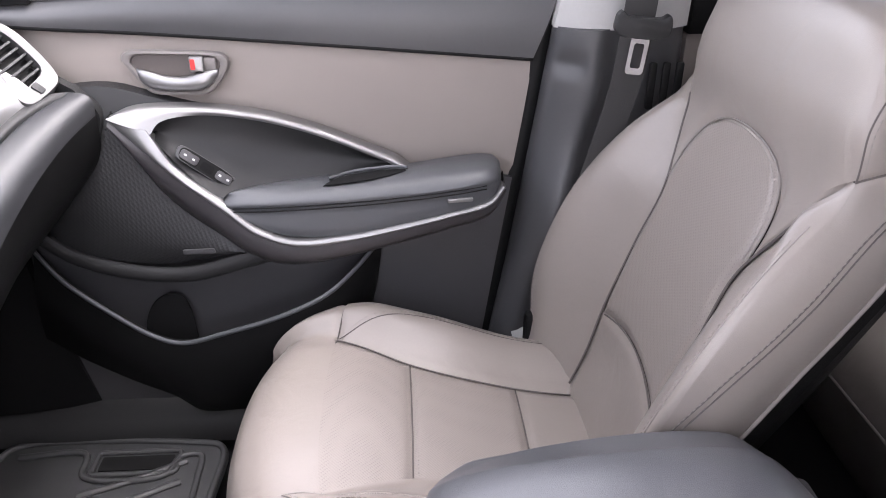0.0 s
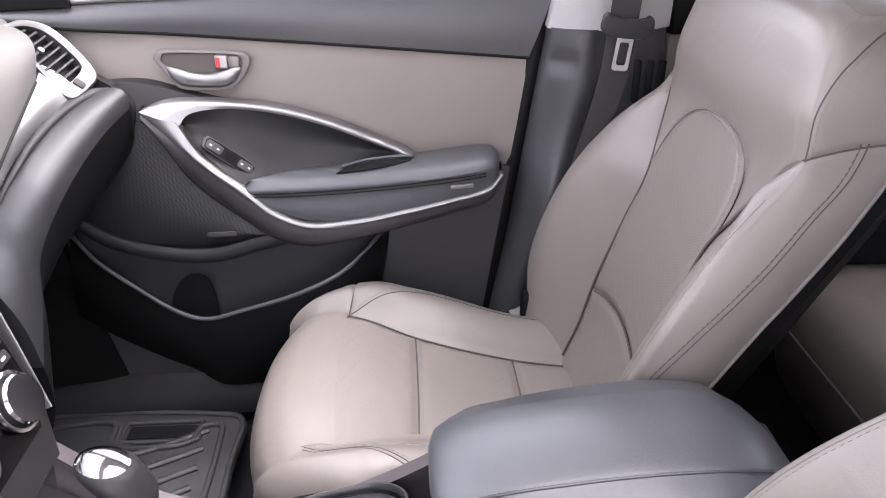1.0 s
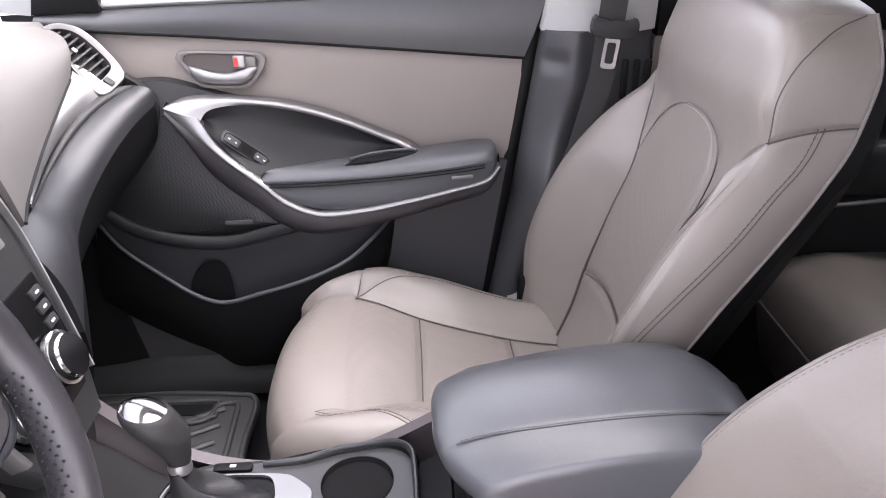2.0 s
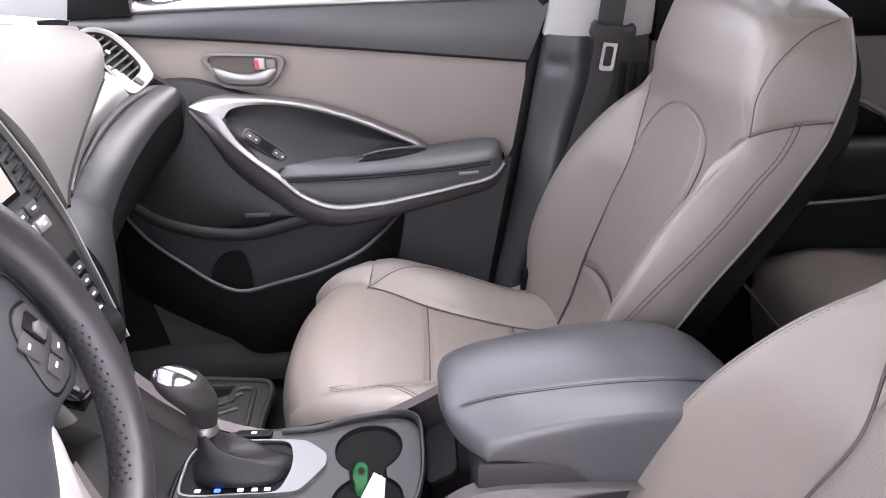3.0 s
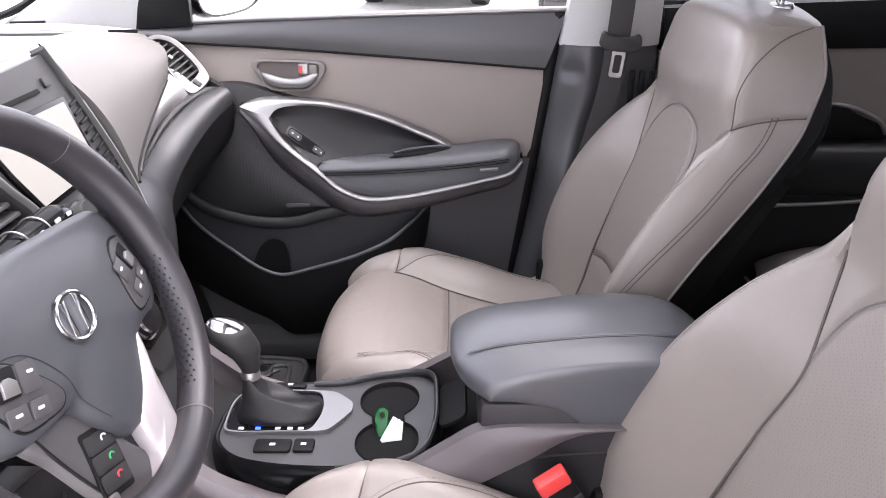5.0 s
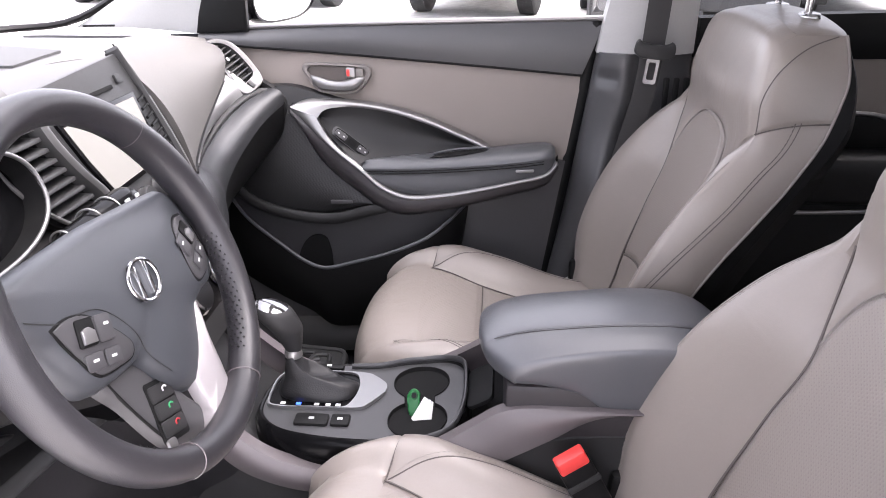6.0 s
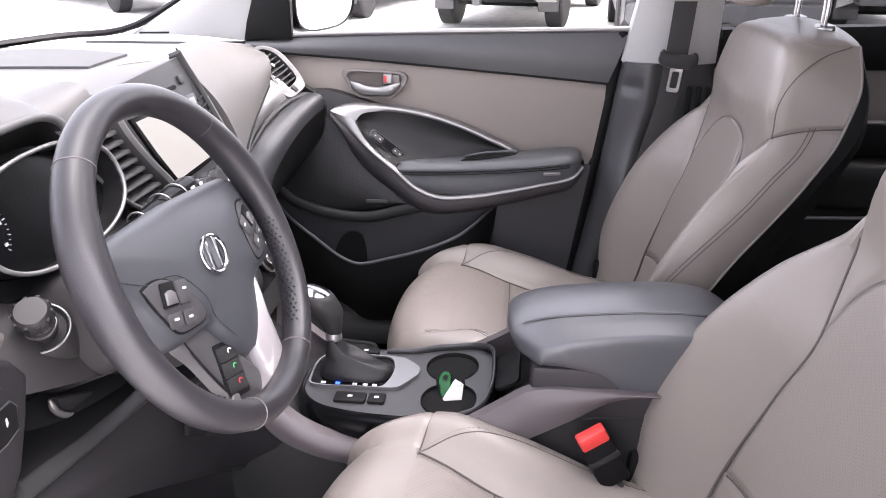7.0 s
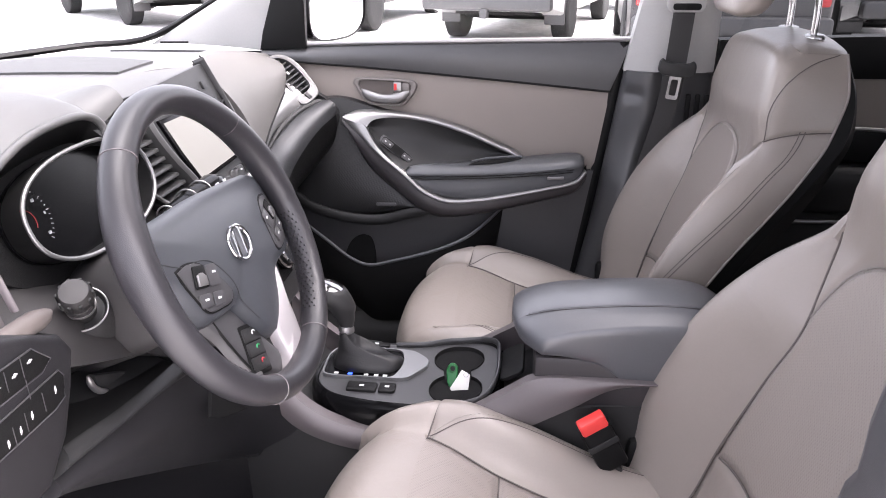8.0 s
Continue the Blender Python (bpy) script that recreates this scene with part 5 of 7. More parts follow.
slab("display_bezel", [(-0.080, 0.030), (0.080, 0.032), (0.093, 0.140), (-0.112, 0.143), (-0.100, 0.085)], M_GLOSSBLK, stack, lambda a, b, c: sp(a, b, c - 0.004), 0.005, 0.002, "gloss black display bezel")
slab("display", [(-0.077, 0.037), (0.073, 0.039), (0.083, 0.133), (-0.104, 0.136), (-0.093, 0.085)], M_SCREEN, stack, lambda a, b, c: sp(a, b, c + 0.0012), 0.001, 0, "pale display screen, its glow also standing for reflected sky")
slab("disc_slot", rounded(0.105, 0.0065, 0.002), M_CARPET_SHADE, stack, lambda a, b, c: sp(a, b + 0.158, c - 0.004), 0.003, 0.0005)
for s in (-1, 1):
    slab("eject_button", rounded(0.016, 0.014, 0.003), M_DARK, stack, lambda a, b, c, s=s: sp(a + s * 0.078, b + 0.165, c - 0.004), 0.004, 0.001)
hq = np.linspace(0, 1, 8)[None, :, None]
hA, hB = spl([(-0.66, -0.20, 1.203), (-0.66, -0.03, 1.206), (-0.66, 0.12, 1.204)], 20), spl([(-0.572, -0.175, 1.196), (-0.556, -0.03, 1.200), (-0.562, 0.095, 1.200)], 20)
sheet("stack_hood", hA[:, None] * (1 - hq) + hB[:, None] * hq + np.sin(np.pi * hq) * np.array([0, 0, 0.006]), M_DASHTOP, stack, (0, 0, -0.014), "grey hood over the display")
# the dashboard rolls down between the display housing and the cluster hood
sheet("brow", ruled([(-0.665, -0.40, 1.196), (-0.66, -0.30, 1.203), (-0.655, -0.23, 1.206), (-0.650, -0.165, 1.208)], [(-0.60, -0.40, 1.150), (-0.585, -0.32, 1.150), (-0.568, -0.265, 1.160), (-0.558, -0.165, 1.196)], 30, 12, (0.022, 0, 0.016)), M_DASHTOP, stack, (-0.01, 0, -0.02), "grey grained dashboard roll")
# radio keys below the display
for k in range(4):
    for r in range(2):
        u = (-0.082, -0.052, 0.052, 0.082)[k]
        slab("radio_key", rounded(0.026, 0.016, 0.003), M_SILVERDK if r else M_DARK, stack, lambda a, b, c, u=u, r=r: sp(a + u, b + 0.012 - 0.022 * r, c - 0.004), 0.006, 0.0015)
        slab("key_mark", rounded(0.010, 0.003, 0.001), M_WHITE, stack, lambda a, b, c, u=u, r=r: sp(a + u, b + 0.012 - 0.022 * r, c + 0.0022), 0.0006, 0)
for s in (-1, 1):
    lathe("radio_knob", [(0.0, 0), (0.017, 0), (0.017, 0.014), (0.015, 0.017), (0, 0.017)], M_DARK, stack, lambda a, b, c, s=s: sp(a + s * 0.022, b + 0.002, c - 0.004), 24, "charcoal radio knob")
    lathe("knob_ring", [(0.0172, 0.002), (0.0195, 0.002), (0.0195, 0.006), (0.0172, 0.006)], M_CHROME, stack, lambda a, b, c, s=s: sp(a + s * 0.022, b + 0.002, c - 0.004), 24, "chrome ring")
# climate panel
slab("climate_panel", [(-0.106, 0.055), (0.106, 0.055), (0.088, -0.045), (0.06, -0.080), (-0.06, -0.080), (-0.088, -0.045)], M_GLOSSBLK, stack, lambda a, b, c: sp(a, b - 0.115, c - 0.005), 0.005, 0.003, "black climate panel")
for s in (-1, 1):
    lathe("climate_knob", [(0.0, 0), (0.029, 0), (0.029, 0.010), (0.026, 0.016), (0.024, 0.018), (0, 0.018)], M_DARKER, stack, lambda a, b, c, s=s: sp(a + s * 0.048, b - 0.150, c), 32, "charcoal climate knob")
    lathe("climate_ring", [(0.0292, 0.003), (0.033, 0.003), (0.033, 0.008), (0.0292, 0.010)], M_CHROME, stack, lambda a, b, c, s=s: sp(a + s * 0.048, b - 0.150, c), 32, "chrome ring")
    lathe("climate_ring", [(0.0245, 0.0172), (0.0268, 0.0155), (0.0272, 0.017), (0.025, 0.0195)], M_CHROME, stack, lambda a, b, c, s=s: sp(a + s * 0.048, b - 0.150, c), 32, "chrome ring")
    for dv in (0.007, -0.008):
        slab("knob_mark", rounded(0.012, 0.004, 0.001), M_WHITE, stack, lambda a, b, c, s=s, dv=dv: sp(a + s * 0.048, b - 0.150 + dv, c + 0.018), 0.0006, 0)
    for k in range(3):
        slab("climate_key", rounded(0.022, 0.012, 0.002), M_DARK, stack, lambda a, b, c, s=s, k=k: sp(a + s * (0.085 - 0.004 * k), b - 0.078 - 0.018 * k, c), 0.003, 0.001)
        slab("key_mark", rounded(0.008, 0.003, 0.001), M_WHITE, stack, lambda a, b, c, s=s, k=k: sp(a + s * (0.085 - 0.004 * k), b - 0.078 - 0.018 * k, c + 0.003), 0.0006, 0)
# left air vent between stack and cluster
slab("vent_frame", [(-0.245, 0.17), (-0.145, 0.172), (-0.138, 0.12), (-0.122, 0.080), (-0.098, 0.036), (-0.105, 0.022), (-0.165, 0.025), (-0.205, 0.06), (-0.235, 0.11)], M_CARPET_SHADE, stack, lambda a, b, c: sp(a, b, c - 0.040), 0.012, 0.003, "black air vent")
for k in range(9):
    v = 0.158 - 0.0148 * k
    l, r = np.interp(v, [0.03, 0.06, 0.11, 0.17], [-0.160, -0.200, -0.232, -0.242]), np.interp(v, [0.03, 0.08, 0.12, 0.17], [-0.100, -0.124, -0.140, -0.147])
    slab("vent_slat", [(l, v - 0.0016), (r, v - 0.0026), (r, v + 0.0026), (l, v + 0.0016)], M_SLAT, stack, lambda a, b, c: sp(a, b - 0.35 * c, c - 0.028), 0.022, 0.0012)
tube("vent_rim", [tuple(sp(a, b, -0.006)) for a, b in spl([(-0.242, 0.172), (-0.236, 0.11), (-0.206, 0.058), (-0.166, 0.024), (-0.104, 0.021)], 30)], 0.003, M_DASHTOP, stack, nv=8)

# ---- instrument cluster ----
cluster = thing("instrument_cluster", "black instrument cluster under a grey hood with a silver ring", "instrument panel", (-0.52, -0.38, 1.0))
cb = basis((-0.488, -0.382, 1.128), (0, 1, 0), (-0.32, 0, 1))
oval = np.array([(0.127 * math.copysign(abs(math.cos(q))**0.85, math.cos(q)), 0.060 * math.copysign(abs(math.sin(q))**0.85, math.sin(q))) for q in np.linspace(0, 2 * np.pi, 64, endpoint=False)])
slab("dial_housing", oval * 1.30, M_CARPET_SHADE, cluster, lambda a, b, c: cb(a, b, c - 0.040), 0.006, 0, "black cluster housing")
slab("dial_face", oval, M_GLOSSBLK, cluster, lambda a, b, c: cb(a, b, c - 0.03), 0.004, 0, "black dial face")
tube("dial_ring", [tuple(cb(a, b, 0.004)) for a, b in oval], 0.0026, M_SILVER, cluster, closed=True, up=(1, 0, 0.3), label="silver ring")
loft("dial_funnel", [[tuple(cb(a * k, b * k, h)) for a, b in oval] for k, h in ((1.0, 0.0), (0.98, -0.03))], M_DARKER, cluster, caps=False)
for k in range(14):
    q = radians(-48 + 8.5 * k)
    slab("dial_mark", rounded(0.0042 if k % 3 == 0 else 0.0022, 0.0009, 0.0004, 2), M_DIAL, cluster, lambda a, b, c, q=q: cb(-0.090 + (0.038 + a) * math.cos(q) - b * math.sin(q), 0.006 + (0.038 + a) * math.sin(q) + b * math.cos(q), c - 0.0258), 0.0006, 0)
for u, v, w_ in ((-0.067, 0.024, 0.007), (-0.065, -0.016, 0.007), (-0.058, 0.006, 0.004)):
    slab("dial_figure", rounded(w_ * 0.7, 0.0036, 0.001), M_DIAL, cluster, lambda a, b, c, u=u, v=v: cb(u + a, v + b, c - 0.0258), 0.0006, 0)
tube("dial_arc", [tuple(cb(-0.092 + 0.016 * math.cos(q), 0.004 + 0.016 * math.sin(q), -0.0255)) for q in np.linspace(-0.6, 1.9, 16)], 0.0005, M_ORANGE, cluster, nv=6, up=(1, 0, 0.3))
h0 = [tuple(cb(a, b, 0.012)) for a, b in spl([(-0.215, 0.000), (-0.190, 0.040), (-0.150, 0.066), (-0.110, 0.080), (-0.067, 0.089), (-0.017, 0.092), (0.030, 0.089), (0.052, 0.079), (0.058, 0.066), (0.054, 0.052)], 50)]
h1 = [tuple(cb(a, b, -0.026)) for a, b in spl([(-0.160, -0.01), (-0.142, 0.030), (-0.115, 0.050), (-0.085, 0.060), (-0.040, 0.066), (0.0, 0.067), (0.030, 0.065), (0.044, 0.062), (0.050, 0.058), (0.052, 0.052)], 50)]
h2 = [(p[0] - 0.15, p[1] - 0.10 * max(0.0, p[1] + 0.40), p[2] + 0.022 - 0.02 * abs((p[1] + 0.42) / 0.15)) for p in h0]
q = np.linspace(0, 1, 8)[None, :, None]
H0, H1, H2 = np.array(h0)[:, None], np.array(h1)[:, None], np.array(h2)[:, None]
sheet("hood_inner", H0 * (1 - q) + H1 * q, M_DARKER, cluster)
sheet("hood", H0 * (1 - q) + H2 * q + np.sin(np.pi * q)**0.6 * np.array([0.004, 0, 0.022]), M_DASHTOP, cluster, label="grey grained hood")
tube("hood_lip", h0, 0.005, M_DASHTOP, cluster)

# ---- driver's side lower dashboard ----
knee = thing("driver_lower_dash", "charcoal lower dashboard with switches and a silver release", "dashboard", (-0.48, -0.45, 0.6))
COL_EDGE = [(-0.44, -0.72, 1.06), (-0.43, -0.62, 1.035)] + [(-0.430, -0.557, 1.002), (-0.430, -0.495, 0.973), (-0.430, -0.425, 0.940), (-0.430, -0.378, 0.907)]
sheet("column_panel", ruled([(-0.57, -0.72, 1.12), (-0.56, -0.60, 1.10), (-0.54, -0.50, 1.08), (-0.53, -0.40, 1.05), (-0.53, -0.26, 1.05), (-0.52, -0.17, 1.04)], COL_EDGE + [(-0.415, -0.29, 0.87), (-0.40, -0.16, 0.86)], 50, 12, (0.012, 0, 0.012)), M_COLUMN, knee, (-0.02, 0, 0))
# hollow with the release lever, and the lip along its lower edge
LIP_IN, LIP_OUT = [(-0.428, -0.606, 0.938), (-0.428, -0.569, 0.930), (-0.428, -0.517, 0.917), (-0.428, -0.440, 0.904), (-0.428, -0.370, 0.895)], [(-0.424, -0.633, 0.919), (-0.424, -0.582, 0.911), (-0.424, -0.518, 0.900), (-0.424, -0.415, 0.881), (-0.424, -0.330, 0.857)]
sheet("storage_pocket", ruled(COL_EDGE[2:], LIP_IN, 40, 16, (-0.075, 0, 0)), M_DARKER, knee, (-0.01, 0, 0), "black storage pocket")
sheet("pocket_ledge", ruled([(a - 0.075, b + 0.01, c + 0.022) for a, b, c in LIP_IN], [(a, b, c - 0.006) for a, b, c in LIP_IN], 24, 6), M_DARK, knee, (0, 0, -0.008))
sheet("pocket_lip", ruled(LIP_IN, LIP_OUT, 40, 10, (0.012, 0, 0)), M_DARK, knee, (-0.012, 0, 0), "charcoal rounded pocket lip")
k0 = [(-0.424, -0.633, 0.919), (-0.424, -0.582, 0.911), (-0.424, -0.518, 0.900), (-0.424, -0.415, 0.881), (-0.424, -0.330, 0.857), (-0.415, -0.30, 0.835), (-0.40, -0.15, 0.80)]
k1 = [(-0.450, -0.651, 0.897), (-0.450, -0.570, 0.851), (-0.450, -0.445, 0.769), (-0.450, -0.317, 0.682), (-0.440, -0.141, 0.560), (-0.356, -0.140, 0.573)]
sheet("knee_panel", ruled(k0, k1, 50, 24, (0.022, 0, 0)), M_KNEE, knee, (-0.02, 0, 0))
sheet("lower_edge", ruled(k1, [(a - 0.25, b, c - 0.03) for a, b, c in k1], 30, 6), M_DARKER, knee, (0, 0, 0.01))
# slab in front of the knee panel, black in place of the opening's shade
slab("column_gap", [(-0.338, 0.832), (-0.352, 0.797), (-0.313, 0.768), (-0.226, 0.725), (-0.295, 0.786)], M_CARPET_SHADE, knee, lambda a, b, c: (c - 0.404, a, b), 0.006, 0.002, "black slab for the shaded gap below the steering column")
sheet("dash_end", ruled([(-0.60, -0.74, 1.15), (-0.55, -0.66, 1.19), (-0.50, -0.603, 1.20)], [(-0.455, -0.74, 1.045), (-0.452, -0.66, 1.05), (-0.452, -0.607, 1.06)], 20, 10, (0.004, 0, 0.004)), M_GREY, knee, (-0.02, 0, -0.01), "taupe dashboard end")
tube("silver_strip", spl([(-0.50, -0.598, 1.215), (-0.462, -0.604, 1.15), (-0.445, -0.602, 1.088)], 14), 0.0025, M_GREY, knee, rb=0.004, label="satin silver strip")
R = sweep(spl([(-0.44, -0.72, 1.070), (-0.432, -0.66, 1.078), (-0.429, -0.616, 1.079), (-0.431, -0.575, 1.075)], 16), [0.012] * 13 + [0.011, 0.008, 0.003], [0.0105] * 13 + [0.009, 0.007, 0.003], 12)
loft("taupe_roll", R, M_ENDROLL, knee, "taupe padded roll")
# switch panel: two sunk rows of keys in a rounded bolster
slab("switch_bank", [(-0.720, 1.108), (-0.684, 1.105), (-0.626, 1.080), (-0.588, 1.058), (-0.575, 1.037), (-0.588, 1.002), (-0.611, 0.958), (-0.649, 0.923), (-0.697, 0.923), (-0.764, 0.986)], M_KNEE, knee, lambda a, b, c: (c - 0.445, a, b), 0.033, 0.010, "charcoal switch bank", 3)
for row in ([(-0.726, 1.075), (-0.636, 1.070), (-0.615, 1.048), (-0.630, 1.041), (-0.730, 1.045)], [(-0.730, 1.030), (-0.609, 1.031), (-0.603, 1.022), (-0.608, 1.001), (-0.624, 0.997), (-0.734, 0.999)]):
    slab("switch_strip", row, M_DARKER, knee, lambda a, b, c: (c - 0.413, a, b), 0.003, 0.001)
    tube("row_edge", [(-0.4105, a, b) for a, b in row], 0.0009, M_PAD, knee, nv=6, closed=True)
MARKS = [(-0.642, 1.061), (-0.663, 1.059), (-0.685, 1.059), (-0.619, 1.016), (-0.655, 1.012), (-0.672, 1.008), (-0.689, 1.006)]
for k, (y, z) in enumerate(MARKS):
    dy, dz = (0.0036, 0.0009) if k < 3 else (0.0010, 0.0042)
    slab("switch_mark", [(-dy, -dz), (dy, -dz * 0.4), (dy * 0.7, dz), (-dy * 0.8, dz * 0.6)], M_WHITE, knee, lambda a, b, c, y=y, z=z: (c - 0.410, y + a, z + b), 0.0006, 0)
    slab("switch_mark", [(-0.0012, -0.0016), (0.0012, -0.0013), (0.0009, 0.0019), (-0.0009, 0.0016)], M_WHITE, knee, lambda a, b, c, y=y, z=z: (c - 0.410, y + a, z + b), 0.0007, 0)
for (y, z), (y2, z2) in zip(MARKS[:-1], MARKS[1:]):
    slab("key_gap", [(-0.0004, -0.010), (0.0004, -0.010), (0.0004, 0.010), (-0.0004, 0.010)], M_PAD, knee, lambda a, b, c, y=(y + y2) / 2, z=(z + z2) / 2: (c - 0.410, y + a, z + b), 0.0005, 0)
R = sweep(spl([(-0.462, -0.500, 0.952), (-0.462, -0.494, 0.933), (-0.462, -0.469, 0.910), (-0.462, -0.438, 0.896), (-0.462, -0.406, 0.898)], 20), [0.0015, 0.003] + [0.004] * 16 + [0.003, 0.0015], [0.002, 0.003] + [0.004] * 16 + [0.003, 0.002], 10)
loft("release_lever", R, M_SILVERDK, knee, "silver release lever")
slab("lever_plate", [(-0.485, 0.944), (-0.401, 0.899), (-0.429, 0.892), (-0.465, 0.910), (-0.482, 0.926)], M_DARK, knee, lambda a, b, c: (c - 0.472, a, b), 0.008, 0.003)

# ---- steering wheel ----
wheel = thing("steering_wheel", "dark leather steering wheel with silver lower spoke", "steering wheel", (-0.36, -0.40, 1.05))
_a = radians(24)
WN = Vector((math.cos(_a), 0, math.sin(_a)))
W = basis((-0.314, -0.387, 1.078), (0, 1, 0), (-math.sin(_a), 0, math.cos(_a)))
RC, RM = (-0.022, 0.006), 0.1755
rim = np.array([W(RC[0] + RM * math.cos(q), RC[1] + RM * math.sin(q), 0.006) for q in np.linspace(0, 2 * np.pi, 120, endpoint=False)])
ang = np.linspace(0, 2 * np.pi, 120, endpoint=False)
fat = 0.0165 + 0.0022 * np.exp(-((np.degrees(ang) - 20) / 22)**2) + 0.0022 * np.exp(-((np.degrees(ang) - 160) / 22)**2)
tube("rim", rim, fat, M_WHEEL, wheel, rb=fat * 1.12, nv=20, up=tuple(WN), closed=True, label="dark leather rim")
for q in (128, 42, 243, 292):
    t_ = radians(q)
    c0 = np.array([W(RC[0] + RM * math.cos(t_), RC[1] + RM * math.sin(t_), 0.006)])[0]
    er = np.array(W(math.cos(t_), math.sin(t_), 0)) - np.array(W(0, 0, 0))
    en = np.array(WN)
    tube("rim_seam", [c0 + 0.0168 * (math.cos(s) * er + 1.12 * math.sin(s) * en) for s in np.linspace(0, 2 * np.pi, 30, endpoint=False)], 0.0007, M_GREY, wheel, nv=6, closed=True, up=(0.3, 0.8, 0.2))
# perforated grip bumps on the inner right side
V = []
for s0, s1 in ((-58, -8), (188, 226)):
    for k in range(26):
        for r in range(3):
            t_ = radians(s0 + (s1 - s0) * k / 25)
            f = radians(150 + 20 * r + (10 if k % 2 else 0))
            er = np.array(W(math.cos(t_), math.sin(t_), 0)) - np.array(W(0, 0, 0))
            V.append(np.array(W(RC[0] + RM * math.cos(t_), RC[1] + RM * math.sin(t_), 0.006)) + 0.0168 * (math.cos(f) * er + 1.12 * math.sin(f) * np.array(WN)))
vv, ff = [], []
for p in V:
    o = len(vv)
    d = 0.0016
    vv += [p + (d, 0, 0), p + (0, d, 0), p - (d, 0, 0), p - (0, d, 0), p + (0, 0, d), p - (0, 0, d)]
    ff += [(o, o + 1, o + 4), (o + 1, o + 2, o + 4), (o + 2, o + 3, o + 4), (o + 3, o, o + 4), (o + 1, o, o + 5), (o + 2, o + 1, o + 5), (o + 3, o + 2, o + 5), (o, o + 3, o + 5)]
tagged(link("grip_pattern", vv, ff, M_DARKER, wheel), kind="stuff")


def dome(name, outline, mat, height, h0=0.0, parent=wheel, label="", rings=8, edge=0.008, pw=0.5):
    """A pillowed form over an outline in the plane of the wheel."""
    o = np.array(outline, float)
    c = o.mean(0)
    R = [[tuple(W(a, b, h0 - 0.012)) for a, b in o]]
    for k in range(rings + 1):
        s = 1 - k / rings * 0.97
        R.append([tuple(W(c[0] + (a - c[0]) * s, c[1] + (b - c[1]) * s, h0 + height * (1 - s**2.2)**pw)) for a, b in o])
    return loft(name, R, mat, parent, label, True, 50)


hub_o = spl([(-0.160, 0.074), (-0.12, 0.074), (-0.06, 0.072), (0.0, 0.070), (0.06, 0.064), (0.11, 0.058), (0.142, 0.050), (0.150, 0.010), (0.146, -0.042), (0.128, -0.060), (0.095, -0.062), (0.070, -0.068), (0.050, -0.088), (0.028, -0.112), (0.002, -0.126), (-0.026, -0.116), (-0.046, -0.088), (-0.060, -0.058), (-0.085, -0.055), (-0.124, -0.046), (-0.140, -0.018), (-0.148, 0.012), (-0.158, 0.028), (-0.164, 0.045), (-0.160, 0.074)], 110)[:-1]
dome("airbag_cover", hub_o, M_HUB, 0.026, -0.022, label="charcoal vinyl airbag cover", rings=14, pw=0.32)
# switch pads let into the hub on both sides
lp = spl([(-0.131, 0.020), (-0.116, 0.021), (-0.096, 0.013), (-0.078, -0.012), (-0.067, -0.036), (-0.072, -0.044), (-0.092, -0.042), (-0.115, -0.035), (-0.124, -0.012), (-0.131, 0.020)], 44)[:-1]
rp = spl([(0.124, 0.020), (0.104, 0.022), (0.090, 0.012), (0.078, -0.036), (0.084, -0.046), (0.104, -0.046), (0.122, -0.040), (0.130, -0.012), (0.124, 0.020)], 44)[:-1]
_hc = np.mean(hub_o, axis=0)
_ha = np.arctan2(hub_o[:, 1] - _hc[1], hub_o[:, 0] - _hc[0])
_hr = np.hypot(hub_o[:, 1] - _hc[1], hub_o[:, 0] - _hc[0])[np.argsort(_ha)]
_ha = np.sort(_ha)


def hub(a, b, c):
    """A point c above the airbag cover."""
    s_ = math.hypot(a - _hc[0], b - _hc[1]) / np.interp(math.atan2(b - _hc[1], a - _hc[0]), _ha, _hr, period=2 * math.pi)
    return W(a, b, -0.022 + 0.026 * (1 - min(s_, 0.86)**2.2)**0.32 + c)


for o_, cx, cy_, s in ((lp, -0.100, -0.010, -1), (rp, 0.104, -0.010, 1)):
    slab("pad_surround", (o_ - o_.mean(0)) * 1.08 + o_.mean(0), M_DARKER, wheel, lambda a, b, c: hub(a, b, c - 0.006), 0.0066, 0.001, "thin black pad surround")
    slab("switch_pad", o_, M_PAD, wheel, lambda a, b, c: hub(a, b, c - 0.005), 0.0068, 0.001, "charcoal switch pad")

    def pd(u, v, c, s=s, cx=cx, cy_=cy_):
        return hub(cx + (u - 0.35 * s * v) / 1.06, cy_ + (0.35 * s * u + v) / 1.06, c + 0.0018)

    for u, v, w, h, m in ((-0.010, 0.009, 0.019, 0.025, M_DARKER), (0.011, 0.009, 0.018, 0.024, M_PAD), (-0.009, -0.017, 0.019, 0.015, M_PAD), (0.012, -0.017, 0.018, 0.015, M_PAD)):
        slab("wheel_switch", rounded(w, h, 0.0025), m, wheel, lambda a, b, c, u=u, v=v: pd(u * -s + a, v + b, c), 0.0016, 0.0006)
    slab("toggle", [(-0.0065, 0.001), (-0.002, 0.003), (0.002, 0.003), (0.0075, -0.001), (0.0075, -0.011), (-0.0065, -0.011)], M_SILVER, wheel, lambda a, b, c: pd(0.010 * s + a, 0.010 + b, c + 0.0014), 0.0025, 0.0008, "silver toggle")
    for u, v in ((-0.009, -0.016), (0.011, -0.017), (0.013, 0.012)):
        slab("switch_mark", rounded(0.006, 0.0025, 0.001), M_WHITE, wheel, lambda a, b, c, u=u, v=v: pd(u * -s + a, v + b, c + 0.0016), 0.0005, 0)
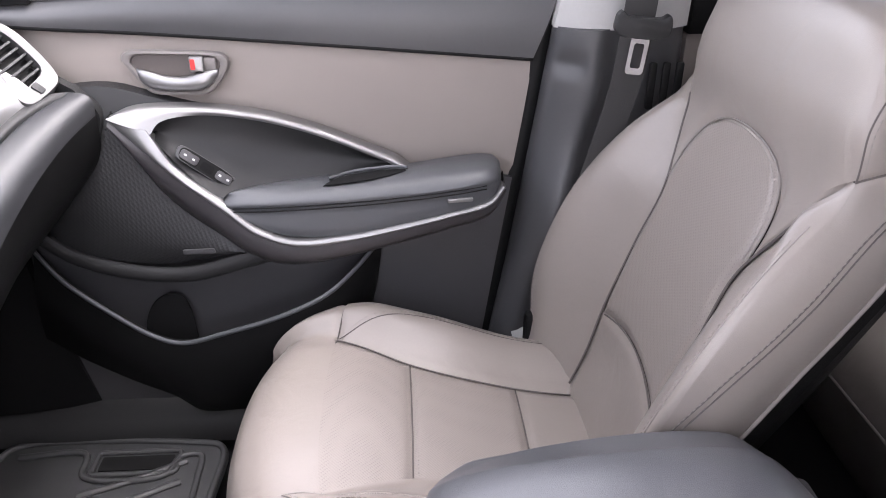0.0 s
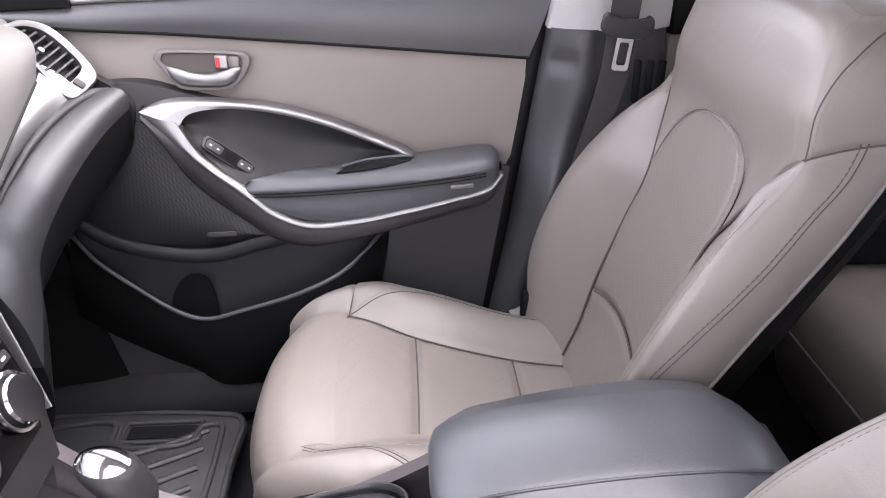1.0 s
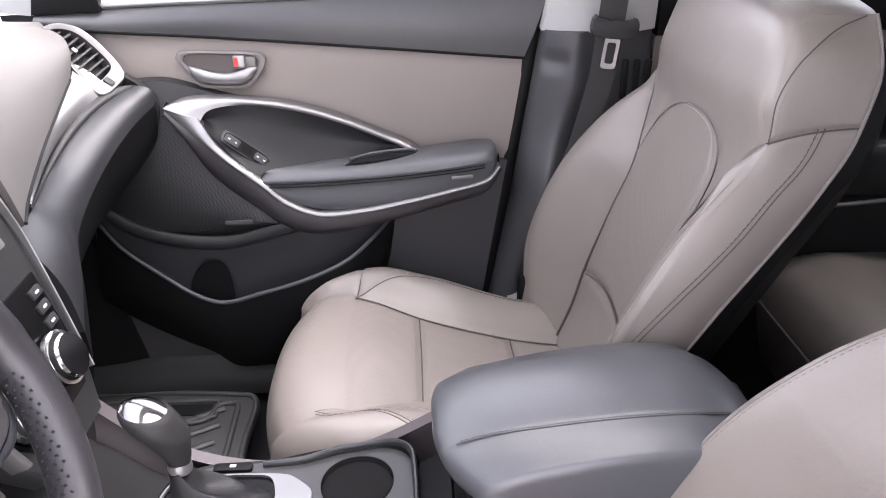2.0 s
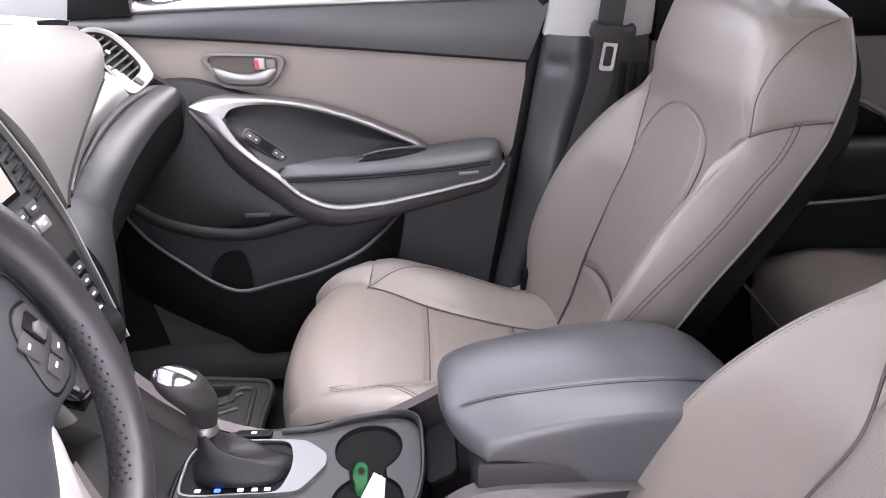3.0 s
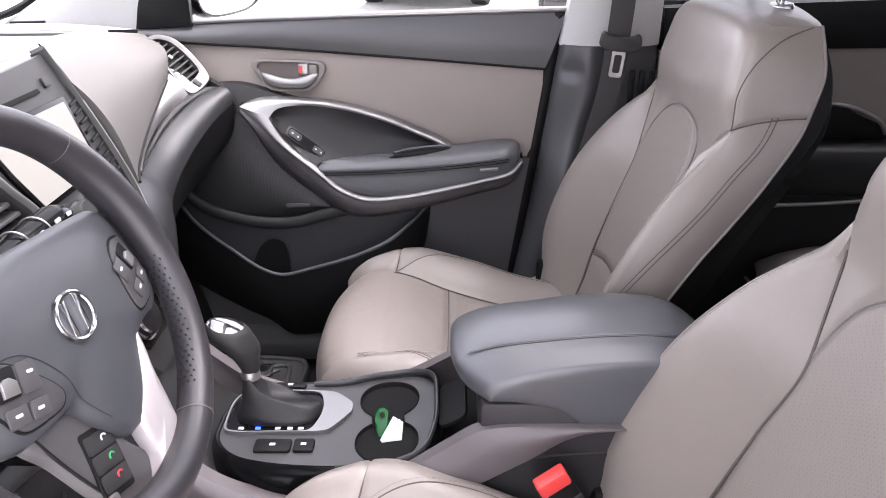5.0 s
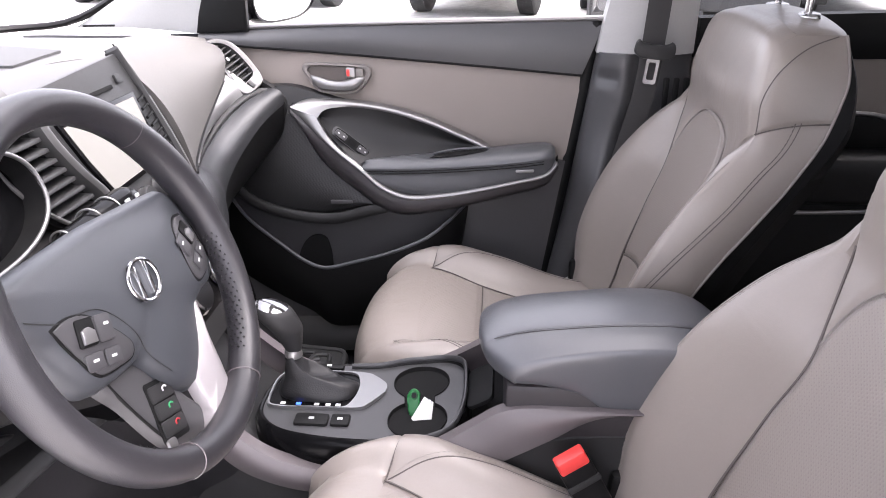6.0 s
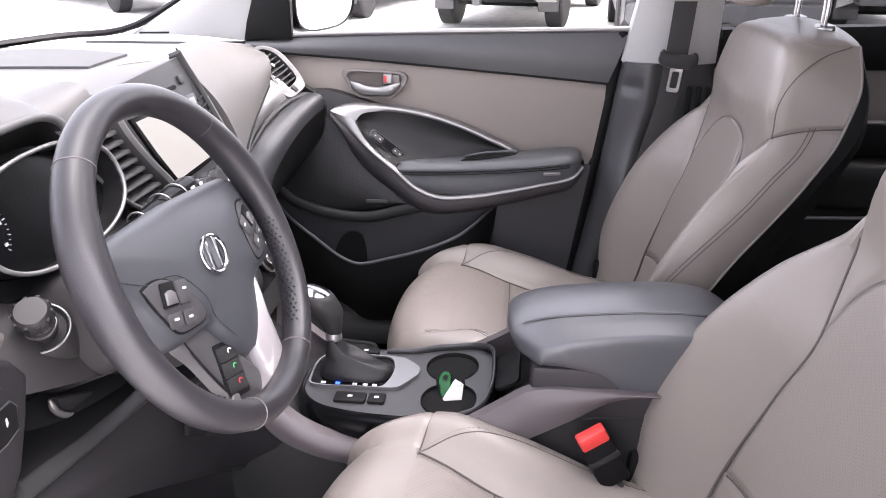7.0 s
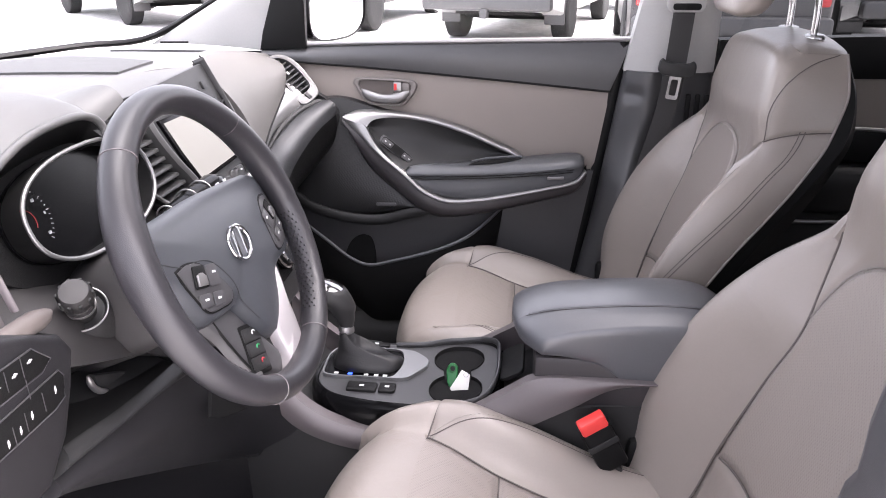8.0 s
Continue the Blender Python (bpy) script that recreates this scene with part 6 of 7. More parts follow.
# groove round the lower airbag cover
groove = spl([(-0.148, 0.040), (-0.120, 0.021), (-0.098, 0.017), (-0.0814, 0.0111), (-0.0695, -0.0005), (-0.0575, -0.0242), (-0.047, -0.0627), (-0.0349, -0.088)], 60)
tube("cover_groove", [tuple(hub(a, b, 0.0002)) for a, b in groove], 0.0006, M_DARK, wheel, nv=6, up=tuple(WN))
# lower spokes: a black one with the phone keys, and a broad silver blade
dome("left_spoke", spl([(-0.110, -0.034), (-0.0895, -0.040), (-0.064, -0.050), (-0.043, -0.063), (-0.033, -0.080), (-0.0167, -0.124), (-0.001, -0.164), (-0.020, -0.170), (-0.048, -0.163), (-0.072, -0.145), (-0.080, -0.128), (-0.093, -0.080), (-0.104, -0.056), (-0.110, -0.034)], 60)[:-1], M_BAND, 0.006, -0.024, label="charcoal lower spoke", rings=8, pw=0.25)
tube("spoke_edge", [tuple(W(a, b, -0.020)) for a, b in spl([(-0.098, -0.052), (-0.0935, -0.078), (-0.086, -0.108), (-0.078, -0.132), (-0.070, -0.145)], 30)], 0.0016, M_DARKER, wheel, nv=8, up=tuple(WN))
pn = basis(W(-0.0560, -0.1145, -0.0195), W(0.040, -0.013, 0) - W(0, 0, 0), W(-0.018, 0.058, 0) - W(0, 0, 0))
slab("phone_panel", rounded(0.041, 0.062, 0.004), M_DARKER, wheel, pn, 0.0024, 0.0008, "black phone switch panel")
for nm, v, m in (("voice_mark", 0.018, M_WHITE), ("call_mark", 0.0005, mat_new("green_print", (0.02, 0.28, 0.10), 0.5)), ("hang_up_mark", -0.017, mat_new("red_print", (0.42, 0.02, 0.03), 0.5))):
    slab("phone_switch", rounded(0.036, 0.016, 0.003), M_DARK, wheel, lambda a, b, c, v=v: pn(a, v + b, c + 0.0024), 0.0012, 0.0005)
    tube(nm, [tuple(pn(0.006 + 0.0036 * math.cos(q), v + 0.001 + 0.0030 * math.sin(q), 0.0038)) for q in np.linspace(0.5, 3.6, 9)], 0.0009, m, wheel, nv=6, up=tuple(WN))
slab("phone_trim", rounded(0.013, 0.010, 0.003), M_SILVER, wheel, lambda a, b, c: pn(a - 0.014, b - 0.031, c + 0.002), 0.003, 0.001, "silver trim end")
dome("silver_spoke", spl([(0.066, -0.052), (0.052, -0.066), (0.020, -0.088), (-0.004, -0.106), (-0.010, -0.130), (-0.012, -0.150), (-0.022, -0.166), (-0.014, -0.182), (0.006, -0.186), (0.020, -0.180), (0.031, -0.166), (0.043, -0.1345), (0.052, -0.101), (0.0625, -0.070), (0.069, -0.056), (0.066, -0.052)], 70)[:-1], M_SPOKE, 0.010, -0.010, label="satin silver lower spoke", rings=10, pw=0.6)
dome("spoke_toe", spl([(-0.006, -0.158), (0.010, -0.152), (0.026, -0.160), (0.022, -0.176), (0.004, -0.183), (-0.012, -0.176), (-0.006, -0.158)], 40)[:-1], M_SILVER, 0.006, -0.004, label="brushed silver spoke toe", rings=6, pw=0.5)
# plain oval emblem
tube("emblem_ring", [tuple(W(-0.007 + 0.0240 * math.cos(q), 0.0205 * math.sin(q), 0.0065)) for q in np.linspace(0, 2 * np.pi, 40, endpoint=False)], 0.0022, M_CHROME, wheel, nv=8, up=tuple(WN), closed=True, label="chrome oval ring")
for u, w_ in ((-0.011, 0.0062), (0.008, 0.0062)):
    slab("emblem_bar", [(u - 0.006, -0.0165), (u - 0.006 + w_, -0.0165), (u + 0.006 + w_ * 0.5, 0.0165), (u + 0.006 - w_ * 0.5, 0.0165)], M_CHROME, wheel, lambda a, b, c: W(a - 0.007, b, c + 0.003), 0.0045, 0.001, "plain chrome emblem bar")
# column, shroud and stalks
col = thing("steering_column", "charcoal steering column shroud with control stalks", "steering column", (-0.50, -0.39, 0.98))
R = []
for h, w_, hh in ((-0.030, 0.045, 0.040), (-0.05, 0.062, 0.055), (-0.10, 0.072, 0.062), (-0.17, 0.075, 0.066), (-0.26, 0.075, 0.066)):
    R.append([tuple(W(-0.005 + w_ * math.copysign(abs(math.cos(q))**0.6, math.cos(q)), -0.012 + hh * math.copysign(abs(math.sin(q))**0.6, math.sin(q)), h)) for q in np.linspace(0, 2 * np.pi, 32, endpoint=False)])
loft("shroud", R, M_COLUMN, col)
sk = basis((-0.459, -0.490, 1.034), (0.895, 0.445, -0.000), (-0.36, 0.72, 0.61))
lathe("stalk_collar", [(0.0, -0.05), (0.032, -0.05), (0.029, -0.006), (0.026, -0.002), (0.023, -0.008), (0.0, -0.012)], M_DARK, col, sk, 32, "charcoal stalk collar")
tube("collar_ring", [sk(0.0275 * math.cos(q), 0.0275 * math.sin(q), -0.003) for q in np.linspace(0, 2 * np.pi, 40, endpoint=False)], 0.0011, M_SILVER, col, nv=8, closed=True, label="thin silver ring")
lathe("stalk_grip", [(0.0, -0.02), (0.0150, -0.02), (0.0145, 0.0), (0.0165, 0.010), (0.0165, 0.015), (0.0150, 0.0165), (0.0172, 0.019), (0.0176, 0.034), (0.0150, 0.039), (0.0, 0.0405)], M_COLUMN, col, sk, 24, "dark ribbed stalk end")
lathe("grip_band", [(0.0155, 0.004), (0.0170, 0.004), (0.0170, 0.007), (0.0155, 0.007)], M_SILVERDK, col, sk, 24)
for k in range(10):
    q = 2 * math.pi * k / 10
    slab("grip_rib", rounded(0.004, 0.014, 0.001, 2), M_DARK, col, basis(tuple(sk(0.0172 * math.cos(q), 0.0172 * math.sin(q), 0.028)), tuple(sk(-math.sin(q), math.cos(q), 0) - sk(0, 0, 0)), tuple(sk(0, 0, 1) - sk(0, 0, 0))), 0.002, 0.0005)
stalk = spl([(-0.455, -0.330, 1.066), (-0.444, -0.290, 1.072), (-0.438, -0.245, 1.076), (-0.434, -0.205, 1.078), (-0.432, -0.166, 1.078)], 30)
sq = np.linspace(0, 1, 30)
loft("wiper_stalk", sweep(stalk, np.interp(sq, [0, 0.2, 0.25, 0.5, 0.54, 0.9, 0.97, 1], [0.009, 0.011, 0.015, 0.016, 0.019, 0.021, 0.018, 0.008]), np.interp(sq, [0, 0.2, 0.25, 0.5, 0.54, 0.9, 0.97, 1], [0.008, 0.010, 0.013, 0.014, 0.016, 0.018, 0.015, 0.006]), 18), M_GLOSSBLK, col, "black wiper stalk")
for f0 in (0.24, 0.515, 0.70):
    k0 = int(f0 * 29)
    tube("stalk_band", [stalk[k0] + np.array([0.0, 0.0, 0.0]) + 0.0155 * np.array([math.cos(q), 0, math.sin(q)]) * (1 if f0 < 0.4 else 1.2) for q in np.linspace(0, 2 * np.pi, 24, endpoint=False)], 0.0012, M_SILVERDK, col, nv=6, closed=True, up=(0, 1, 0))
for k, (i_, w_, dz) in enumerate(((6, 0.008, 0.004), (8, 0.010, -0.005), (17, 0.007, 0.005), (19, 0.006, -0.005), (22, 0.010, 0.006), (24, 0.012, -0.002), (26, 0.008, 0.005))):
    c_ = stalk[i_]
    slab("stalk_mark", rounded(w_, 0.0042, 0.001), M_WHITE, col, basis(tuple(c_ + np.array([0.019 if i_ > 14 else 0.0145, 0, dz + 0.004])), (0.05, 1, 0.03), (-0.25, 0, 1)), 0.0012, 0)

# ---- centre console ----
CY = -0.038
M_DKCHROME = mat_new("dark_chrome", (0.24, 0.24, 0.25), 0.12, metal=1.0, spread=0.02)
M_DECK = mat_new("console_deck", (0.036, 0.036, 0.038), 0.38, spec=0.5, bump=0.1, bscale=900, kind="leather")
M_BOX = mat_new("armrest_box_plastic", (0.030, 0.027, 0.029), 0.5, spec=0.4, bump=0.1, bscale=900, kind="leather")
M_SATIN = mat_new("satin_gate_metal", (0.24, 0.24, 0.245), 0.34, metal=0.7, spread=0.03)
console = thing("centre_console", "charcoal centre console with shifter, cup holders and padded armrest", "console", (-0.1, CY, 0.38))
# body with the grey side rail
sec = []
for x, w0, z0, w1, z1 in ((-0.46, 0.070, 0.80, 0.085, 0.40), (-0.40, 0.085, 0.74, 0.105, 0.40), (-0.34, 0.100, 0.670, 0.118, 0.40), (-0.20, 0.112, 0.62, 0.125, 0.40), (-0.08, 0.116, 0.62, 0.125, 0.40), (-0.02, 0.116, 0.64, 0.125, 0.40), (0.02, 0.116, 0.68, 0.125, 0.40), (0.10, 0.114, 0.72, 0.122, 0.40), (0.30, 0.110, 0.735, 0.118, 0.40), (0.42, 0.105, 0.73, 0.115, 0.40), (0.44, 0.095, 0.70, 0.105, 0.42)):
    sec.append([(x, CY - w1, z1), (x, CY - w1 - 0.006, (z0 + z1) / 2), (x, CY - w0, z0 - 0.01), (x, CY - w0 + 0.01, z0 - 0.002), (x, CY, z0 - 0.006), (x, CY + w0 - 0.01, z0 - 0.002), (x, CY + w0, z0 - 0.01), (x, CY + w1 + 0.006, (z0 + z1) / 2), (x, CY + w1, z1)])
sec = np.array(sec)
sec = np.stack([spl(sec[:, k], 40) for k in range(9)], 1)
loft("console_body", sec, M_DARK, console)
for s in (-1, 1):
    a = [(-0.41, CY + s * 0.100, 0.80), (-0.37, CY + s * 0.119, 0.735), (-0.31, CY + s * 0.128, 0.682), (-0.22, CY + s * 0.131, 0.655), (-0.13, CY + s * 0.130, 0.664), (-0.05, CY + s * 0.124, 0.703), (0.0, CY + s * 0.119, 0.735), (0.05, CY + s * 0.118, 0.766), (0.15, CY + s * 0.118, 0.772), (0.30, CY + s * 0.116, 0.772)]
    b = [(-0.42, CY + s * 0.105, 0.72), (-0.36, CY + s * 0.125, 0.655), (-0.30, CY + s * 0.134, 0.630), (-0.22, CY + s * 0.138, 0.618), (-0.13, CY + s * 0.138, 0.625), (-0.03, CY + s * 0.135, 0.645), (0.05, CY + s * 0.130, 0.688), (0.11, CY + s * 0.126, 0.722), (0.175, CY + s * 0.121, 0.759), (0.30, CY + s * 0.118, 0.768)]
    sheet("side_rail", ruled(a, b, 60, 8, (0, s * 0.007, 0.003)), M_GREY, console, (0, -s * 0.02, 0), "satin grey side rail")
# gloss tray round the shifter
top = spl([(-0.335, 0.0), (-0.318, 0.062), (-0.28, 0.080), (-0.20, 0.086), (-0.12, 0.104), (-0.045, 0.106), (-0.018, 0.080), (-0.012, 0.02), (-0.012, -0.04), (-0.030, -0.085), (-0.075, -0.108), (-0.14, -0.112), (-0.24, -0.106), (-0.30, -0.088), (-0.330, -0.055), (-0.335, 0.0)], 90)[:-1]


def deck(a, b, c):
    """The sloping top of the console."""
    return (a, CY + b, 0.698 + 0.010 * max(0.0, (a + 0.09) / 0.08) ** 1.3 + c)


R = []
for s, h in ((1.10, -0.045), (1.09, -0.012), (1.05, -0.004), (1.0, 0.0), (0.965, -0.001)):
    cc = top.mean(0)
    R.append([deck(*(cc + (q - cc) * np.array([1 + (s - 1) * 0.5, s])), h) for q in top])
loft("tray_border", R, M_GLOSSBLK, console, "gloss black tray border", caps=False)
CUPS = ((-0.087, 0.038), (-0.084, -0.058))
# the two cup wells run into one another
WELL = np.array([(CUPS[0][0] + 0.0450 * math.cos(radians(k)), CUPS[0][1] + 0.0450 * math.sin(radians(k))) for k in range(-58, 240, 8)] + [(CUPS[1][0] + 0.0450 * math.cos(radians(k)), CUPS[1][1] + 0.0450 * math.sin(radians(k))) for k in range(122, 420, 8)])
bm = bmesh.new()
loops = [(top - top.mean(0)) * 0.972 + top.mean(0), WELL]
eds = []
for lp_ in loops:
    vs = [bm.verts.new((a, b, 0)) for a, b in lp_]
    eds += [bm.edges.new((vs[k], vs[(k + 1) % len(vs)])) for k in range(len(vs))]
bmesh.ops.triangle_fill(bm, edges=eds, use_beauty=True)
bmesh.ops.subdivide_edges(bm, edges=[e for e in bm.edges if e.calc_length() > 0.05], cuts=2)
for v_ in bm.verts:
    v_.co = Vector(deck(v_.co.x, v_.co.y, -0.001))
part("deck_plate", bm, M_DECK, console, "charcoal console deck", smooth=False)
# raised rim behind the cups
rr = spl([(-0.21, 0.076, 0.001), (-0.16, 0.080, 0.003), (-0.11, 0.096, 0.005), (-0.05, 0.100, 0.006), (-0.022, 0.080, 0.010), (-0.014, 0.02, 0.013), (-0.016, -0.045, 0.010), (-0.032, -0.088, 0.004), (-0.08, -0.108, 0.001), (-0.15, -0.112, -0.001)], 60)
tube("raised_rim", [deck(*p) for p in rr], 0.0035, M_DECK, console, rb=0.006)
sheet("rim_wall", np.stack([[deck(*p) for p in rr], [deck(p[0] * 0.985 - 0.0015, p[1] * 0.95, -0.002) for p in rr]], 1), M_DARKER, console)
sheet("rim_outer", np.stack([[deck(*p) for p in rr], [deck(p[0] + 0.006, p[1] * 1.08, -0.03) for p in rr]], 1), M_DARK, console)
# bezel of the shifter gate
bz = spl([(-0.327, -0.012), (-0.326, 0.030), (-0.316, 0.050), (-0.295, 0.056), (-0.22, 0.058), (-0.178, 0.054), (-0.170, 0.051), (-0.146, 0.030), (-0.1425, 0.024), (-0.142, 0.006), (-0.145, 0.0), (-0.170, -0.036), (-0.178, -0.040), (-0.25, -0.043), (-0.305, -0.044), (-0.322, -0.038), (-0.327, -0.012)], 90)[:-1]
bi = spl([(-0.3242, -0.012), (-0.3232, 0.029), (-0.314, 0.0475), (-0.294, 0.0534), (-0.22, 0.0552), (-0.200, 0.052), (-0.193, 0.045), (-0.187, 0.024), (-0.186, 0.010), (-0.187, -0.004), (-0.190, -0.018), (-0.196, -0.034), (-0.203, -0.0395), (-0.25, -0.0405), (-0.304, -0.0412), (-0.3195, -0.036), (-0.3242, -0.012)], 90)[:-1]
R = [[deck(a, b, h) for a, b in q] for q, h in ((bz, -0.004), (bz, 0.003), (bz * 0.995 + bi * 0.005, 0.005), (bi, 0.005), (bi, -0.004))]
loft("gate_bezel", R, M_SATIN, console, "satin silver gate bezel", caps=False)
slab("gate_plate", bi, M_GLOSSBLK, console, lambda a, b, c: deck(a, b, c - 0.002), 0.003, 0, "gloss black gate plate")
for k, (u, m) in enumerate(((-0.300, M_WHITE), (-0.275, M_BLUE), (-0.246, M_WHITE), (-0.228, M_WHITE), (-0.212, M_WHITE))):
    slab("gate_mark", rounded(0.008, 0.006, 0.001), m, console, lambda a, b, c, u=u: deck(u + a, b - 0.032, c + 0.0012), 0.0008, 0)
# leather boot and lever
R = []
for h, x, rx_, ry_ in ((0.0, -0.252, 0.064, 0.034), (0.010, -0.252, 0.064, 0.033), (0.020, -0.253, 0.058, 0.028), (0.031, -0.258, 0.047, 0.023), (0.042, -0.270, 0.033, 0.020), (0.054, -0.281, 0.019, 0.0165), (0.066, -0.286, 0.0135, 0.0135)):
    R.append([deck(x + rx_ * math.copysign(abs(math.cos(q))**0.8, math.cos(q)) * (1 + 0.04 * math.sin(5 * q + 30 * h)), 0.006 + ry_ * math.copysign(abs(math.sin(q))**0.8, math.sin(q)) * (1 + 0.06 * math.cos(4 * q + 40 * h)), h * (1 - 0.35 * max(0, math.cos(q))) + 0.003 * math.sin(3 * q + 90 * h)) for q in np.linspace(0, 2 * np.pi, 40, endpoint=False)])
loft("shift_boot", np.stack([spl(np.array(R)[:, k], 22) for k in range(40)], 1), mat_new("boot_leather", (0.013, 0.013, 0.014), 0.45, bump=0.4, bscale=300, kind="leather", spec=0.3), console, "black leather boot")
lathe("boot_collar", [(0.0, 0), (0.0135, 0), (0.0142, 0.006), (0.012, 0.013), (0.0, 0.013)], M_SILVER, console, lambda a, b, c: deck(-0.287 + a - 0.1 * c, 0.008 + b, 0.064 + c), 24, "silver collar")
R = []
for h, x, rx_, ry_ in ((0.075, -0.287, 0.0125, 0.0125), (0.085, -0.288, 0.0155, 0.0150), (0.100, -0.291, 0.0200, 0.0190), (0.115, -0.296, 0.0265, 0.0235), (0.128, -0.304, 0.0305, 0.0265), (0.140, -0.310, 0.0315, 0.0270), (0.150, -0.313, 0.0285, 0.0240), (0.156, -0.314, 0.0180, 0.0150), (0.158, -0.314, 0.006, 0.005)):
    R.append([deck(x + rx_ * math.cos(q), 0.010 + ry_ * math.sin(q), h - 0.25 * rx_ * math.cos(q) * max(0, (h - 0.1) / 0.05)) for q in np.linspace(0, 2 * np.pi, 30, endpoint=False)])
K = np.stack([spl(np.array(R)[:, k], 36) for k in range(30)], 1)
loft("shift_knob", K[:30], M_DARK, console, "dark leather shift knob")
loft("knob_cap", K[28:] + np.array([0, 0, 0.0006]), M_DKCHROME, console, "chrome knob cap")
# two drive switches on the near side, one on the far side
for u, v, w, h in ((-0.245, -0.070, 0.052, 0.026), (-0.201, -0.069, 0.029, 0.026), (-0.248, 0.073, 0.05, 0.014)):
    slab("console_switch", rounded(w, h, 0.004), M_DARKER, console, lambda a, b, c, u=u, v=v: deck(u + a, v + b, c - 0.001), 0.005, 0.0015)
    slab("switch_mark", rounded(0.008, 0.005, 0.001), M_WHITE, console, lambda a, b, c, u=u, v=v: deck(u + a, v + b, c + 0.0042), 0.0006, 0)
# cup wells
_wc = WELL.mean(0)
loft("cup_holder", [[deck(*(_wc + (q - _wc) * k), h) for q in WELL] for k, h in ((1.03, -0.006), (1.015, 0.0012), (1.0, 0.0014), (0.985, -0.003), (0.95, -0.050), (0.90, -0.058))], M_CARPET_SHADE, console, "black double cup holder")
for cx, cy_ in CUPS:
    lathe("cup_mat", [(0.0, -0.057), (0.035, -0.057), (0.036, -0.052), (0.034, -0.050), (0.031, -0.052), (0.0, -0.052)], M_BAND, console, lambda a, b, c, cx=cx, cy_=cy_: deck(cx + a, cy_ + b, c), 30, "charcoal rubber cup mat")
# small tray in front of the armrest, a black slab carrying the hollow's shade
slab("front_tray", rounded(0.045, 0.10, 0.012), M_DARKER, console, basis((0.012, CY + 0.0, 0.722), (1, 0, 0.55), (0, 1, 0)), 0.006, 0.002, "black slab for the shaded hollow of the open tray")
boxy("armrest_box", (0.046, CY - 0.1105, 0.70), (0.40, CY + 0.088, 0.803), M_BOX, 0.010, console, "dark grey armrest box")
# padded lid: a flat stitched top, a chamfer down to a soft ridge and an upright side
L_ZR = table([0, 0.041, 0.094, 0.163, 0.232, 0.30, 0.40], [0.826, 0.837, 0.848, 0.861, 0.868, 0.867, 0.856])
L_ZS = table([0, 0.017, 0.06, 0.133, 0.21, 0.28, 0.34, 0.40], [0.843, 0.849, 0.862, 0.873, 0.880, 0.881, 0.876, 0.864])
L_ZB = table([0, 0.03, 0.12, 0.145, 0.165, 0.186, 0.21, 0.40], [0.806, 0.806, 0.800, 0.793, 0.781, 0.766, 0.763, 0.763])
R = []
for x, drop in ((0.0, 0.048), (0.0005, 0.034), (0.003, 0.021), (0.008, 0.010), (0.018, 0.003), (0.034, 0.0), (0.06, 0.0), (0.09, 0.0), (0.12, 0.0), (0.14, 0.0), (0.16, 0.0), (0.18, 0.0), (0.20, 0.0), (0.24, 0.0), (0.28, 0.0), (0.32, 0.002), (0.35, 0.008), (0.375, 0.020), (0.392, 0.038), (0.401, 0.062), (0.403, 0.08)):
    zr, zs, zb = float(L_ZR(x)), float(L_ZS(x)), float(L_ZB(x))
    half = [(0.109, zb), (0.1118, zb + 0.006), (0.1128, (zb + zr) / 2), (0.1118, zr - 0.008), (0.1100, zr - 0.0035), (0.1078, zr - 0.0010), (0.1050, zr + 0.0005), (0.086, (zr + zs) / 2 + 0.0015), (0.0665, zs - 0.0008), (0.063, zs + 0.0006), (0.035, zs + 0.002), (0.0, zs + 0.001)]
    ring = []
    for sg, seq in ((-1, half), (1, half[-2::-1])):
        for w_, z_ in seq:
            z_ = zb + (z_ - zb) * max(0.06, 1 - drop / 0.055)
            ahead = max(0.0, 1 - x / 0.10)
            xx = x + 0.040 * (w_ / 0.108)**3.2 * ahead + 0.020 * min(1.0, max(0.0, (0.838 - z_) / 0.04)) * ahead - 0.022 * (w_ / 0.108)**3 * max(0.0, (x - 0.32) / 0.08)
            lower = min(0.014 * (w_ / 0.07)**1.3, 0.019, 0.5 * (z_ - zb)) if sg > 0 else 0.0
            ring.append((xx, CY + sg * w_, z_ - lower))
    R.append(spl(ring, 100))
LID = np.stack([spl(np.array(R)[:, k], 90) for k in range(100)], 1)
lid = loft("armrest_lid", LID, M_LID, console, "padded blue-charcoal vinyl armrest lid", sharp=60)
line = np.array([(x, CY - 0.0655, float(L_ZS(x)) + 0.0002) for x in np.linspace(0.030, 0.33, 60)])
tube("lid_seam", line + (0, -0.0024, -0.0012), 0.0007, M_BOX, lid, nv=6)
stitches("stitching", line, lid, M_LID, 0.006)

# key with its paper tag in the near cup
key = thing("car_key_tag", "green plastic key tag with white paper label in a cup holder", "key tag", (-0.085, CY - 0.04, 0.69))
kb = basis((-0.093, -0.064, 0.704), (1, 0, 0), (0, 0.6, 0.8))
fob = spl([(-0.0105, 0.012), (-0.005, 0.021), (0.002, 0.0225), (0.009, 0.017), (0.0095, 0.005), (0.009, -0.008), (0.003, -0.019), (-0.003, -0.022), (-0.008, -0.009), (-0.0105, 0.012)], 40)[:-1]
slab("green_tag", fob, M_GREEN, key, kb, 0.007, 0.0025, "translucent green plastic tag")
tube("tag_loop", [kb(0.0005 + 0.005 * math.cos(q), 0.012 + 0.0055 * math.sin(q), 0.0072) for q in np.linspace(0, 2 * np.pi, 20, endpoint=False)], 0.0012, M_GREEN, key, nv=6, closed=True, up=(0, -0.8, 0.6))
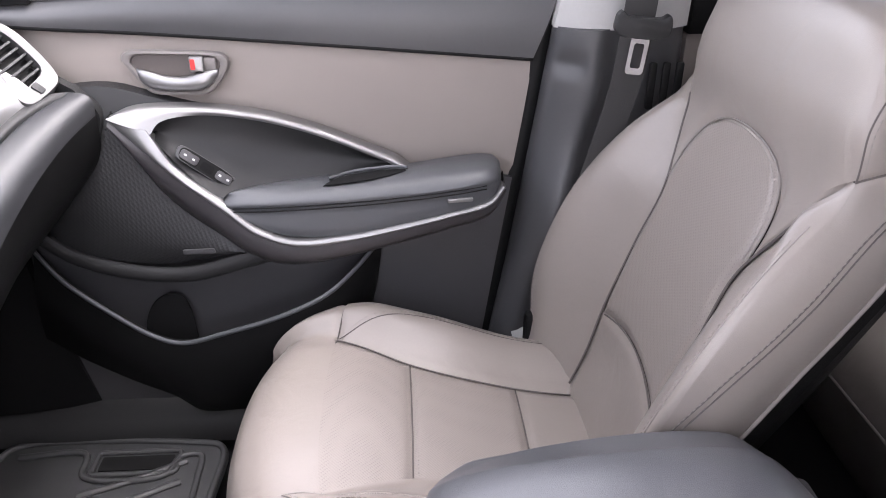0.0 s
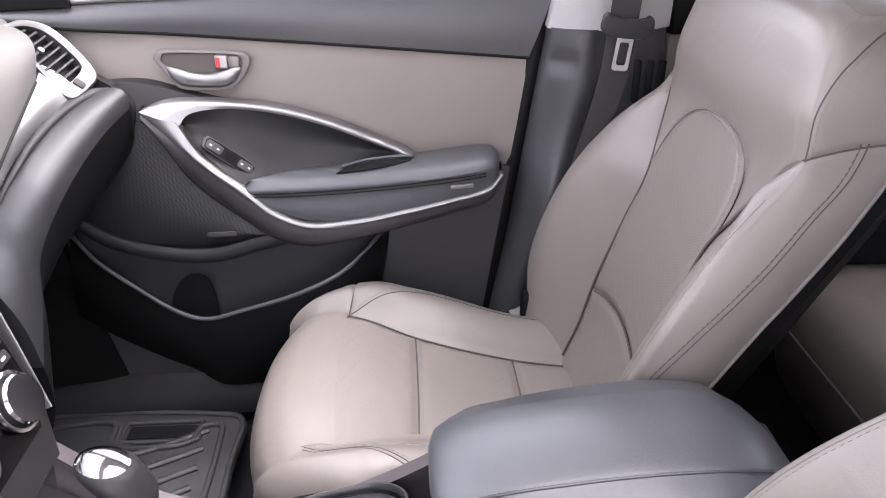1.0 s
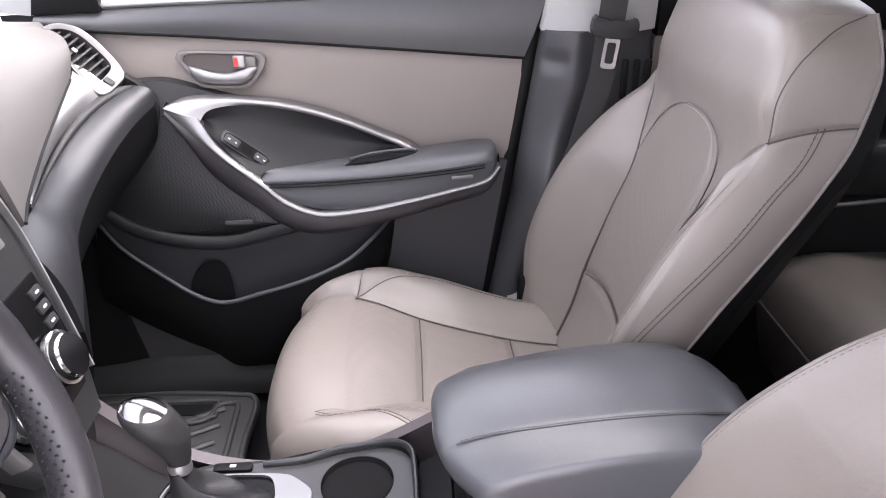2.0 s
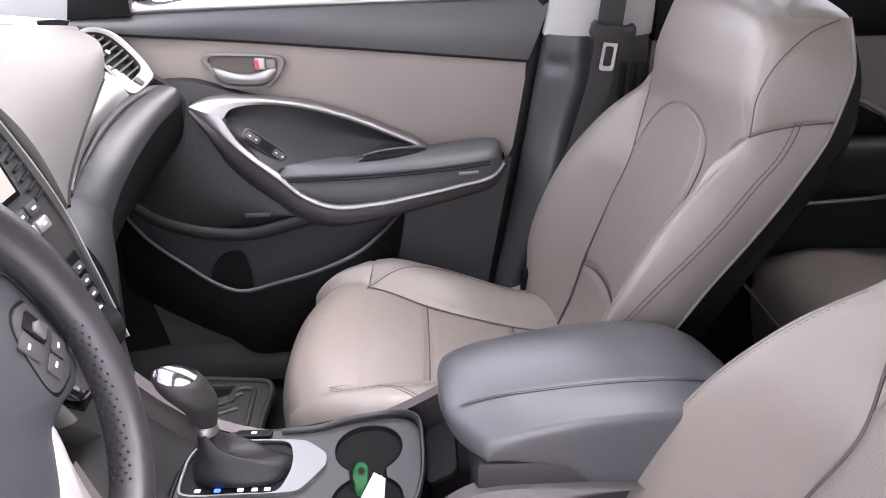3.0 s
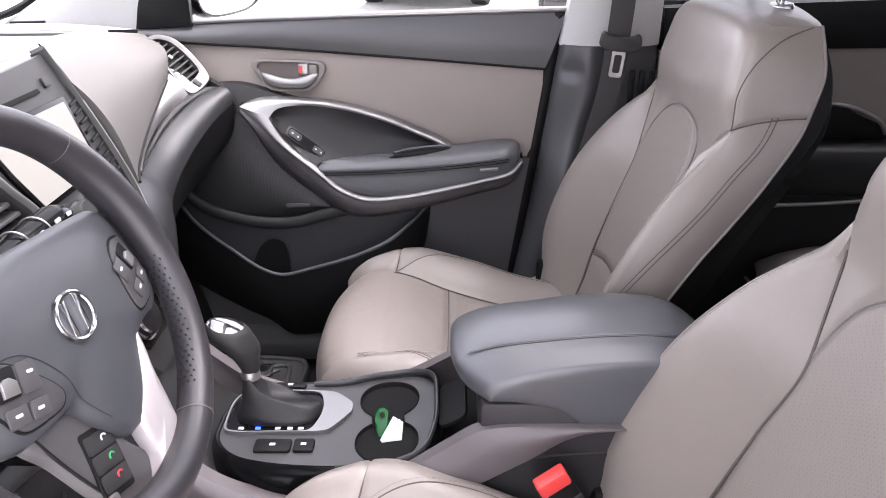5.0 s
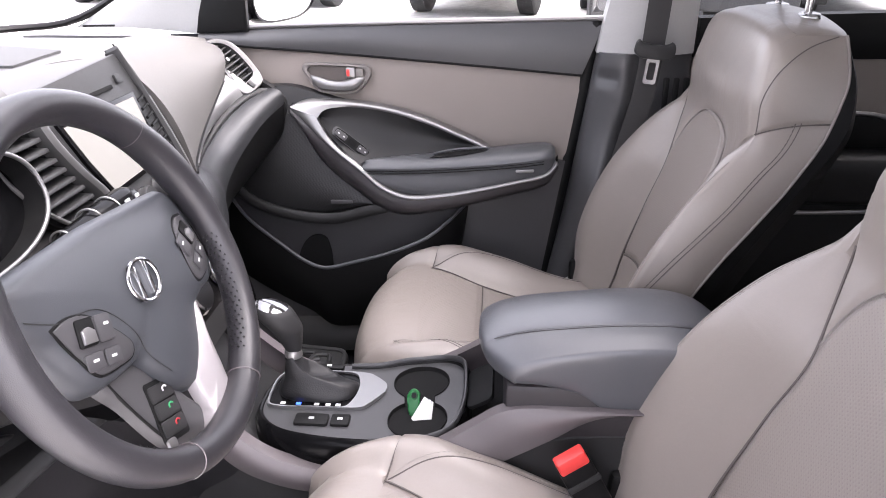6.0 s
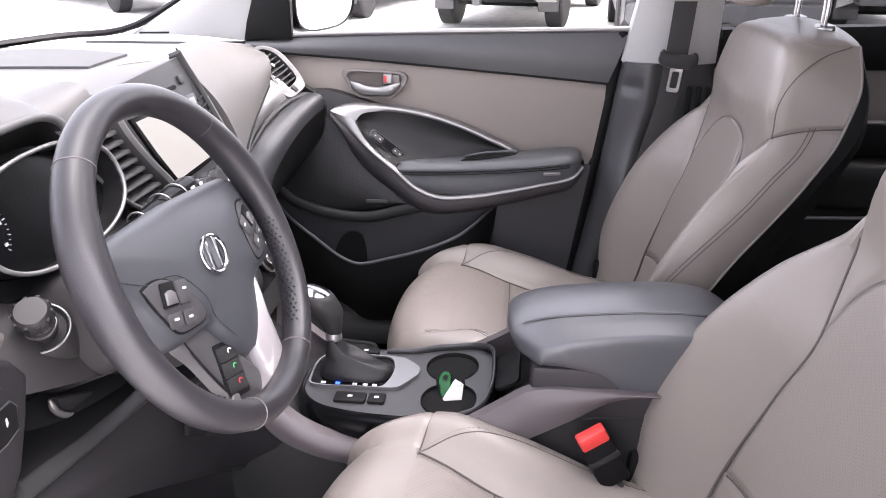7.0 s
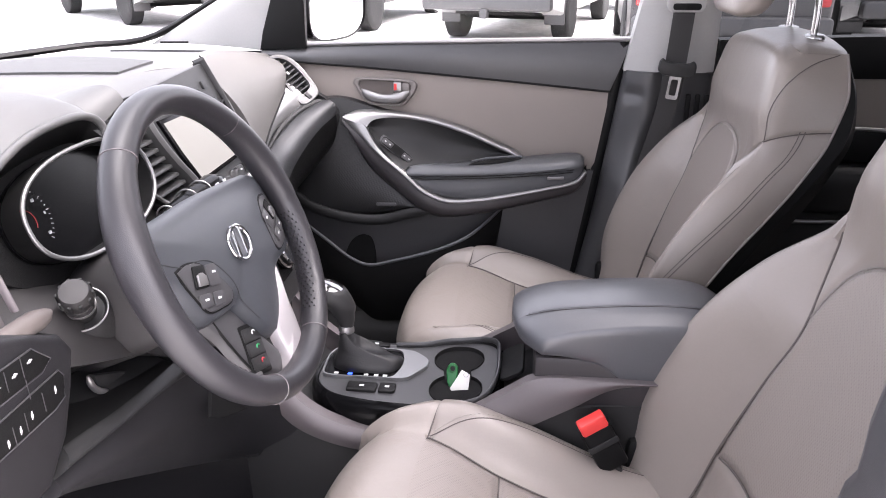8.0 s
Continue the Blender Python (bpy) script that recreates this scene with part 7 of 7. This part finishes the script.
slab("tag_hole", ring_out(0.0042, 14), M_DARKER, key, lambda a, b, c: kb(a + 0.0005, b + 0.012, c + 0.0071), 0.0005, 0)
pb = basis((-0.085, -0.085, 0.700), (1, 0.05, -0.02), (0.0, 0.66, 0.75))
slab("paper_label", [(-0.0097, -0.0071), (0.0044, -0.0226), (0.0209, -0.0197), (0.024, 0.0181), (0.0095, 0.0265)], M_PAPER, key, pb, 0.0012, 0.0003, "white paper label")
tube("tag_ring", [pb(0.017 + 0.004 * math.cos(q), 0.018 + 0.004 * math.sin(q), 0.002) for q in np.linspace(0, 2 * np.pi, 16, endpoint=False)], 0.0006, M_CHROME, key, nv=6, closed=True, up=(0, -0.75, 0.66), label="thin steel ring")

# driver's belt buckle
buckle = thing("seat_belt_buckle", "black belt buckle with a red release button", "buckle", (0.15, -0.19, 0.58))
bb = basis((0.150, -0.188, 0.692), (0.85, 0.25, 0.45), (-0.35, 0, 0.9))
slab("buckle_body", rounded(0.048, 0.085, 0.006), M_DARKER, buckle, lambda a, b, c: bb(a, b - 0.012, c), 0.024, 0.005)
slab("release_button", rounded(0.044, 0.022, 0.004), M_RED, buckle, lambda a, b, c: bb(a, b + 0.034, c + 0.006), 0.020, 0.004, "bright red release button")
tube("buckle_strap", spl([tuple(bb(0, -0.05, 0.01)), tuple(bb(0.01, -0.10, 0.0)), tuple(bb(0.02, -0.16, -0.01))], 10), 0.016, M_BELT, buckle, rb=0.005)
slab("buckle_band", rounded(0.050, 0.010, 0.002), M_DARK, buckle, lambda a, b, c: bb(a, b - 0.004, c + 0.022), 0.004, 0.001)

# ---- passenger belt on the pillar ----
belt = thing("seat_belt", "dark webbing seat belt with a steel tongue on the pillar", "seat belt", (0.33, 0.62, 0.45))
bl = spl([(0.352, 0.595, 1.34), (0.350, 0.592, 1.268), (0.343, 0.590, 1.15), (0.335, 0.588, 1.06), (0.305, 0.590, 0.92), (0.275, 0.600, 0.78), (0.25, 0.612, 0.60), (0.24, 0.615, 0.45)], 50)
w = np.array([0.0235, 0.0, 0.004])
sheet("webbing", np.stack([bl - w, bl - w * 0.33 - (0, 0.001, 0), bl + w * 0.33 - (0, 0.001, 0), bl + w], 1), M_BELT, belt, (0, 0.0025, 0), "dark grey woven webbing")
slab("belt_guide", spl([(-0.040, 0.010), (-0.034, 0.017), (-0.026, 0.012), (0.0, 0.010), (0.026, 0.012), (0.034, 0.017), (0.040, 0.010), (0.040, -0.010), (0.028, -0.018), (0.0, -0.019), (-0.028, -0.018), (-0.040, -0.010), (-0.040, 0.010)], 50)[:-1], M_DARK, belt, basis((0.344, 0.578, 1.142), (1, 0.0, -0.1), (0.06, 0, 1)), 0.014, 0.005, "black tongue holder")
tg = basis((0.340, 0.574, 1.098), (1, 0, -0.1), (0.1, 0, 1))
loft("belt_tongue", [[tuple(tg(a * k, b * k2, h)) for a, b in rounded(0.027, 0.054, 0.006)] for k, k2, h in ((1, 1, 0), (1, 1, 0.004), (0.55, 0.66, 0.004), (0.55, 0.66, 0.0), (1, 1, 0))], M_CHROME, belt, "steel belt tongue", caps=False)
slab("tongue_top", rounded(0.048, 0.012, 0.003), M_CHROME, belt, lambda a, b, c: tg(a, b + 0.030, c), 0.005, 0.001, "steel tongue shoulder")
slab("shoulder_loop", rounded(0.085, 0.050, 0.016), M_LIGHT, belt, basis((0.352, 0.592, 1.285), (1, 0, 0), (0.0, -0.12, 1)), 0.014, 0.006, "pale grey belt height cover")
slab("loop_slot", rounded(0.060, 0.014, 0.006), M_DARKER, belt, basis((0.352, 0.578, 1.272), (1, 0, 0), (0.0, -0.12, 1)), 0.002, 0.0005)
for k in range(3):
    slab("pillar_vent_slat", rounded(0.012, 0.075, 0.004), M_DARKER, belt, basis((0.388 + 0.021 * k, 0.634, 1.035), (1, 0, 0), (0.1, 0, 1)), 0.005, 0.002)
slab("sill_bracket", rounded(0.05, 0.02, 0.004), M_SILVER, belt, basis((0.24, 0.585, 0.575), (1, -0.2, 0.2), (0, 1, 0.3)), 0.006, 0.002, "pale metal belt anchor")

# rubber mat in the passenger footwell
mat_ob = thing("floor_mat", "black rubber floor mat with raised ribs", "floor mat", (-0.5, 0.35, 0.36))
mo = spl([(-0.62, 0.13), (-0.37, 0.13), (-0.345, 0.16), (-0.345, 0.45), (-0.348, 0.585), (-0.40, 0.600), (-0.74, 0.605), (-0.76, 0.58), (-0.76, 0.18), (-0.74, 0.13), (-0.62, 0.13)], 60)[:-1]
slab("mat_sheet", mo, M_RUBBER, mat_ob, lambda a, b, c: (a, b, 0.365 + c), 0.012, 0.004)
tube("mat_rim", [(a, b, 0.379) for a, b in (mo - mo.mean(0)) * 0.97 + mo.mean(0)], 0.006, M_RUBBER, mat_ob, closed=True)
for k in range(7):
    y0 = 0.17 + 0.05 * k
    tube("mat_rib", spl([(-0.58, y0, 0.380), (-0.50, y0 + 0.03, 0.380), (-0.41, y0 + 0.075, 0.380)], 10), 0.007, M_RUBBER, mat_ob, rb=0.005)
tube("mat_frame", [(-0.50 + a, 0.545 + b, 0.380) for a, b in rounded(0.15, 0.055, 0.008)], 0.005, M_RUBBER, mat_ob, closed=True)
tube("mat_border", spl([(-0.72, 0.570, 0.380), (-0.60, 0.572, 0.380), (-0.585, 0.515, 0.380), (-0.44, 0.512, 0.380), (-0.425, 0.555, 0.380), (-0.39, 0.560, 0.380), (-0.382, 0.50, 0.380), (-0.382, 0.20, 0.380)], 60), 0.006, M_RUBBER, mat_ob, rb=0.006)
slab("mat_slot", rounded(0.13, 0.034, 0.003), M_CARPET_SHADE, mat_ob, lambda a, b, c: (-0.50 + a, 0.545 + b, 0.378 + c), 0.002, 0)

# ---- rear of the cabin ----
rear = thing("rear_seat", "taupe leather rear bench seat", "car seat", (1.0, 0.0, 0.45))
for y0, y1 in ((-0.68, -0.03), (-0.01, 0.66)):
    xs = np.linspace(0, 1, 24)
    R = []
    for k in range(25):
        yy = y0 + (y1 - y0) * k / 24
        e = min(1.0, min(k, 24 - k) / 4)
        e = math.sin(e * math.pi / 2)
        c_ = spl([(0.72 + 0.05 * (1 - e), 0.48), (0.70 + 0.05 * (1 - e), 0.58), (0.73, 0.655 - 0.05 * (1 - e)), (0.82, 0.69 - 0.05 * (1 - e)), (0.95, 0.675 - 0.03 * (1 - e)), (1.22, 0.63)], 24)
        R.append([(p[0], yy, p[1]) for p in c_])
    sheet("rear_cushion", R, M_LEATHER, rear, (0.02, 0, -0.06))
    R = []
    for k in range(25):
        yy = y0 + (y1 - y0) * k / 24
        e = math.sin(min(1.0, min(k, 24 - k) / 4) * math.pi / 2)
        c_ = spl([(1.17, 0.60), (1.20 - 0.03 * e, 0.75), (1.27 - 0.03 * e, 0.98), (1.34 - 0.02 * e, 1.12), (1.38, 1.16), (1.44, 1.13)], 24)
        R.append([(p[0], yy, p[1]) for p in c_])
    sheet("rear_backrest", R, M_LEATHER, rear, (0.08, 0, 0))
boxy("rear_base", (0.76, -0.66, 0.40), (1.3, 0.64, 0.56), M_DARKER, 0.02, rear)
tube("cushion_piping", [(0.702, y, 0.585) for y in np.linspace(0.02, 0.63, 12)], 0.004, M_PIPING, rear)

rdoor = thing("rear_door", "closed rear passenger door in charcoal and taupe", "car door", (0.95, 0.72, 0.44))
sheet("top_band", ruled([(0.46, 0.705, 1.188), (0.95, 0.705, 1.202), (1.46, 0.70, 1.21)], [(0.46, 0.695, 1.100), (0.95, 0.695, 1.104), (1.46, 0.69, 1.10)], 20, 8, (0, -0.01, 0)), M_DARKER, rdoor, (0, 0.05, 0), "charcoal plastic band below the window")
sheet("cloth_panel", ruled([(0.46, 0.702, 1.098), (0.95, 0.702, 1.102), (1.46, 0.70, 1.098)], [(0.46, 0.702, 0.88), (0.95, 0.702, 0.88), (1.46, 0.70, 0.88)], 20, 8), M_CLOTH, rdoor, (0, 0.04, 0), "taupe cloth door panel")
sheet("lower_panel", ruled([(0.46, 0.690, 0.90), (0.95, 0.690, 0.90), (1.46, 0.68, 0.90)], [(0.46, 0.66, 0.44), (0.95, 0.66, 0.44), (1.46, 0.66, 0.44)], 20, 12), M_DARK, rdoor, (0, 0.05, 0), "charcoal lower door panel")
R = []
for x, d_ in ((0.62, 0.02), (0.70, 0.07), (0.9, 0.085), (1.1, 0.09), (1.25, 0.08), (1.30, 0.03)):
    R.append(spl([(x, 0.70, 0.905), (x, 0.70 - d_ * 0.7, 0.905), (x, 0.70 - d_, 0.89), (x, 0.70 - d_, 0.84), (x, 0.70 - d_ * 0.8, 0.79), (x, 0.70, 0.775)], 18))
loft("armrest", np.stack([spl(np.array(R)[:, k], 24) for k in range(18)], 1), M_DARK, rdoor, "padded charcoal armrest")
tube("silver_strip", spl([(0.66, 0.640, 0.762), (0.845, 0.622, 0.775), (1.0, 0.620, 0.790), (1.25, 0.63, 0.82)], 24), 0.004, M_SILVER, rdoor, rb=0.005, label="satin silver strip")
slab("switch_panel", [(0.70, 0.91), (0.98, 0.91), (0.97, 0.935), (0.86, 0.985), (0.70, 0.99)], M_DARKER, rdoor, lambda a, b, c: (a, 0.695 - c, b), 0.03, 0.006, "black handle panel")
tube("handle_trim", spl([(0.72, 0.66, 0.992), (0.86, 0.66, 0.988), (0.945, 0.66, 0.952), (0.965, 0.66, 0.925)], 20), 0.005, M_SILVERDK, rdoor, label="grey handle trim")
sheet("outer_skin", ruled([(0.28, 0.90, 1.15), (0.95, 0.90, 1.17), (1.5, 0.88, 1.18)], [(0.18, 0.88, 0.36), (0.95, 0.88, 0.36), (1.4, 0.87, 0.36)], 14, 10, (0, 0.05, 0)), M_BODY, rdoor, (0, -0.02, 0), "dark painted outer door skin")
sheet("door_shelf", ruled([(0.46, 0.712, 1.185), (1.46, 0.705, 1.205)], [(0.28, 0.905, 1.152), (1.5, 0.885, 1.18)], 10, 4), M_BODY, rdoor, (0, 0, -0.02))

# ---- outside: vehicles parked on the lot ----
M_TYRE = mat_new("tyre_rubber", (0.009, 0.009, 0.0095), 0.8, bump=0.6, bscale=60)
M_ALLOY = mat_new("alloy_rim", (0.5, 0.5, 0.51), 0.3, metal=0.9)
M_TINT = mat_new("tinted_window", (0.01, 0.012, 0.014), 0.08, coat=0.5)
M_LAMP = mat_new("tail_lamp_red", (0.4, 0.01, 0.012), 0.2, coat=0.6)
M_PALELAMP = mat_new("lamp_clear", (0.6, 0.6, 0.6), 0.15, coat=0.6)
M_BUMPER = mat_new("bumper_grey", (0.07, 0.07, 0.072), 0.4, metal=0.4)


def vehicle(name, label, category, paint, place, pickup=True):
    """A parked vehicle: rear axle over the origin, nose along +y."""
    v = thing(name, label, category, (0, 0, 0), "parked vehicles")

    def arch_(c, r=0.47, n=12):
        return [(c - r * math.cos(math.pi * k / n), 0.40 + r * math.sin(math.pi * k / n) * 0.98) for k in range(n + 1)]

    low_ = [(-1.25, 0.55)] + arch_(0.0) + arch_(3.5) + [(4.35, 0.45), (4.45, 0.75), (4.35, 1.02)]
    if pickup:
        side = low_ + [(3.3, 1.18), (2.75, 1.22), (2.1, 1.82), (0.95, 1.86), (0.62, 1.30), (-1.22, 1.30), (-1.28, 0.9)]
    else:
        side = low_ + [(3.3, 1.15), (2.6, 1.22), (1.9, 1.72), (0.6, 1.80), (-0.9, 1.72), (-1.20, 1.25), (-1.28, 0.9)]
    slab("body", side, paint, v, lambda a, b, c: (c - 0.94, a, b), 1.88, 0.05, seg=3)
    cabw = [(2.62, 1.26), (2.08, 1.74), (1.02, 1.78), (0.80, 1.28)] if pickup else [(2.45, 1.26), (1.85, 1.64), (0.6, 1.70), (-0.80, 1.62), (-1.0, 1.28)]
    for s in (-1, 1):
        slab("side_window", cabw, M_TINT, v, lambda a, b, c, s=s: (s * (0.935 + c), a, b), 0.012, 0.004)
        slab("tail_lamp", rounded(0.12, 0.42, 0.03), M_LAMP, v, lambda a, b, c, s=s: (s * (0.84) + a, -1.24 - c, 1.02 + b), 0.06, 0.012, "red tail lamp")
        slab("mudflap", rounded(0.30, 0.34, 0.02), M_BUMPER, v, lambda a, b, c, s=s: (s * 0.80 + a, -0.48 - c, 0.44 + b), 0.02, 0.004)
        slab("head_lamp", rounded(0.32, 0.18, 0.04), M_PALELAMP, v, lambda a, b, c, s=s: (s * 0.72 + a, 4.36 + c, 0.88 + b), 0.06, 0.012)
        for y in (0.0, 3.5):
            wc = (s * 0.84, y, 0.40)
            ty = lathe("tyre", [(0.24, -0.125), (0.36, -0.13), (0.395, -0.11), (0.40, -0.05), (0.40, 0.05), (0.395, 0.11), (0.36, 0.13), (0.24, 0.125)], M_TYRE, v, lambda a, b, c, wc=wc: (wc[0] + c, wc[1] + a, wc[2] + b), 36)
            lathe("rim", [(0.0, -0.10), (0.235, -0.10), (0.245, 0.0), (0.235, 0.10), (0.0, 0.10)], M_DARKER, ty, lambda a, b, c, wc=wc: (wc[0] + c, wc[1] + a, wc[2] + b), 28)
            for k in range(6):
                q = 2 * math.pi * k / 6
                slab("spoke", [(0.03, -0.035), (0.232, -0.022), (0.232, 0.022), (0.03, 0.035)], M_ALLOY, ty, lambda a, b, c, q=q, wc=wc, s=s: (wc[0] + s * (0.10 + c), wc[1] + a * math.cos(q) - b * math.sin(q), wc[2] + a * math.sin(q) + b * math.cos(q)), 0.022, 0.005)
    slab("rear_bumper", rounded(1.86, 0.20, 0.05), M_BUMPER, v, lambda a, b, c: (a, -1.24 - c, 0.62 + b), 0.16, 0.03, "grey rear bumper")
    slab("plate_bar", rounded(0.32, 0.15, 0.01), M_WHITE, v, lambda a, b, c: (a, -1.26 - c, 0.86 + b), 0.03, 0.004, "plain white plate")
    for s in (-1, 1):
        slab("tail_vent", rounded(0.14, 0.12, 0.01), M_DARKER, v, lambda a, b, c, s=s: (s * 0.28 + a, -1.262 - c, 0.86 + b), 0.02, 0.004)
    slab("hitch", rounded(0.10, 0.12, 0.015), M_BUMPER, v, lambda a, b, c: (a, -1.34 - c, 0.48 + b), 0.12, 0.01)
    tube("axle", [(-0.75, 0, 0.36), (0, 0, 0.36), (0.75, 0, 0.36)], 0.07, M_DARKER, v)
    slab("underbody", rounded(1.3, 4.6, 0.1), M_DARKER, v, lambda a, b, c: (a, 1.5 + b, 0.42 + c), 0.16, 0.02)
    v.matrix_basis = place
    return v


M_WHITEPAINT = mat_new("white_car_paint", (0.8, 0.8, 0.79), 0.3, coat=0.8, spread=0.02)
M_MAROON = mat_new("maroon_car_paint", (0.12, 0.012, 0.016), 0.25, coat=0.8, spread=0.02)
M_BLACKPAINT = mat_new("black_car_paint", (0.012, 0.012, 0.013), 0.25, coat=0.8, spread=0.02)
M_DKPAINT = mat_new("charcoal_car_paint", (0.035, 0.034, 0.036), 0.3, coat=0.7, spread=0.02)
M_GREYPAINT = mat_new("grey_car_paint", (0.18, 0.19, 0.2), 0.3, coat=0.7, spread=0.02)
vehicle("pickup_truck", "white pickup truck with grey bumper and tow hitch", "pickup truck", M_WHITEPAINT, pose(-0.40, 10.85, 0, 0, 0, -13))
vehicle("pickup_truck", "black pickup truck parked beside a white one", "pickup truck", M_BLACKPAINT, pose(-3.65, 11.9, 0, 0, 0, -10))
vehicle("parked_car", "grey estate car seen beyond the windscreen", "car", M_GREYPAINT, pose(-6.92, 12.98, 0, 0, 0, 48.6), False)
vehicle("parked_car", "maroon estate car far beyond the windscreen", "car", M_MAROON, pose(-19.5, 17.5, 0, 0, 0, 60), False)
vehicle("parked_car", "black estate car seen beyond the rear window", "car", M_BLACKPAINT, pose(4.95, 9.9, 0, 0, 0, -6), False)
vehicle("parked_car", "dark grey estate car parked close behind the pillar", "car", M_DKPAINT, pose(1.97, 7.9, 0, 0, 0, -4), False)
vehicle("parked_car", "grey estate car beyond the rear window", "car", M_GREYPAINT, pose(3.7, 16.5, 0, 0, 0, 80), False)
vehicle("pickup_truck", "white pickup truck facing the rear of the car", "pickup truck", M_WHITEPAINT, pose(17.5, 4.6, 0, 0, 0, 90))
vehicle("pickup_truck", "white pickup truck facing the rear of the car", "pickup truck", M_WHITEPAINT, pose(18.5, 7.6, 0, 0, 0, 92))

# slatted fence at the far edge of the lot
fence = thing("fence", "grey-green slatted metal fence along the lot", "fence", (-16.0, 17.0, 0))
M_FENCE = mat_new("fence_paint", (0.16, 0.19, 0.17), 0.6, stain=0.15)
fb = basis((-22.0, 13.0, 0.0), (16.5, 11.0, 0), (0, 0, 1))
for h in (0.35, 1.65):
    slab("rail", rounded(18.0, 0.08, 0.01), M_FENCE, fence, lambda a, b, c, h=h: fb(a + 9.0, b + h, c), 0.05, 0.005)
slat_mesh = None
for k in range(90):
    if slat_mesh is None:
        first = slab("slat", rounded(0.11, 1.8, 0.01, 2), M_FENCE, fence, lambda a, b, c: fb(a + 0.1, b + 0.98, c - 0.03), 0.02, 0)
        slat_mesh = first.data
    else:
        ob = new("slat", slat_mesh)
        ob.parent = fence
        ob.matrix_parent_inverse = Matrix.Translation(-fence.location)
        ob.location = fb(0.2 * k, 0, 0) - fb(0, 0, 0)
